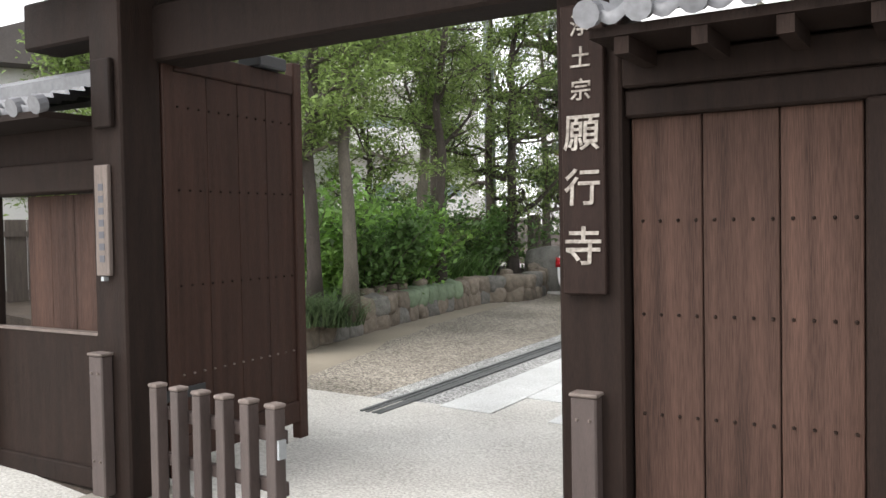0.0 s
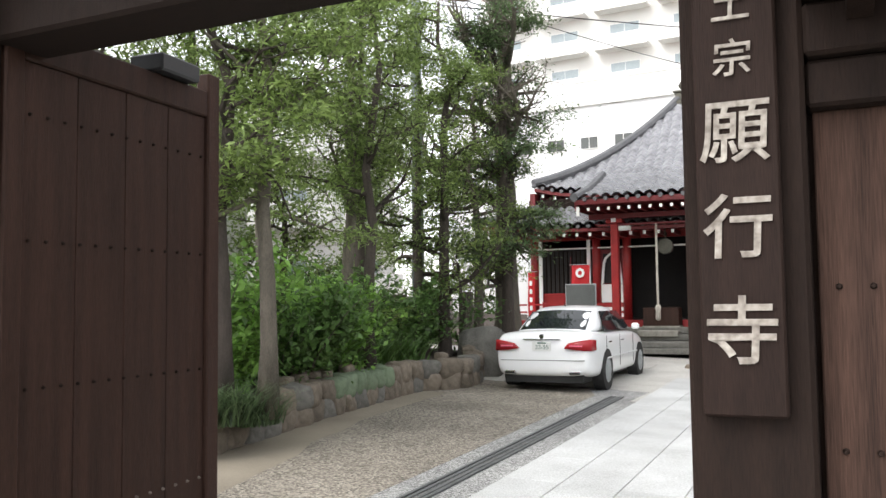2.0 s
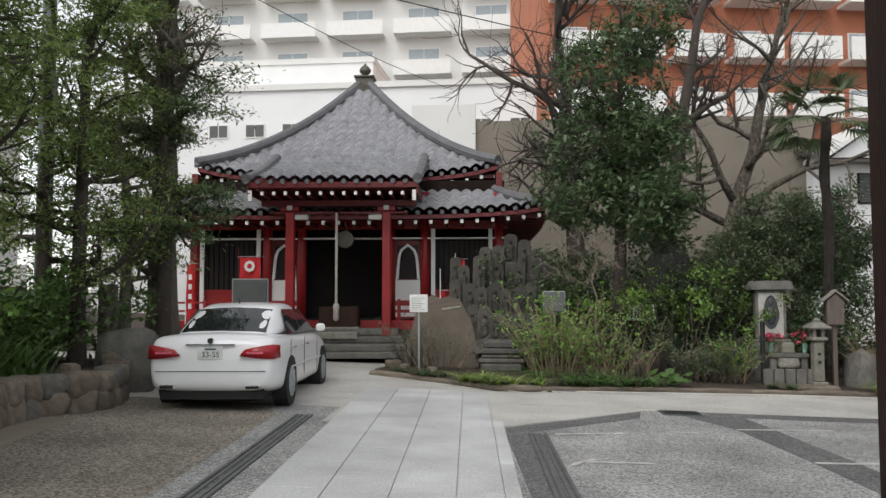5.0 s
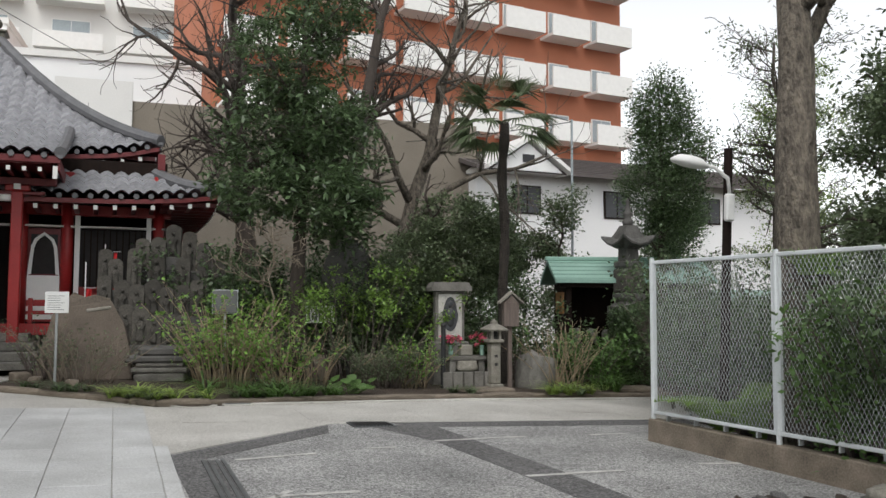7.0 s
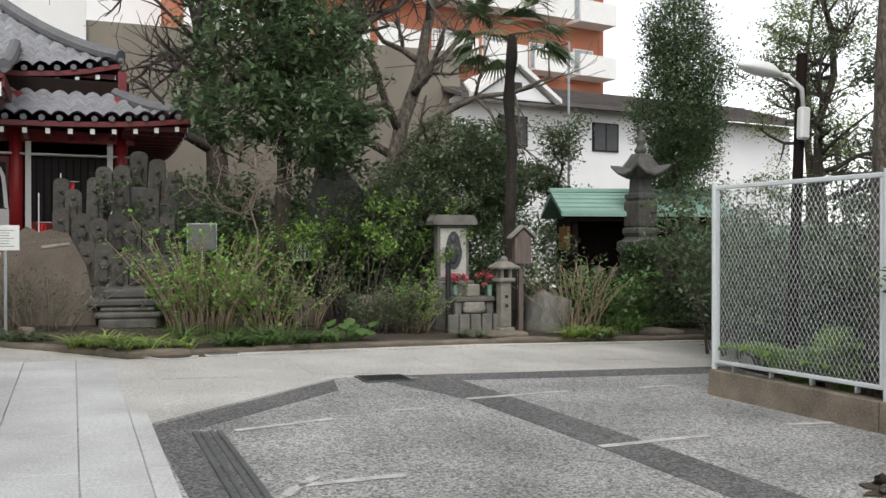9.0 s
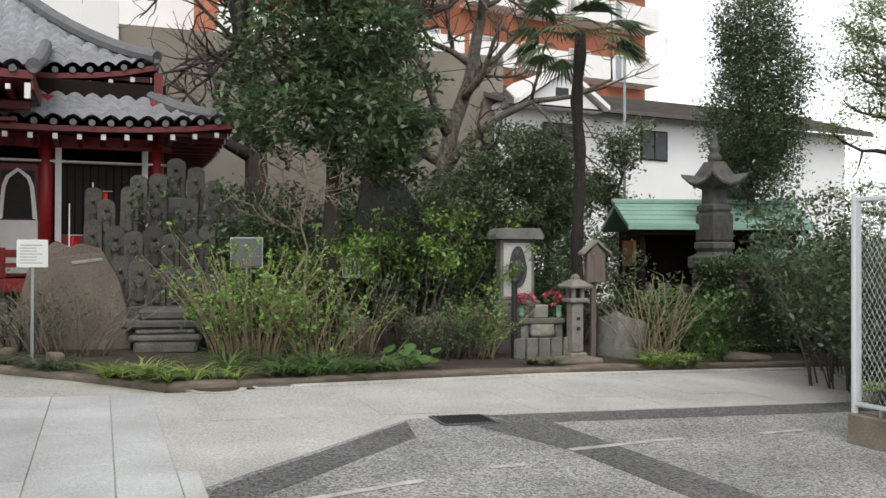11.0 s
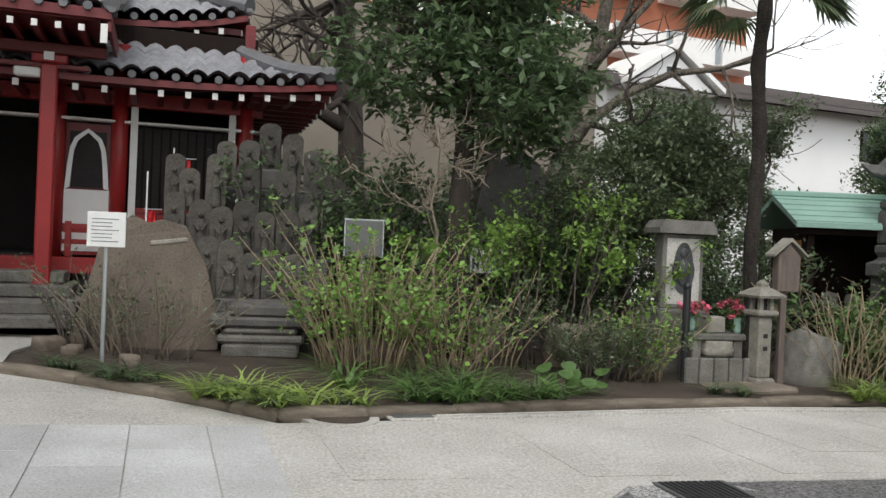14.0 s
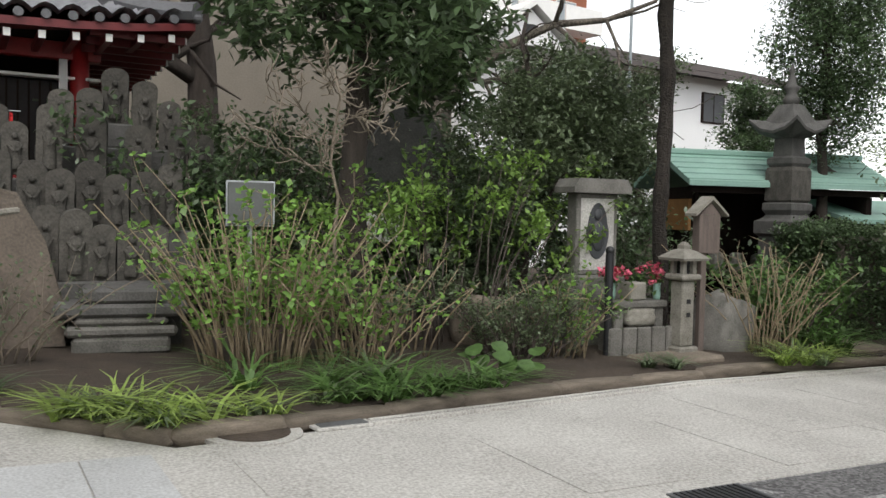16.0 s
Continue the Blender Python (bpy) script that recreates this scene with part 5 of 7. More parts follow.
def road_line(a, b, w=0.07):
    a, b = Vector(a), Vector(b)
    d = (b - a).normalized()
    s = Vector((-d.y, d.x)) * w / 2
    bm = bmesh.new()
    n = 9
    rng = np.random.default_rng(int(abs(a.x * 100)) + 1)
    lo = [a + d * (b - a).length * i / n for i in range(n + 1)]
    pts = [p - s * rng.uniform(0.75, 1.15) for p in lo] + [p + s * rng.uniform(0.75, 1.15) for p in reversed(lo)]
    prism(bm, [tuple(p) for p in pts], 0.0045, 0.0075)
    whole("parking_line", bm, PAINT_LINE, "worn white painted parking line on the asphalt", "road marking", group="parking lines", kind="structure")


for a, b in (((-0.10, 9.03), (0.70, 9.4)), ((1.27, 9.69), (1.58, 9.77)), ((0.21, 7.49), (0.90, 7.63)), ((2.1, 10.2), (3.3, 10.55)), ((2.53, 8.2), (3.6, 8.45)), ((4.2, 10.7), (4.75, 10.82)), ((4.6, 8.78), (5.1, 8.8)), ((3.02, 6.21), (4.0, 6.54)), ((0.12, 7.3), (0.34, 7.68))):
    road_line(a, b)
# broken patch with roots
root = thing("broken_patch", Matrix.Translation((4.55, 6.72, 0)), "broken asphalt lifted by roots beside the fence", "tree roots")
bm = bmesh.new()
prism(bm, [(0.95 * math.cos(a) * (0.8 + 0.2 * math.sin(3 * a) + 0.12 * math.sin(11 * a)), 0.4 * math.sin(a) * (0.8 + 0.2 * math.cos(5 * a) + 0.15 * math.sin(9 * a))) for a in [2 * math.pi * i / 44 for i in range(44)]], 0.001, 0.014)
part("soil", bm, SOIL, root)
rng = np.random.default_rng(9)
flakes = [rock_mesh(90 + i, m, 0.2, 1) for i, m in enumerate((ASPHALT_DARK, BARK, SOIL, ASPHALT))]
for k in range(34):
    a, q = rng.uniform(0, 2 * math.pi), rng.uniform(0, 1) ** 0.6
    part("asphalt_flake", flakes[int(rng.choice(4, p=(0.45, 0.25, 0.2, 0.1)))], None, root, "", False, pose(0.8 * q * math.cos(a), 0.3 * q * math.sin(a), 0.025, rng.normal(0, 9), rng.normal(0, 9), rng.normal(10, 30)) @ Matrix.Diagonal((rng.uniform(0.1, 0.34), rng.uniform(0.06, 0.14), rng.uniform(0.03, 0.07), 1)))
for k in range(6):
    x, y = rng.uniform(-0.7, 0.0), rng.normal(0, 0.14)
    pts = [(np.array([x + 0.15 * i, y + rng.normal(0, 0.025), 0.03 + 0.015 * math.sin(2 * i)]), 0.02 - 0.002 * i) for i in range(7)]
    part("root", raw("root", *tubes([pts], 7), BARK_MOTTLED, True), BARK_MOTTLED, root)
whole("field_stone", rock_mesh(17, STONE_PALE), None, "flat buff stone lying by the roots", "stone", pose(5.28, 6.8, 0.07, 0, 0, 20) @ Matrix.Diagonal((0.42, 0.32, 0.2, 1)))

# kerb stones along the garden
kerb_line = [(-3.73, 14.68), (-2.95, 14.25), (-2.2, 13.82), (-1.55, 13.35), (-1.2, 13.12), (-0.5, 13.32), (0.3, 13.55), (1.0, 13.84), (2.0, 14.12), (3.0, 14.4), (3.9, 14.62), (4.9, 14.95), (5.9, 15.12), (7.2, 15.3), (8.6, 15.5), (10.2, 15.8)]
kerb = thing("garden_kerb", Matrix.Identity(4), "uneven kerb of long brown stones round the garden", "kerb")
kerb_mesh = [rock_mesh(40 + i, STONE_BROWN, 0.05) for i in range(5)]
rng = np.random.default_rng(11)
for (ax, ay), (bx, by) in zip(kerb_line, kerb_line[1:]):
    L = math.hypot(bx - ax, by - ay)
    part("kerb_stone", kerb_mesh[rng.integers(0, 5)], None, kerb, "", False, pose((ax + bx) / 2, (ay + by) / 2, 0.03, 0, 0, math.degrees(math.atan2(by - ay, bx - ax)) + rng.normal(0, 2.5)) @ Matrix.Diagonal((L * 1.02, 0.16, 0.13 * rng.uniform(0.75, 1.15), 1)))
gut = thing("gutter", Matrix.Identity(4), "narrow concrete gutter lip before the garden kerb", "gutter")
for off in (0.0, 0.09):
    for (ax, ay), (bx, by) in (((0.1, 13.28), (3.48, 14.26)), ((3.48, 14.26), (6.9, 14.86)), ((6.9, 14.86), (11.5, 15.6))):
        L = math.hypot(bx - ax, by - ay)
        part("lip", B(0.004, L - 0.004, -0.02, 0.02, 0.0, 0.035, bevel=0.006), CONCRETE, gut, "", False, pose(ax, ay + off, 0, 0, 0, math.degrees(math.atan2(by - ay, bx - ax))))
mh = thing("manhole_cover", Matrix.Translation((-0.72, 13.22, 0.012)), "rusty round manhole cover in a concrete ring", "manhole")
part("ring", C((0, 0, -0.02), (0, 0, 0.006), 0.33, 0.33, 24), CONCRETE, mh)
part("lid", C((0, 0, 0.0061), (0, 0, 0.014), 0.25, 0.25, 24), SOIL, mh, "rusty brown lid")
gr = thing("drain_cover", pose(-0.12, 13.35, 0.008, 0, 0, 14), "square concrete-framed inspection cover", "drain cover")
part("frame", B(-0.22, 0.22, -0.14, 0.14, 0, 0.02, bevel=0.004), CONCRETE, gr)
part("lid", B(-0.18, 0.18, -0.105, 0.105, 0.02, 0.026), IRON_GRATE, gr)
gc = thing("drain_cover", pose(1.55, 11.42, 0.006, 0, 0, 8), "dark steel grating over a drain pit", "drain cover")
part("frame", B(-0.28, 0.28, -0.2, 0.2, 0, 0.012), IRON_GRATE, gc)
for i in range(11):
    part("bar", B(-0.25 + i * 0.046, -0.225 + i * 0.046, -0.18, 0.18, 0.0125, 0.02), BLACK_PAINT, gc)

# ---- white sedan, tail towards the gate: local x across, y forward ----
CAR = rotz(8.5, -4.42, 9.18) @ Matrix.Scale(0.945, 4)
car = thing("white_sedan", CAR, "white sedan parked with its tail to the gate", "car")


def loft(stations, mat_name, close=True):
    """Skins rings of (x, z) half-outlines given at places along y; mirrored."""
    bm = bmesh.new()
    rings = []
    for y, outline in stations:
        ring = [bm.verts.new((x, y, z)) for x, z in outline] + [bm.verts.new((-x, y, z)) for x, z in reversed(outline)]
        rings.append(ring)
    n = len(rings[0])
    for a, b in zip(rings, rings[1:]):
        for i in range(n):
            bm.faces.new((a[i], a[(i + 1) % n], b[(i + 1) % n], b[i]))
    bm.faces.new(rings[0]), bm.faces.new(list(reversed(rings[-1])))
    return bm


def hull(w, belt, deck, zb, tuck=0.0):
    """Half cross-section of the lower body, from the sill to the middle of the deck."""
    return [(0.02, zb), (w * 0.9, zb), (w * 0.97, zb + 0.1), (w, zb + 0.28), (w * 0.995, belt - 0.16), (w * 0.955, belt - 0.03), (w * 0.86, belt + 0.02), (w * 0.5, deck), (0.02, deck + 0.01)]


body = loft([(0.0, hull(0.74, 0.72, 0.70, 0.42)), (0.03, hull(0.80, 0.88, 0.90, 0.30)), (0.12, hull(0.855, 0.97, 1.02, 0.26)), (0.35, hull(0.885, 0.99, 1.035, 0.22)), (0.75, hull(0.9, 0.98, 1.03, 0.2)), (1.6, hull(0.9, 0.96, 0.99, 0.18)), (2.9, hull(0.9, 0.95, 0.98, 0.18)), (3.6, hull(0.9, 0.92, 0.96, 0.18)), (4.3, hull(0.87, 0.82, 0.88, 0.2)), (4.7, hull(0.78, 0.7, 0.74, 0.24)), (4.85, hull(0.6, 0.6, 0.62, 0.3))], "paint")
ob = part("body", body, CAR_WHITE, car, "", True)
sub = ob.modifiers.new("smooth", "SUBSURF")
sub.levels = sub.render_levels = 2


def cab(w0, z0, w1, z1):
    return [(0.02, z0), (w0, z0), (w0 * 0.5 + w1 * 0.5 + 0.015, (z0 + z1) / 2), (w1, z1 - 0.02), (w1 * 0.85, z1), (0.02, z1 + 0.012)]


cabin = part("cabin", loft([(0.5, cab(0.66, 0.96, 0.6, 1.0)), (0.95, cab(0.76, 0.96, 0.6, 1.2)), (1.4, cab(0.8, 0.96, 0.58, 1.39)), (1.85, cab(0.81, 0.96, 0.57, 1.455)), (2.4, cab(0.81, 0.96, 0.57, 1.455)), (2.9, cab(0.8, 0.94, 0.58, 1.37)), (3.55, cab(0.76, 0.92, 0.66, 0.98))], "cabin"), CAR_WHITE, car, "", True)
sub = cabin.modifiers.new("smooth", "SUBSURF")
sub.levels = sub.render_levels = 2


def curved_pane(rows, thick=0.012):
    """A pane from rows of points, given a little thickness."""
    bm = bmesh.new()
    g = [[bm.verts.new(p) for p in row] for row in rows]
    for a, b in zip(g, g[1:]):
        for i in range(len(a) - 1):
            bm.faces.new((a[i], a[i + 1], b[i + 1], b[i]))
    bmesh.ops.recalc_face_normals(bm, faces=bm.faces)
    bmesh.ops.solidify(bm, geom=bm.faces[:], thickness=thick)
    return bm


part("rear_window", curved_pane([[(x * w, y + 0.05 * x * x, z - 0.03 * x * x) for x in (-1, -0.5, 0, 0.5, 1)] for w, y, z in ((0.6, 0.6, 1.075), (0.57, 0.95, 1.235), (0.53, 1.33, 1.385))]), GLASS_DARK, car, "dark rear window")
for sx in (-1, 1):
    for y0, y1, y2, y3 in ((1.12, 2.18, 2.18, 1.5), (2.26, 3.25, 2.86, 2.26)):
        rows = [[(sx * 0.806, y0 + (y1 - y0) * k / 3, 1.0) for k in range(4)], [(sx * 0.73, (y0 + y3) / 2 + ((y1 + y2) / 2 - (y0 + y3) / 2) * k / 3, 1.18) for k in range(4)], [(sx * 0.635, y3 + (y2 - y3) * k / 3, 1.355) for k in range(4)]]
        part("side_window", curved_pane(rows), GLASS_DARK, car, "dark side window")
    lo = [(0.4, -0.035, 0.745), (0.58, -0.035, 0.72), (0.74, -0.012, 0.705), (0.85, 0.05, 0.7), (0.905, 0.2, 0.715)]
    hi = [(0.47, -0.03, 0.83), (0.6, -0.028, 0.86), (0.74, -0.005, 0.885), (0.84, 0.06, 0.895), (0.895, 0.22, 0.88)]
    mid = [((a[0] + b[0]) / 2, (a[1] + b[1]) / 2 - 0.012, (a[2] + b[2]) / 2) for a, b in zip(lo, hi)]
    lamp = part("tail_lamp", curved_pane([[(sx * x, y, z) for x, y, z in row] for row in (lo, mid, hi)], 0.05), TAIL_RED, car, "red wraparound tail lamp", True)
    part("reverse_lens", B(*sorted((sx * 0.5, sx * 0.72)), -0.056, -0.05, 0.775, 0.8), PINK, lamp, "pale reverse lens")
    part("exhaust_tip", B(*sorted((sx * 0.47, sx * 0.68)), -0.015, 0.06, 0.3, 0.36, bevel=0.02), CHROME, car, "chrome exhaust surround")
    # no hole is cut: a black plate carries the shade of the pipe's mouth
    part("exhaust_hole", B(*sorted((sx * 0.49, sx * 0.66)), -0.02, -0.0152, 0.312, 0.348), BLACK, car)
    bm = bmesh.new()
    box(bm, *sorted((sx * 0.9, sx * 1.05)), 3.0, 3.1, 0.98, 1.1, bevel=0.03)
    part("wing_mirror", bm, CAR_WHITE, car)
    part("sill_trim", B(*sorted((sx * 0.895, sx * 0.915)), 0.95, 3.5, 0.52, 0.55, bevel=0.005), CAR_WHITE, car)
    for y in (1.05, 2.05):
        part("door_handle", B(*sorted((sx * 0.895, sx * 0.925)), y, y + 0.2, 0.8, 0.825, bevel=0.006), CHROME, car)
    for y in (0.93, 1.98, 3.15):
        part("door_gap", B(*sorted((sx * 0.897, sx * 0.9035)), y, y + 0.008, 0.35, 0.93), BLACK, car)
    for y in (0.98, 3.78):
        arch = part("wheel_arch", C((sx * 0.70, y, 0.33), (sx * 0.907, y, 0.33), 0.365, 0.365, 28), BLACK, car)
        wheel = part("wheel", C((sx * 0.68, y, 0.325), (sx * 0.91, y, 0.325), 0.31, 0.31, 28), BLACK, car)
        part("rim", C((sx * 0.905, y, 0.325), (sx * 0.915, y, 0.325), 0.22, 0.21, 24), STEEL, wheel, "silver alloy rim")
        for k in range(8):
            a = 2 * math.pi * k / 8
            part("spoke", B(-0.012, 0.012, -0.022, 0.022, 0.04, 0.2, m=pose(sx * 0.912, y, 0.325, math.degrees(a))), STEEL, wheel)
part("number_plate", B(-0.165, 0.165, -0.012, 0.005, 0.70, 0.865, bevel=0.004), SIGN_WHITE, car, "white number plate with green figures")
PLATE_GREEN = material("dark green figures", (0.03, 0.11, 0.07), 0.5, 0.1, 4, 30, 0)
ob = part("plate_figures", text_mesh("33-55", 0.105, PLATE_GREEN, 0.002), None, car)
ob.matrix_basis = Matrix.Translation((0.01, -0.016, 0.762))
part("plate_figures", B(-0.07, 0.08, -0.016, -0.0125, 0.825, 0.845), PLATE_GREEN, car)
part("boot_strip", B(-0.33, 0.33, -0.012, 0.03, 0.885, 0.905, bevel=0.004), CHROME, car)
part("badge", C((0, -0.005, 0.945), (0, 0.06, 0.945), 0.04, 0.04, 14), CHROME, car)
part("bumper_line", B(-0.74, 0.74, -0.004, 0.05, 0.535, 0.545), SIGN_GREY, car)
part("under_tray", B(-0.7, 0.7, 0.1, 4.6, 0.16, 0.3), BLACK, car)
part("aerial", C((0, 1.5, 1.45), (0, 1.42, 1.52), 0.012, 0.006, 6), BLACK, car)

# ---- flags and notice boards before the hall ----
def banner(x, y, h, w, top, label, wide=False, ln=None):
    f = thing("banner_flag", Matrix.Translation((x, y, 0)), label, "flag")
    part("pole", C((0, 0, 0), (0, 0, h), 0.012, 0.01, 8), WHITE_PAINT if not wide else RED_DARK, f)
    part("crossbar", C((-0.03, 0, top), (w + 0.1, 0, top), 0.007, 0.007, 6), STEEL, f)
    bm = bmesh.new()
    n, m = 6, 10
    ln = ln or (top - 0.55 if not wide else 1.0)
    g = [[bm.verts.new((0.02 + w * i / n, 0.02 * math.sin(1.3 * i + 0.9 * j), top - 0.02 - ln * j / m)) for i in range(n + 1)] for j in range(m + 1)]
    for j in range(m):
        for i in range(n):
            bm.faces.new((g[j][i], g[j][i + 1], g[j + 1][i + 1], g[j + 1][i]))
    cloth = part("cloth", bm, FLAG_RED, f, "bright red cloth")
    sol = cloth.modifiers.new("thick", "SOLIDIFY")
    sol.thickness = 0.003
    if wide:
        part("crest", C((0.02 + w / 2, -0.03, top - 0.22), (0.02 + w / 2, -0.034, top - 0.22), 0.13, 0.13, 8), WHITE_PAINT, f, "white crest")
        part("crest_core", C((0.02 + w / 2, -0.035, top - 0.22), (0.02 + w / 2, -0.038, top - 0.22), 0.06, 0.06, 8), FLAG_RED, f)
    for k in range(int(ln / 0.3) if not wide else 2):
        z = top - (0.25 if not wide else 0.5) - k * 0.22
        part("lettering", B(0.02 + w * 0.3, 0.02 + w * 0.7, -0.034, -0.03, z - 0.12, z), WHITE_PAINT, f, "white writing")
    return f


banner(-7.5, 17.25, 2.45, 0.5, 2.24, "red banner with a white crest on a pole", True)
banner(-8.75, 17.2, 2.1, 0.2, 2.05, "narrow red banner with white writing on a pole")
banner(-2.95, 17.7, 2.1, 0.09, 1.62, "narrow red banner on a pale pole", ln=0.5)
banner(-2.75, 18.6, 2.5, 0.2, 2.36, "red banner with white writing behind the statues", ln=0.45)
nbd = thing("notice_board", pose(-7.0, 16.7, 0, 0, 0, 8), "grey notice board on two legs beside the hall", "notice board")
part("panel", B(-0.37, 0.37, -0.02, 0.02, 1.2, 1.72, bevel=0.005), SIGN_GREY, nbd)
part("frame", B(-0.4, 0.4, 0.021, 0.04, 1.17, 1.75), STEEL, nbd)
for x in (-0.3, 0.3):
    part("leg", C((x, 0.05, 0), (x, 0.05, 1.2), 0.018, 0.018, 8), STEEL, nbd)
sg = thing("garden_sign", pose(-2.85, 14.75, 0, 0, 0, 4), "small white notice on a grey pole beside the big stone", "sign")
part("panel", B(-0.17, 0.17, -0.012, 0.012, 1.2, 1.53, bevel=0.004), SIGN_WHITE, sg)
part("pole", C((0, 0.025, 0.02), (0, 0.025, 1.5), 0.02, 0.02, 8), STEEL, sg)
for i in range(7):
    part("text_line", B(-0.13, 0.05 + 0.06 * (i % 3 == 0), -0.0145, -0.0125, 1.25 + i * 0.035, 1.257 + i * 0.035), SIGN_GREY, sg)
sg = thing("garden_sign", pose(-0.36, 15.55, 0, 0, 0, -4), "small grey plaque on a post behind the shrubs", "sign")
part("panel", B(-0.2, 0.2, -0.02, 0.02, 1.28, 1.66, bevel=0.006), SIGN_GREY, sg)
part("frame", B(-0.215, 0.215, 0.021, 0.035, 1.265, 1.675), STEEL, sg)
part("pole", C((0, 0.05, 0.05), (0, 0.05, 1.3), 0.022, 0.022, 8), STEEL, sg)
sg = thing("garden_sign", pose(1.32, 17.3, 0, 0, 0, 10), "white paper notice board with grey lines", "sign")
part("panel", B(-0.36, 0.36, -0.015, 0.015, 1.12, 1.45, bevel=0.004), SIGN_WHITE, sg)
part("pole", C((0, 0.03, 0.05), (0, 0.03, 1.15), 0.025, 0.025, 8), WOOD_GREY, sg)
for i in range(9):
    part("text_line", B(-0.3 + i * 0.07, -0.265 + i * 0.07, -0.0175, -0.0155, 1.17, 1.4 - 0.03 * (i % 4)), SIGN_GREY, sg)

SITE = Matrix.Translation((-0.81, 0.78, 0)) @ rotz(-1.8) @ Matrix.Scale(0.99, 4)
# ---- jizo steles: arched stones with a carved figure, each one plain mesh ----
def stele_mesh(seed, w, h, d):
    bm = bmesh.new()
    k = 0.36 + 0.1 * (seed % 3) / 2
    arc = [(w / 2 * math.cos(a), h - w * k + w * k * math.sin(a)) for a in [math.pi * i / 10 for i in range(11)]]
    slab_up(bm, [(-w / 2 * 0.94, 0), (w / 2 * 0.94, 0)] + arc, -d / 2, d / 2)
    # robe, shoulders, head and folded arms of the figure in relief
    z0 = h * 0.1
    lathe(bm, [(w * 0.24, z0), (w * 0.27, z0 + 0.03), (w * 0.22, h * 0.35), (w * 0.25, h * 0.52), (w * 0.2, h * 0.6), (w * 0.08, h * 0.63)], 12, (0, -d / 2 - 0.005, 0))
    bmesh.ops.create_uvsphere(bm, u_segments=12, v_segments=8, radius=w * 0.135, matrix=Matrix.Translation((0, -d / 2 - 0.03, h * 0.71)))
    for sx in (-1, 1):
        cyl(bm, (sx * w * 0.24, -d / 2 - 0.02, h * 0.55), (sx * w * 0.05, -d / 2 - w * 0.25, h * 0.42), w * 0.08, w * 0.06, 8)
    bmesh.ops.subdivide_edges(bm, edges=[e for e in bm.edges if e.calc_length() > 0.15], cuts=2)
    for v in bm.verts:
        v.co += Vector((1, 1, 1)) * 0.008 * noise.noise(v.co * 9 + Vector((seed * 3.1, 0, 0)))
    return mesh_of("stele", bm, STONE_STELE)


steles = [stele_mesh(i, 0.26 + 0.02 * (i % 3), 0.6 + 0.05 * (i % 4), 0.13) for i in range(5)]
rows_spec = [(16.0, 0.66, [430, 463, 500, 537, 575, 612], 0.94), (16.75, 1.14, [402, 445, 481, 521, 556, 592, 630], 0.98), (17.35, 1.66, [395, 421, 463, 521, 583, 641, 668], 1.0), (17.85, 2.06, [478, 516, 588, 626], 1.0)]
rng = np.random.default_rng(21)
for y, z, pxs, k in rows_spec:
    f = (y - 6.07) / 10.93
    for i, u in enumerate(pxs):
        x = -1.2 + (u - 551) * 0.0075 * f
        sc = k * rng.uniform(0.93, 1.08)
        tagged(part("jizo_stele", steles[rng.integers(0, 5)], None, None, "", False, pose(x, y + rng.normal(0, 0.03), z, rng.normal(0, 2), rng.normal(0, 1.5), rng.normal(0, 6)) @ Matrix.Diagonal((sc, sc, sc, 1))), "weathered arched grey stone with a carved standing figure", "stone figure", "rows of carved stones")
tagged(part("jizo_stele", steles[0], None, None, "", False, pose(-1.21, 18.0, 2.34, 0, 0, -3) @ Matrix.Diagonal((1.15, 1.1, 1.1, 1))), "taller carved figure stone crowning the tiers", "stone figure", "rows of carved stones")
tier = thing("stele_terrace", Matrix.Translation((-1.3, 17.0, 0.0)), "stepped stone terrace carrying the carved stones", "terrace")
for x0, x1, y0, y1, z0, z1 in ((-0.85, 0.75, -1.2, 1.5, 0.02, 0.65), (-1.1, 0.95, -0.5, 1.5, 0.652, 1.13), (-1.2, 1.1, 0.12, 1.5, 1.132, 1.65), (-0.75, 0.9, 0.66, 1.5, 1.652, 2.05), (-0.15, 0.35, 0.8, 1.2, 2.052, 2.34)):
    part("tier", B(x0, x1, y0, y1, z0, z1, bevel=0.02), STONE_DARK, tier)
ped = thing("carved_pedestal", Matrix.Translation((-1.1, 15.55, 0.05)), "dark carved stone pedestal with a moulded top", "pedestal")
for i, (w, z0, z1) in enumerate(((0.42, 0, 0.16), (0.48, 0.162, 0.26), (0.4, 0.262, 0.34), (0.58, 0.342, 0.46), (0.36, 0.462, 0.6))):
    part("course", B(-w, w, -0.28 - w * 0.1, 0.28, z0, z1, bevel=0.03), STONE_DARK if i > 2 else STONE, ped)

# big inscribed stone with a broken top
bm = bmesh.new()
slab_up(bm, [(-0.78, 0.0), (0.82, 0.0), (0.8, 0.45), (0.66, 0.95), (0.52, 1.22), (0.42, 1.4), (0.18, 1.47), (0.02, 1.42), (-0.16, 1.5), (-0.34, 1.36), (-0.5, 1.1), (-0.62, 0.6)], -0.17, 0.17)
bmesh.ops.subdivide_edges(bm, edges=bm.edges, cuts=3, use_grid_fill=True)
for v in bm.verts:
    v.co += Vector((0.3, 1, 0.5)) * 0.045 * noise.noise(v.co * 2.6) + Vector((0, 1, 0)) * 0.015 * noise.noise(v.co * 9)
stone = thing("memorial_stone", pose(-2.42, 15.6, 0.04, -6, 0, 6), "big brown inscribed stone with a broken top edge", "memorial stone")
part("slab", bm, STONE_BIG, stone)
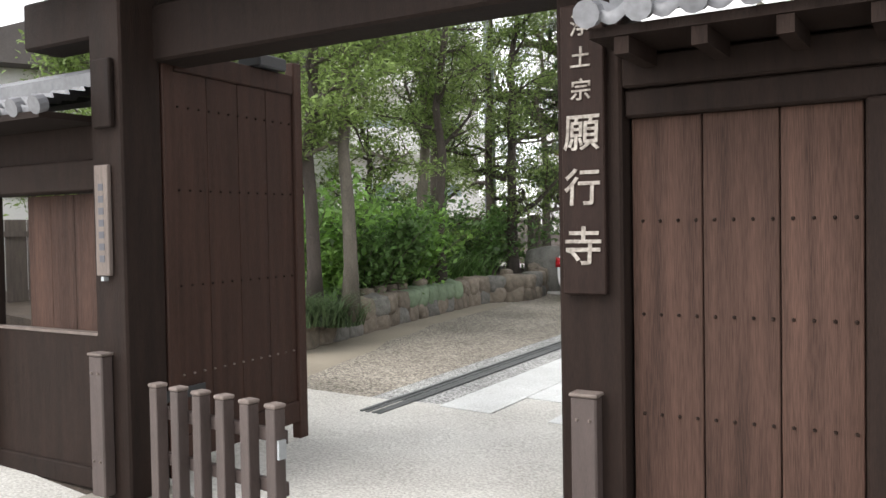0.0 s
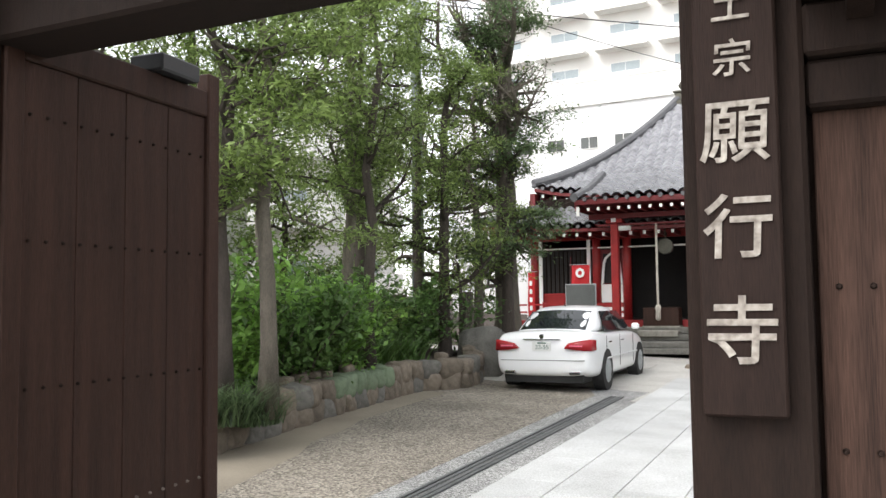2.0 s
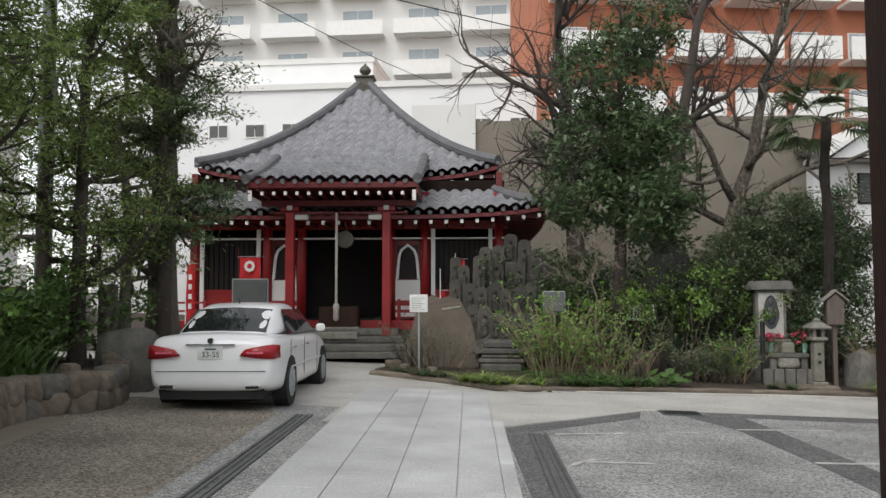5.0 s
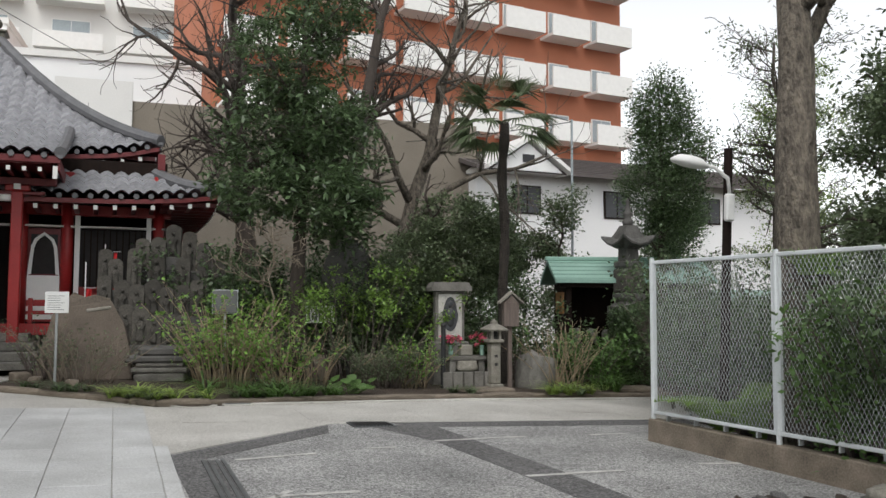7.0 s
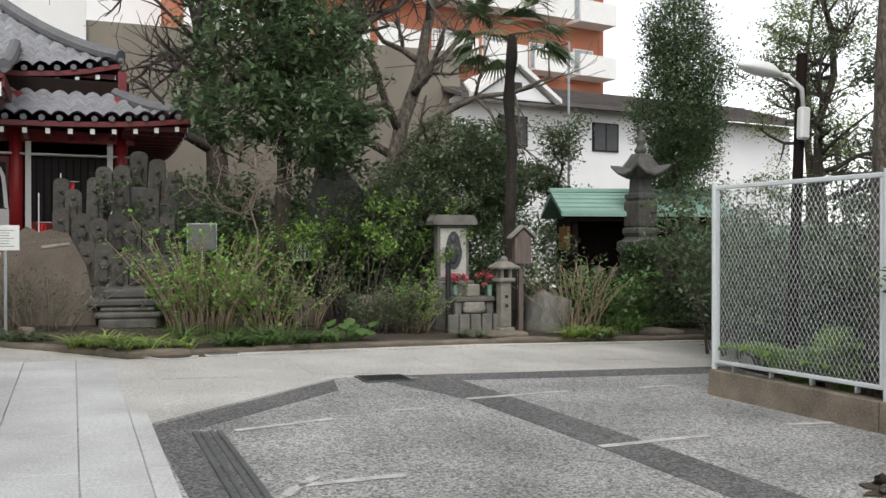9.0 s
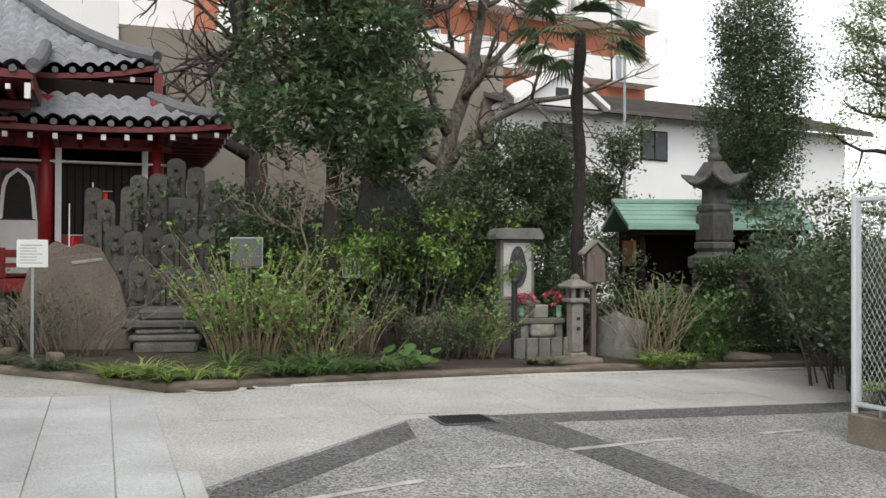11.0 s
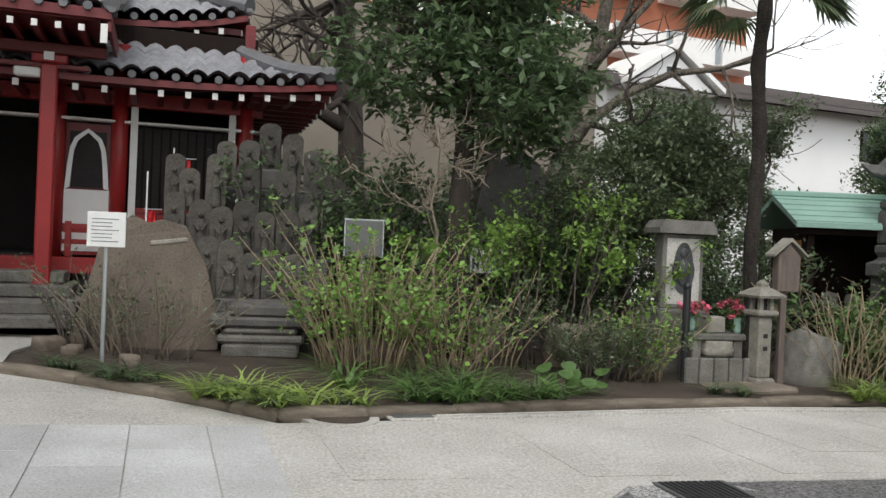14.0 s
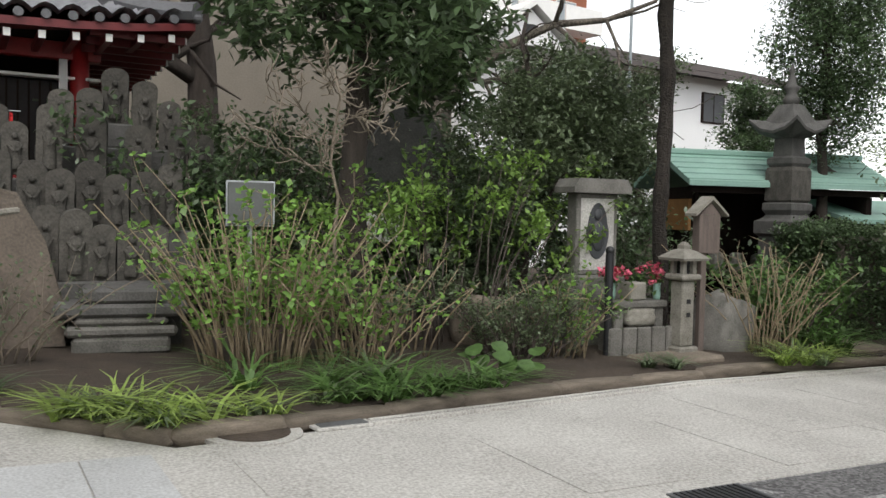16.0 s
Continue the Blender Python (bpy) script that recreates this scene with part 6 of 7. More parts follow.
part("broken_edge", B(0.2, 0.62, -0.19, -0.1, 1.13, 1.2, bevel=0.02, m=pose(0, 0, 0, 0, -8, 0)), STONE_PALE, stone, "pale fresh break")
bm = bmesh.new()
slab_up(bm, [(-0.62, 0), (0.62, 0), (0.6, 1.9), (0.5, 2.3), (0.3, 2.65), (0.05, 2.85), (-0.25, 2.75), (-0.5, 2.4), (-0.6, 1.9)], -0.16, 0.16)
bmesh.ops.subdivide_edges(bm, edges=bm.edges, cuts=2, use_grid_fill=True)
for v in bm.verts:
    v.co += Vector((0.3, 1, 0.3)) * 0.04 * noise.noise(v.co * 2.2)
whole("memorial_stone", bm, STONE_DARK, "tall dark pointed memorial stone behind the shrubs", "memorial stone", pose(2.35, 17.6, 0.05, -3, 0, -6))
for x, y, s, sd in ((-3.25, 14.95, 0.28, 1), (-2.95, 14.75, 0.2, 2), (-2.3, 14.3, 0.2, 3), (2.9, 16.0, 0.9, 4), (1.6, 16.4, 0.8, 6)):
    whole("garden_rock", rock_mesh(50 + sd, STONE_BROWN), None, "rounded brown garden rock in the soil", "rock", pose(x, y, 0.05 + s * 0.2, 0, 0, 40 * sd) @ Matrix.Diagonal((s, s * 0.8, s * 0.75, 1)))
whole("garden_rock", rock_mesh(60, STONE), None, "large pale grey rock beside the lantern", "rock", pose(5.75, 15.6, 0.3, 0, 10, 20) @ Matrix.Diagonal((0.62, 0.55, 0.78, 1)))
whole("stepping_stone", B(-0.5, 0.5, -0.25, 0.3, 0, 0.12, bevel=0.03), STONE_BROWN, "flat stone step over the kerb", "stone step", pose(4.55, 14.82, 0.0, 0, 0, 14))
whole("stepping_stone", B(-0.8, 0.8, -0.35, 0.4, 0, 0.11, bevel=0.03), STONE_BROWN, "broad flat stone step by the hedge", "stone step", pose(7.4, 15.55, 0.0, 0, 0, 8))

# ---- carved tablet, altar, lantern, notice box ----
tb = thing("carved_tablet", pose(4.12, 15.98, 0.05, 0, 0, 4) @ Matrix.Diagonal((0.8, 0.85, 1, 1)), "grey framed stone tablet with an oval carving", "tablet")
part("plinth", B(-0.45, 0.45, -0.24, 0.24, 0, 0.84, bevel=0.03), STONE, tb)
part("slab", B(-0.36, 0.36, -0.12, 0.12, 0.84, 1.8, bevel=0.015), STONE, tb)
part("panel", B(-0.29, 0.29, -0.128, -0.121, 0.9, 1.74), CONCRETE, tb, "pale carved field")
bm = bmesh.new()
slab_up(bm, [(0.17 * math.cos(a) * (1 if math.sin(a) > 0 else 1.15), 1.36 + 0.33 * math.sin(a)) for a in [2 * math.pi * i / 26 for i in range(26)]], -0.142, -0.129)
part("figure_field", bm, SLATE, tb, "dark oval carving")
bm = bmesh.new()
bmesh.ops.create_uvsphere(bm, u_segments=12, v_segments=8, radius=0.07, matrix=Matrix.Translation((0, -0.145, 1.55)) @ Matrix.Diagonal((1, 0.4, 1, 1)))
bmesh.ops.create_uvsphere(bm, u_segments=12, v_segments=8, radius=0.14, matrix=Matrix.Translation((0, -0.145, 1.3)) @ Matrix.Diagonal((0.8, 0.25, 1.3, 1)))
part("relief", bm, SLATE, tb, "", True)
bm = bmesh.new()
slab_up(bm, [(-0.5, 1.802), (0.5, 1.802), (0.5, 1.87), (0.42, 1.97), (-0.42, 1.97), (-0.5, 1.87)], -0.26, 0.26)
part("cap", bm, STONE, tb, "mossy capstone")
al = thing("stone_altar", pose(4.3, 15.35, 0.06, 0, 0, 6), "small stone altar with offerings before the tablet", "altar")
part("table", B(-0.36, 0.36, -0.18, 0.2, 0.52, 0.6, bevel=0.015), STONE, al)
for sx in (-1, 1):
    part("leg", B(*sorted((sx * 0.22, sx * 0.34)), -0.14, 0.16, 0.0, 0.52, bevel=0.015), STONE, al)
part("bowl_stone", rock_mesh(71, STONE_PALE), None, al, "pale carved basin", False, Matrix.Translation((0, -0.06, 0.42)) @ Matrix.Diagonal((0.4, 0.3, 0.2, 1)))
part("incense_box", B(-0.12, 0.12, -0.1, 0.1, 0.602, 0.8, bevel=0.015), STONE_PALE, al)
for i in range(5):
    part("front_stone", B(-0.5 + i * 0.2, -0.32 + i * 0.2, -0.26, -0.2, 0.0, 0.32, bevel=0.015), STONE, al)


def flowers(x, y, z, mat, seed):
    v = thing("flower_vase", Matrix.Translation((x, y, z)), "pink and red flowers in a small vase", "flowers", "flower vases")
    bm = bmesh.new()
    lathe(bm, [(0.035, 0), (0.045, 0.05), (0.04, 0.17), (0.05, 0.2)], 10)
    part("vase", bm, COPPER, v, "", True)
    rng = np.random.default_rng(seed)
    c = np.array([0, 0, 0.3]) + rng.normal(0, 1, (14, 3)) * np.array([0.07, 0.05, 0.05])
    part("bloom", blade_mesh("bloom", leaves(rng, c, 16, (0.02, 0.02, 0.02), 0.05, 0.9), PINK), PINK, v)
    part("leaf_spray", blade_mesh("leaf_spray", leaves(rng, c - np.array([0, 0, 0.07]), 8, (0.03, 0.03, 0.04), 0.08, 0.4), LEAF_MID), LEAF_MID, v)


flowers(4.03, 15.35, 0.66, PINK, 1)
flowers(4.62, 15.35, 0.66, PINK, 2)
bp = thing("bollard_post", Matrix.Translation((3.84, 15.1, 0.04)), "thin black metal post with a knob", "post")
part("shaft", C((0, 0, 0), (0, 0, 1.14), 0.045, 0.045, 12), BLACK_PAINT, bp)
bm = bmesh.new()
bmesh.ops.create_uvsphere(bm, u_segments=12, v_segments=8, radius=0.05, matrix=Matrix.Translation((0, 0, 1.17)))
part("knob", bm, BLACK_PAINT, bp, "", True)
ln = thing("stone_lantern", pose(4.79, 15.1, 0.06, 0, 0, 10), "small square stone lantern on a tall shaft", "stone lantern")
part("base", B(-0.14, 0.14, -0.14, 0.14, 0, 0.12, bevel=0.02), STONE_PALE, ln)
part("shaft", B(-0.095, 0.095, -0.095, 0.095, 0.12, 0.86, bevel=0.015), STONE_PALE, ln)
part("platform", B(-0.15, 0.15, -0.15, 0.15, 0.862, 0.93, bevel=0.02), STONE_PALE, ln)
for sx in (-1, 1):
    for sy in (-1, 1):
        part("light_post", B(*sorted((sx * 0.05, sx * 0.1)), *sorted((sy * 0.05, sy * 0.1)), 0.932, 1.08), STONE_PALE, ln)
# solid black block between the posts: shade of the hollow put into its colour
part("light_core", B(-0.048, 0.048, -0.048, 0.048, 0.932, 1.08), BLACK, ln, "black block for the shaded lantern opening")
bm = bmesh.new()
lathe(bm, [(0.19, 1.082), (0.2, 1.11), (0.11, 1.18), (0.05, 1.21), (0.05, 1.25), (0.015, 1.29)], square=True)
part("cap", bm, STONE_PALE, ln)
for z in (0.45, 0.6):
    part("socket", B(-0.03, 0.03, -0.1, -0.0955, z, z + 0.05), BLACK, ln)
nx = thing("notice_box", pose(5.12, 15.15, 0.05, 0, 0, 4), "grey weathered gabled notice box on a post", "notice box")
part("post", B(-0.04, 0.04, 0.02, 0.09, 0, 1.25, bevel=0.006), WOOD_GREY, nx)
part("case", B(-0.15, 0.15, -0.06, 0.06, 1.18, 1.62, bevel=0.006), WOOD_GREY, nx)
bm = bmesh.new()
slab_up(bm, [(-0.23, 1.6), (0, 1.79), (0.23, 1.6), (0.23, 1.63), (0, 1.83), (-0.23, 1.63)], -0.1, 0.1)
part("gable_roof", bm, STONE_PALE, nx)
bm = bmesh.new()
slab_up(bm, [(-0.14, 1.622), (0.14, 1.622), (0, 1.76)], -0.06, 0.06)
part("gable", bm, WOOD_GREY, nx)

# ---- copper-roofed shelter ----
shed = thing("votive_shelter", pose(9.05, 18.75, 0.05, 0, 0, -8), "small dark timber shelter with a verdigris copper roof", "shelter")
TURN = Matrix(((0, 1, 0, 0), (1, 0, 0, 0), (0, 0, 1, 0), (0, 0, 0, 1)))
bm = bmesh.new()
slab_up(bm, [(-1.0, 2.2), (0.0, 2.66), (1.0, 2.2), (1.0, 2.28), (0.0, 2.76), (-1.0, 2.28)], -1.95, 1.75, TURN)
part("roof", bm, COPPER, shed, "pale green copper sheets")
part("ridge", B(-2.0, 1.8, -0.06, 0.06, 2.74, 2.84, bevel=0.02), COPPER, shed)
for i in range(5):
    y, z = -0.98 + i * 0.2, 2.293 + i * 0.096
    part("seam", B(-1.95, 1.75, y, y + 0.025, z, z + 0.02), COPPER, shed)
part("eave_beam", B(-1.85, 1.65, -0.86, -0.76, 2.1, 2.2), WOOD_DARK, shed)
for x in (-1.6, -0.1, 1.4):
    part("post", B(x - 0.06, x + 0.06, -0.75, -0.63, 0, 2.1, bevel=0.008), WOOD_DARK, shed)
part("back_wall", B(-1.66, 1.46, 0.6, 0.66, 0, 2.2), WOOD_DARK, shed)
for x in (-1.66, 1.4):
    part("side_wall", B(x, x + 0.06, -0.6, 0.6, 0, 2.2), WOOD_DARK, shed)
part("gable_slats", B(-1.72, -1.665, -0.55, 0.2, 1.5, 2.0), AMBER_WOOD, shed, "amber slatted gable panel")
part("shelf", B(-1.5, 1.35, -0.3, 0.55, 0.75, 0.82), WOOD_DARK, shed)
for i in range(6):
    whole("votive_stone", rock_mesh(80 + i, STONE), None, "small weathered stone on the shelter shelf", "stone", pose(7.75 + i * 0.38, 18.9 - i * 0.06, 1.0, 0, 0, 20 * i) @ Matrix.Diagonal((0.24, 0.2, 0.3, 1)), group="stones on the shelf")
sh2 = thing("lean_to", pose(11.4, 18.2, 0.05, 0, 0, -8), "lower green-roofed lean-to beside the shelter", "shelter")
bm = bmesh.new()
slab_up(bm, [(-0.9, 1.75), (0.7, 2.1), (0.7, 2.17), (-0.9, 1.82)], -1.6, 2.5, TURN)
part("roof", bm, COPPER, sh2)
part("wall", B(-1.5, 2.4, 0.5, 0.6, 0, 2.0), WOOD_DARK, sh2)

# ---- stone stupa ----
pag = thing("stone_stupa", pose(8.6, 17.75, 0.05, 0, 0, 12) @ Matrix.Diagonal((0.52, 0.52, 0.95, 1)), "dark stone stupa with an upswept roof", "stone stupa")
for nm, mat, prof, sq in (("base", STONE_DARK, [(0.62, 0), (0.62, 0.5), (0.55, 0.52), (0.55, 1.5), (0.66, 1.55), (0.66, 1.75), (0.5, 1.8), (0.42, 1.86), (0.5, 1.94), (0.5, 2.04), (0.46, 2.06)], True),
                     ("drum", STONE_STELE, [(0.4, 2.06), (0.46, 2.1), (0.46, 2.58), (0.42, 2.64)], True),
                     ("neck", STONE_DARK, [(0.38, 2.64), (0.44, 2.7), (0.44, 2.78), (0.32, 2.82), (0.3, 3.1), (0.34, 3.14)], True),
                     ("spire", STONE_DARK, [(0.2, 3.66), (0.26, 3.74), (0.18, 3.8), (0.15, 3.86), (0.22, 3.92), (0.22, 3.96), (0.13, 4.0), (0.12, 4.1), (0.06, 4.16), (0.1, 4.22), (0.02, 4.32)], False)):
    bm = bmesh.new()
    lathe(bm, prof, square=sq, seg=14 if nm == "spire" else 12)
    part(nm, bm, mat, pag, "", nm == "spire")
bm = bmesh.new()                                   # roof with swept corners
rings = []
for r, z, lift in ((0.36, 3.12, 0), (0.82, 3.17, 0.2), (0.84, 3.21, 0.22), (0.5, 3.34, 0.06), (0.38, 3.52, 0), (0.26, 3.66, 0)):
    ring = []
    for i in range(16):
        s, q = divmod(i, 4)
        u = -1 + q / 2
        x, y = [(u, -1), (1, u), (-u, 1), (-1, -u)][s]
        ring.append(bm.verts.new((x * r, y * r, z + lift * (min(abs(x), abs(y)) ** 2))))
    rings.append(ring)
for a, b in zip(rings, rings[1:]):
    for i in range(16):
        bm.faces.new((a[i], a[(i + 1) % 16], b[(i + 1) % 16], b[i]))
bm.faces.new(list(reversed(rings[0]))), bm.faces.new(rings[-1])
part("roof", bm, STONE_DARK, pag)


def hedge(m, L, W, H, seed, label):
    h = thing("hedge", m, label, "hedge")
    rng = np.random.default_rng(seed)
    part("core", B(0.1, L - 0.1, -W / 2 + 0.1, W / 2 - 0.1, 0, H - 0.1, bevel=0.1), TWIG_DARK, h)
    n = 2600
    c = np.stack([rng.uniform(0, L, n), rng.uniform(-W / 2, W / 2, n), rng.uniform(0.05, H, n)], 1)
    f = rng.integers(0, 4, n)
    c[f == 0, 1] = -W / 2
    c[f == 1, 2] = H
    c[f == 2, 0] = 0
    c[f == 3, 1] = -W / 2
    c += np.array([0, 0, 0.06]) * np.sin(c[:, :1] * 3.1)
    part("foliage", blade_mesh("foliage", leaves(rng, c, 12, (0.05, 0.04, 0.05), 0.07, 0.5), LEAF_DARK), LEAF_DARK, h)


hedge(pose(8.0, 16.75, 0.05, 0, 0, 6), 5.0, 1.0, 1.55, 4, "dense clipped dark green hedge beside the stupa")

# ---- garden planting ----
shrub("hydrangea_bush", 101, (0.0, 14.6, 0.06), 1.0, 0.8, 1.5, "hydrangea bush with tan canes and fresh green buds", LEAF_SHOOT, 80, 4, 0.07, None, TWIG, 0.035, lean=0.75, side=0.15, aspect=0.72)
shrub("hydrangea_bush", 102, (0.95, 14.7, 0.06), 0.9, 0.8, 1.15, "hydrangea bush with tan canes and fresh green buds", LEAF_SHOOT, 34, 4, 0.075, None, TWIG, 0.045, lean=0.8, side=0.17, aspect=0.72)
shrub("azalea_bush", 103, (2.3, 15.9, 0.06), 2.3, 1.1, 2.1, "spreading bush with yellow-green leaves", LEAF_BRIGHT, 30, 9, 0.085, 330, TWIG_DARK, 0.08, low=0.62)
shrub("azalea_bush", 104, (1.4, 15.2, 0.06), 1.6, 0.9, 1.2, "low thicket of olive leaves and bare canes", LEAF_DULL, 24, 6, 0.08, 120, TWIG, 0.07, low=0.5)
shrub("azalea_bush", 105, (2.75, 15.1, 0.06), 0.9, 0.7, 0.75, "low rounded dull green bush", LEAF_DULL, 50, 14, 0.045, 420, TWIG_DARK, 0.05)
shrub("hydrangea_bush", 106, (3.3, 15.1, 0.06), 0.6, 0.5, 0.9, "small bush of green shoots by the black post", LEAF_SHOOT, 26, 4, 0.07, None, TWIG, 0.04, lean=0.7, side=0.14, aspect=0.7)
shrub("bare_bush", 107, (6.2, 15.35, 0.06), 1.0, 0.7, 1.3, "tangle of pale bare canes over the rock", LEAF_DULL, 44, 1, 0.06, None, TWIG, 0.04, lean=0.9, side=0.2)
shrub("bare_bush", 108, (-2.25, 14.85, 0.06), 1.1, 0.5, 0.95, "sparse twiggy bush before the big stone", LEAF_DULL, 30, 4, 0.05, None, TWIG_GREY, 0.05, lean=0.8, side=0.16)
shrub("bare_bush", 109, (-2.9, 15.3, 0.06), 0.7, 0.5, 0.9, "sparse twiggy bush beside the hall steps", LEAF_DULL, 26, 2, 0.05, None, TWIG_DARK, 0.05)
shrub("evergreen_bush", 110, (-0.3, 17.4, 0.06), 1.5, 1.2, 2.4, "dark evergreen bush behind the plaque", LEAF_DARK, 40, 12, 0.11, 560, TWIG_DARK, 0.12)
shrub("evergreen_bush", 111, (1.9, 17.5, 0.06), 1.6, 1.0, 1.8, "dark evergreen bush behind the notice", LEAF_DARK, 40, 12, 0.11, 500, TWIG_DARK, 0.12)
shrub("evergreen_bush", 112, (3.1, 17.4, 0.06), 1.2, 1.0, 2.2, "dark evergreen bush beside the tablet", LEAF_DARK, 40, 12, 0.1, 460, TWIG_DARK, 0.12)
shrub("evergreen_bush", 113, (5.6, 17.6, 0.06), 1.6, 1.2, 1.6, "dark evergreen bush behind the lantern", LEAF_DARK, 40, 12, 0.1, 460, TWIG_DARK, 0.12)
shrub("evergreen_bush", 114, (6.9, 15.9, 0.06), 1.0, 0.8, 0.95, "leafy green bush beside the rock", LEAF_MID, 40, 12, 0.1, 300, TWIG_DARK, 0.1)
shrub("evergreen_bush", 115, (1.0, 19.4, 0.06), 3.0, 1.5, 2.6, "dark evergreen thicket closing the garden", LEAF_DARK, 60, 14, 0.12, 900, TWIG_DARK, 0.15)
shrub("evergreen_bush", 116, (4.8, 20.3, 0.06), 3.0, 1.5, 2.4, "dark evergreen thicket behind the tablet", LEAF_DARK, 60, 14, 0.12, 900, TWIG_DARK, 0.15)
SITE = Matrix.Identity(4)
clump_rng = np.random.default_rng(77)
clump_spots = {}
for i, (x, y, r, ry, n, mat, h) in enumerate(((-1.3, 13.3, 0.42, 0.18, 9, LEAF_LIME, 0.3), (-1.75, 13.6, 0.35, 0.16, 6, LEAF_LIME, 0.28), (-0.75, 13.5, 0.42, 0.14, 4, LEAF_LIME, 0.26), (-0.1, 13.75, 0.5, 0.18, 6, LEAF_MID, 0.26), (0.6, 13.95, 0.5, 0.2, 6, LEAF_MID, 0.26), (1.2, 14.1, 0.4, 0.15, 5, LEAF_MID, 0.3), (-2.4, 14.15, 0.4, 0.15, 5, LEAF_DARK, 0.25), (0.1, 14.3, 0.8, 0.2, 9, LEAF_MID, 0.4), (5.6, 15.08, 0.5, 0.18, 8, LEAF_LIME, 0.34), (5.1, 14.98, 0.3, 0.15, 4, LEAF_LIME, 0.3), (6.6, 15.7, 0.4, 0.25, 5, LEAF_MID, 0.7), (3.6, 14.8, 0.3, 0.12, 3, LEAF_DULL, 0.25), (-3.1, 14.6, 0.3, 0.12, 3, LEAF_DARK, 0.2))):
    for k in range(n):
        a, q = clump_rng.uniform(0, 2 * math.pi), clump_rng.uniform(0, 1) ** 0.5
        dull = LEAF_DULL if clump_rng.uniform() < 0.15 else mat
        clump_spots.setdefault(dull.name, []).append((x + r * q * math.cos(a), y + ry * q * math.sin(a), h * clump_rng.uniform(1.0, 1.6), int(clump_rng.uniform(14, 26))))
for k, (mat_name, spots) in enumerate(clump_spots.items()):
    tuft("lilyturf", 1200 + k, (0, 0, 0.06), 0.05, 0.3, "clumps of arching grassy lilyturf leaves along the kerb", bpy.data.materials[mat_name], 1, 0.017, 1.4, kind="stuff", spots=spots)
rng = np.random.default_rng(33)
ho = thing("hosta_plant", Matrix.Translation((1.65, 14.5, 0.06)), "low plant with broad round bright green leaves", "plant")
for i in range(18):
    a, q = rng.uniform(0, 2 * math.pi), rng.uniform(0.05, 0.4)
    bm = bmesh.new()
    ring = [bm.verts.new((0.085 * math.cos(w), 0.085 * math.sin(w) * 0.9, 0.012 * math.cos(2 * w))) for w in [2 * math.pi * k / 10 for k in range(10)]]
    c = bm.verts.new((0, 0, -0.02))
    for k in range(10):
        bm.faces.new((c, ring[k], ring[(k + 1) % 10]))
    z = rng.uniform(0.1, 0.28)
    lf = part("leaf", bm, LEAF_MID, ho, "", True, pose(q * math.cos(a), q * 0.6 * math.sin(a), z, rng.normal(25, 15), rng.normal(0, 15), rng.uniform(-40, 40)))
    part("stalk", C((q * math.cos(a) * 0.3, q * 0.2 * math.sin(a), 0), (q * math.cos(a), q * 0.6 * math.sin(a), z - 0.02), 0.006, 0.005, 5), LEAF_MID, ho)

# ---- chain-link fence on its plinth ----
F0, F1 = Vector((4.86, 10.31, 0)), Vector((5.66, 6.66, 0))
FANG = math.degrees(math.atan2(F1.y - F0.y, F1.x - F0.x))
FEN = Matrix.Translation(F0) @ rotz(FANG)
pl = thing("fence_plinth", FEN, "low brown-grey concrete plinth under the fence", "plinth")
for i in range(6):
    part("block", B(i * 1.96 + 0.003, (i + 1) * 1.96 - 0.003, -0.08, 0.1, -0.03, 0.27, bevel=0.012), STONE_BROWN, pl)
cl = thing("chain_link_fence", FEN, "white framed chain-link fence on a concrete plinth", "fence")
PW, H0, H1 = 1.93, 0.33, 2.2
for i in range(6):
    x0 = 0.04 + i * 1.96
    fr = part("panel_frame", B(x0, x0 + PW, -0.02, 0.02, H1 - 0.045, H1, bevel=0.008), MESH_WHITE, cl)
    part("bottom_bar", B(x0, x0 + PW, -0.02, 0.02, H0, H0 + 0.04, bevel=0.008), MESH_WHITE, fr)
    for x in (x0, x0 + PW - 0.04):
        part("side_bar", B(x, x + 0.04, -0.018, 0.018, H0 + 0.041, H1 - 0.046), MESH_WHITE, fr)
    lines = []
    w, h, p = PW - 0.08, H1 - H0 - 0.085, 0.05
    for sgn in (-1, 1):
        u = -h * 0.55
        while u < w + h * 0.55:
            # slanted wire: x = u + 0.55 * sgn * t
            a, b = (u, 0.0), (u + 0.55 * h * sgn, h)
            t0, t1 = 0.0, 1.0
            dx = b[0] - a[0]
            for lim, sg_ in ((0.0, 1), (w, -1)):
                ta = (lim - a[0]) / dx
                if sg_ * dx > 0:
                    t0 = max(t0, ta)
                else:
                    t1 = min(t1, ta)
            if t1 - t0 > 0.02:
                q = [(x0 + 0.04 + a[0] + dx * t, 0.003 * sgn, H0 + 0.04 + h * t) for t in (t0, t1)]
                lines.append([(q[0], 0.002), (q[1], 0.002)])
            u += p
    part("wire_mesh", raw("wire_mesh", *tubes(lines, 4), MESH_WHITE), MESH_WHITE, fr, "diamond wire netting")
    part("fence_post", C((x0 - 0.015, 0, 0.2), (x0 - 0.015, 0, H1 + 0.03), 0.03, 0.03, 10), MESH_WHITE, cl)
    for k in range(4):
        part("clip", B(x0 + 0.25 + k * 0.47, x0 + 0.27 + k * 0.47, -0.03, 0.03, H0 - 0.06, H0 + 0.0), STEEL, fr)

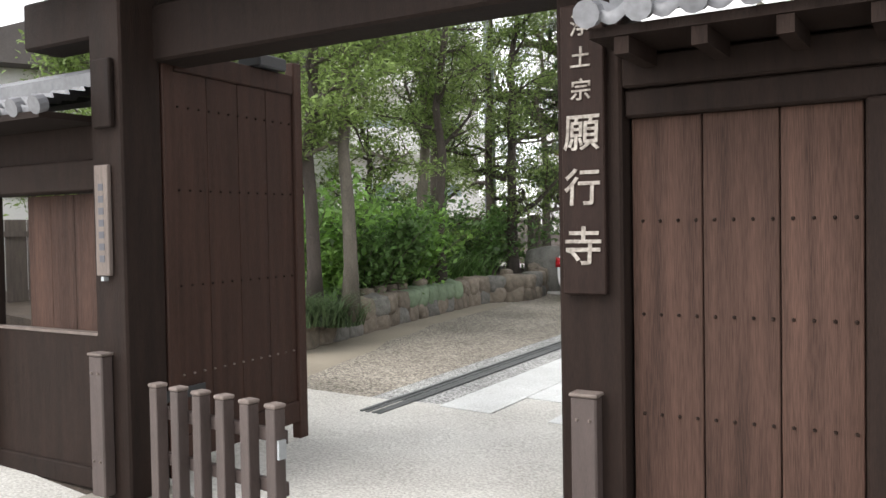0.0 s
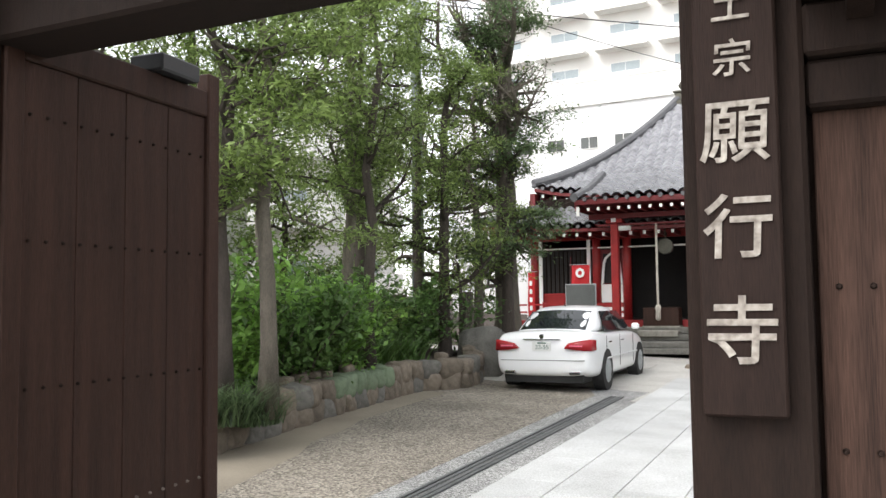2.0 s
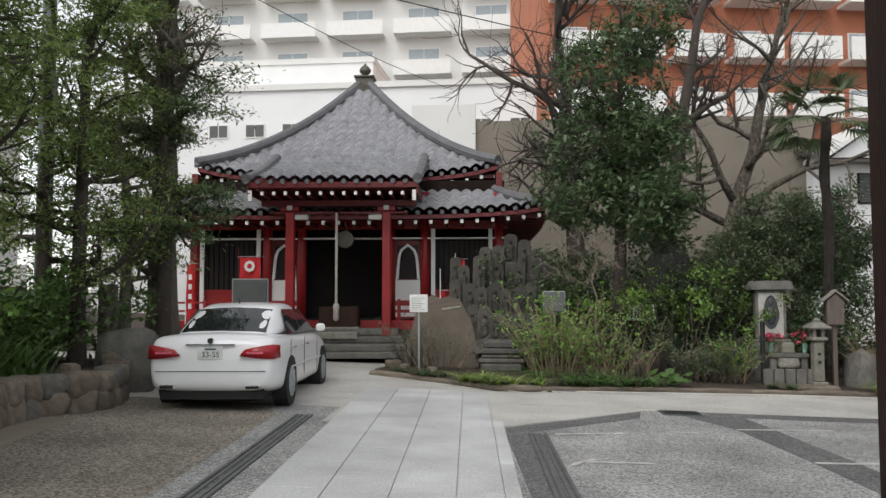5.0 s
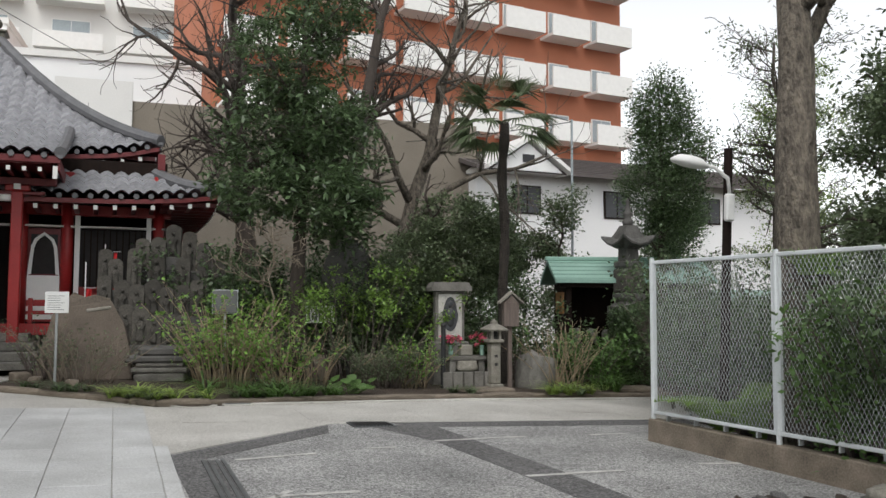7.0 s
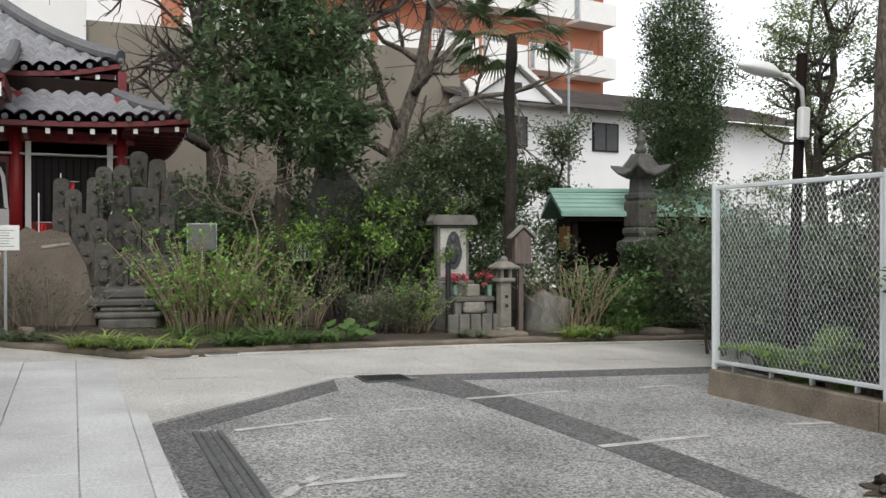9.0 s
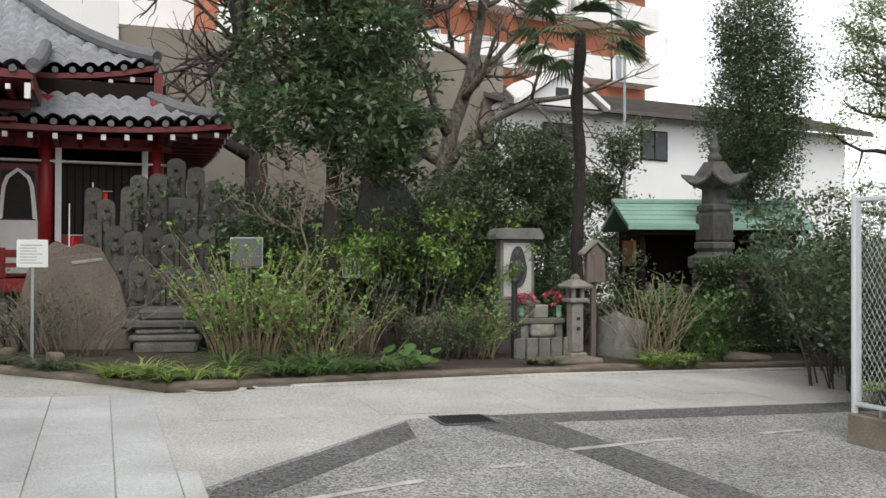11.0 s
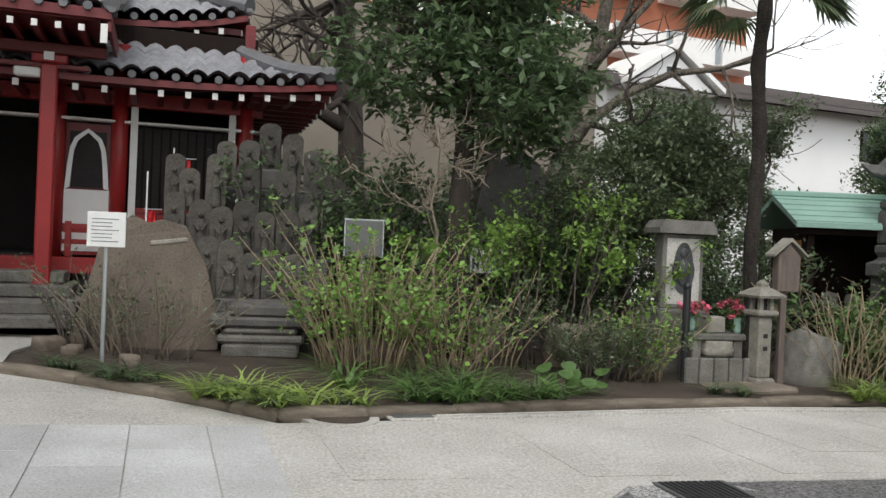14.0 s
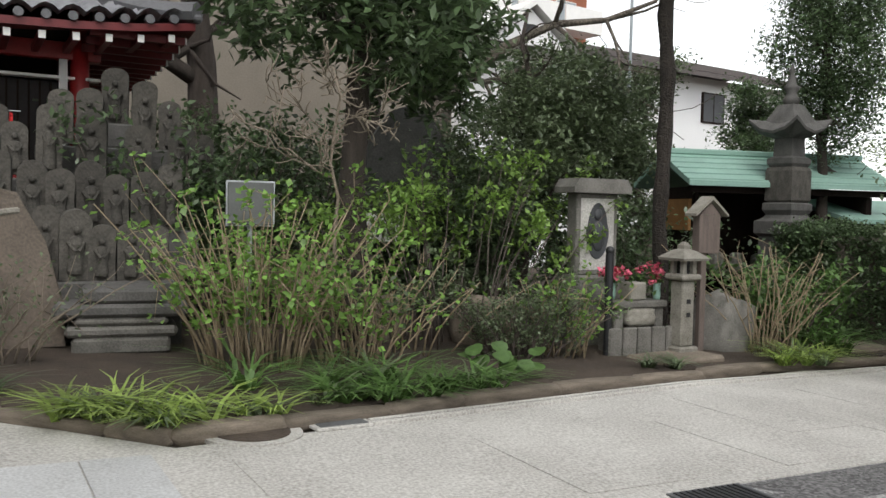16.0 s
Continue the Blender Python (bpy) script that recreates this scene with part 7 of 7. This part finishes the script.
# behind the fence
for i, (x, y, h) in enumerate(((5.5, 9.75, 0.95), (5.7, 9.25, 0.8), (6.0, 10.1, 0.9))):
    cy = thing("cycad", Matrix.Translation((x, y, 0)), "spiky green rosette behind the fence", "plant")
    part("trunk", C((0, 0, 0), (0, 0, 0.16), 0.09, 0.07, 8), BARK, cy)
    for k in range(13):
        a, lift, vs, fs = k * 2.4, 0.5 + 0.5 * ((k * 0.37) % 1), [], []
        along, side = np.array([math.cos(a), math.sin(a), 0]), np.array([-math.sin(a), math.cos(a), 0])
        spine = [along * h * 0.85 * m / 18 + np.array([0, 0, 0.14 + h * (1.5 * lift * m / 18 - 0.9 * lift * (m / 18) ** 2)]) for m in range(19)]
        vs += spine
        for m in range(1, 18):
            ln = 0.17 * math.sin(math.pi * (0.15 + 0.8 * m / 18))
            for sg in (-1, 1):
                vs.append(spine[m] + side * sg * ln + along * ln * 0.6 + np.array([0, 0, 0.03]))
                fs.append((m, m + 1, len(vs) - 1))
        part("frond", raw("frond", vs, fs, LEAF_BRIGHT), LEAF_BRIGHT, cy)
for i, (x, y, r, h, mat) in enumerate(((6.6, 7.6, 0.8, 2.0, LEAF_DARK), (6.7, 6.6, 0.8, 2.2, LEAF_DARK), (6.9, 5.4, 0.9, 2.2, LEAF_DARK), (7.3, 8.6, 0.8, 1.5, LEAF_DARK), (7.2, 4.2, 0.9, 2.3, LEAF_DARK), (8.6, 12.2, 0.9, 1.5, LEAF_DARK), (9.6, 10.8, 1.0, 2.0, LEAF_DARK), (11.0, 13.0, 1.1, 2.2, LEAF_DARK), (10.6, 9.0, 1.1, 2.4, LEAF_DULL), (7.6, 13.4, 0.9, 2.3, LEAF_DARK), (8.9, 14.6, 1.0, 2.6, LEAF_DULL), (7.0, 11.6, 0.7, 1.7, LEAF_DARK), (5.95, 7.85, 0.4, 1.75, LEAF_MID))):
    shrub("ivy_bush", 150 + i, (x, y, 0.0), r * 2, r * 1.6, h, "tall leafy bush crowding the fence", mat, 60, 10, 0.09, 900, TWIG_DARK, 0.11)
tuft("fern_tuft", 160, (5.75, 8.3, 2.02), 0.2, 0.4, "bright fern tuft spilling over the fence top", LEAF_BRIGHT, 200, 0.016, 1.0)
tuft("dry_fern", 161, (5.85, 7.2, 1.45), 0.16, 0.5, "dry brown fern tuft hanging behind the fence", TWIG, 160, 0.012, 1.2)
whole("support_stump", C((0, 0, 0), (0, 0, 2.05), 0.12, 0.1, 10), BARK, "short dark stump under the fern", "stump", Matrix.Translation((5.82, 8.32, 0)))
lp = thing("yard_lamp", pose(5.85, 10.35, -0.2, 0, 0, 0), "old yard lamp with a white shade on an arm", "lamp")
part("pole", C((0, 0, 0), (0, 0, 3.9), 0.06, 0.055, 12), WOOD_DARK, lp)
part("arm", raw("arm", *tubes([[((0, -0.05, 3.3), 0.025), ((-0.05, -0.08, 3.5), 0.025), ((-0.25, -0.1, 3.62), 0.025), ((-0.45, -0.1, 3.65), 0.025)]], 8), SIGN_WHITE, True), SIGN_WHITE, lp)
bm = bmesh.new()
lathe(bm, [(0.02, 0.12), (0.1, 0.1), (0.16, 0.03), (0.15, 0.0), (0.1, -0.02), (0.02, -0.03)], 14)
part("shade", bm, SIGN_WHITE, lp, "white enamel shade", True, pose(-0.6, -0.1, 3.63, 0, 8, 0) @ Matrix.Diagonal((1.7, 0.8, 1, 1)))
part("ballast_box", B(-0.1, 0.02, -0.16, -0.065, 2.95, 3.3, bevel=0.02), SIGN_WHITE, lp)
for i, (x, y, w, h) in enumerate(((9.5, 11.5, 2.2, 1.0), (8.2, 12.6, 1.4, 0.6))):
    whole("stone_bench_block", B(-w / 2, w / 2, -0.25, 0.25, 0, h, bevel=0.03), STONE, "grey stone block beyond the fence", "stone block", pose(x, y, 0.05, 0, 0, -20))
whole("garden_wall_far", B(-12, 12, 0, 0.25, 0, 1.9), WALL_TAUPE, "taupe far garden wall behind the trees", "wall", pose(20, 19, 0, 0, 0, -50), kind="structure")

# ---- everything is set down on the sloping ground ----
SLOPE = Matrix.Translation((0, 9, 0.03)) @ Vector((0, 0, 1)).rotation_difference(Vector((-FALL_X, -FALL_Y, 1))).to_matrix().to_4x4() @ Matrix.Translation((0, -9, 0))
LAID = ("road", "yard", "driveway", "pavement", "garden_bed", "planted_bank", "retaining_wall", "path", "drain_channel", "asphalt_patch", "sandy_edge", "parking_line", "broken_patch", "garden_kerb", "gutter", "manhole_cover", "drain_cover", "lilyturf", "fence_plinth")
bpy.context.view_layer.update()
for ob in list(scene.objects):
    if ob.parent or ob.type not in ("MESH", "EMPTY") or ob.name == "ground":
        continue
    if ob.name.startswith(LAID):
        ob.matrix_world = SLOPE @ ob.matrix_world
    else:
        p = ob.matrix_world.translation
        ob.matrix_world = Matrix.Translation((0, 0, lie(p.x, p.y))) @ ob.matrix_world
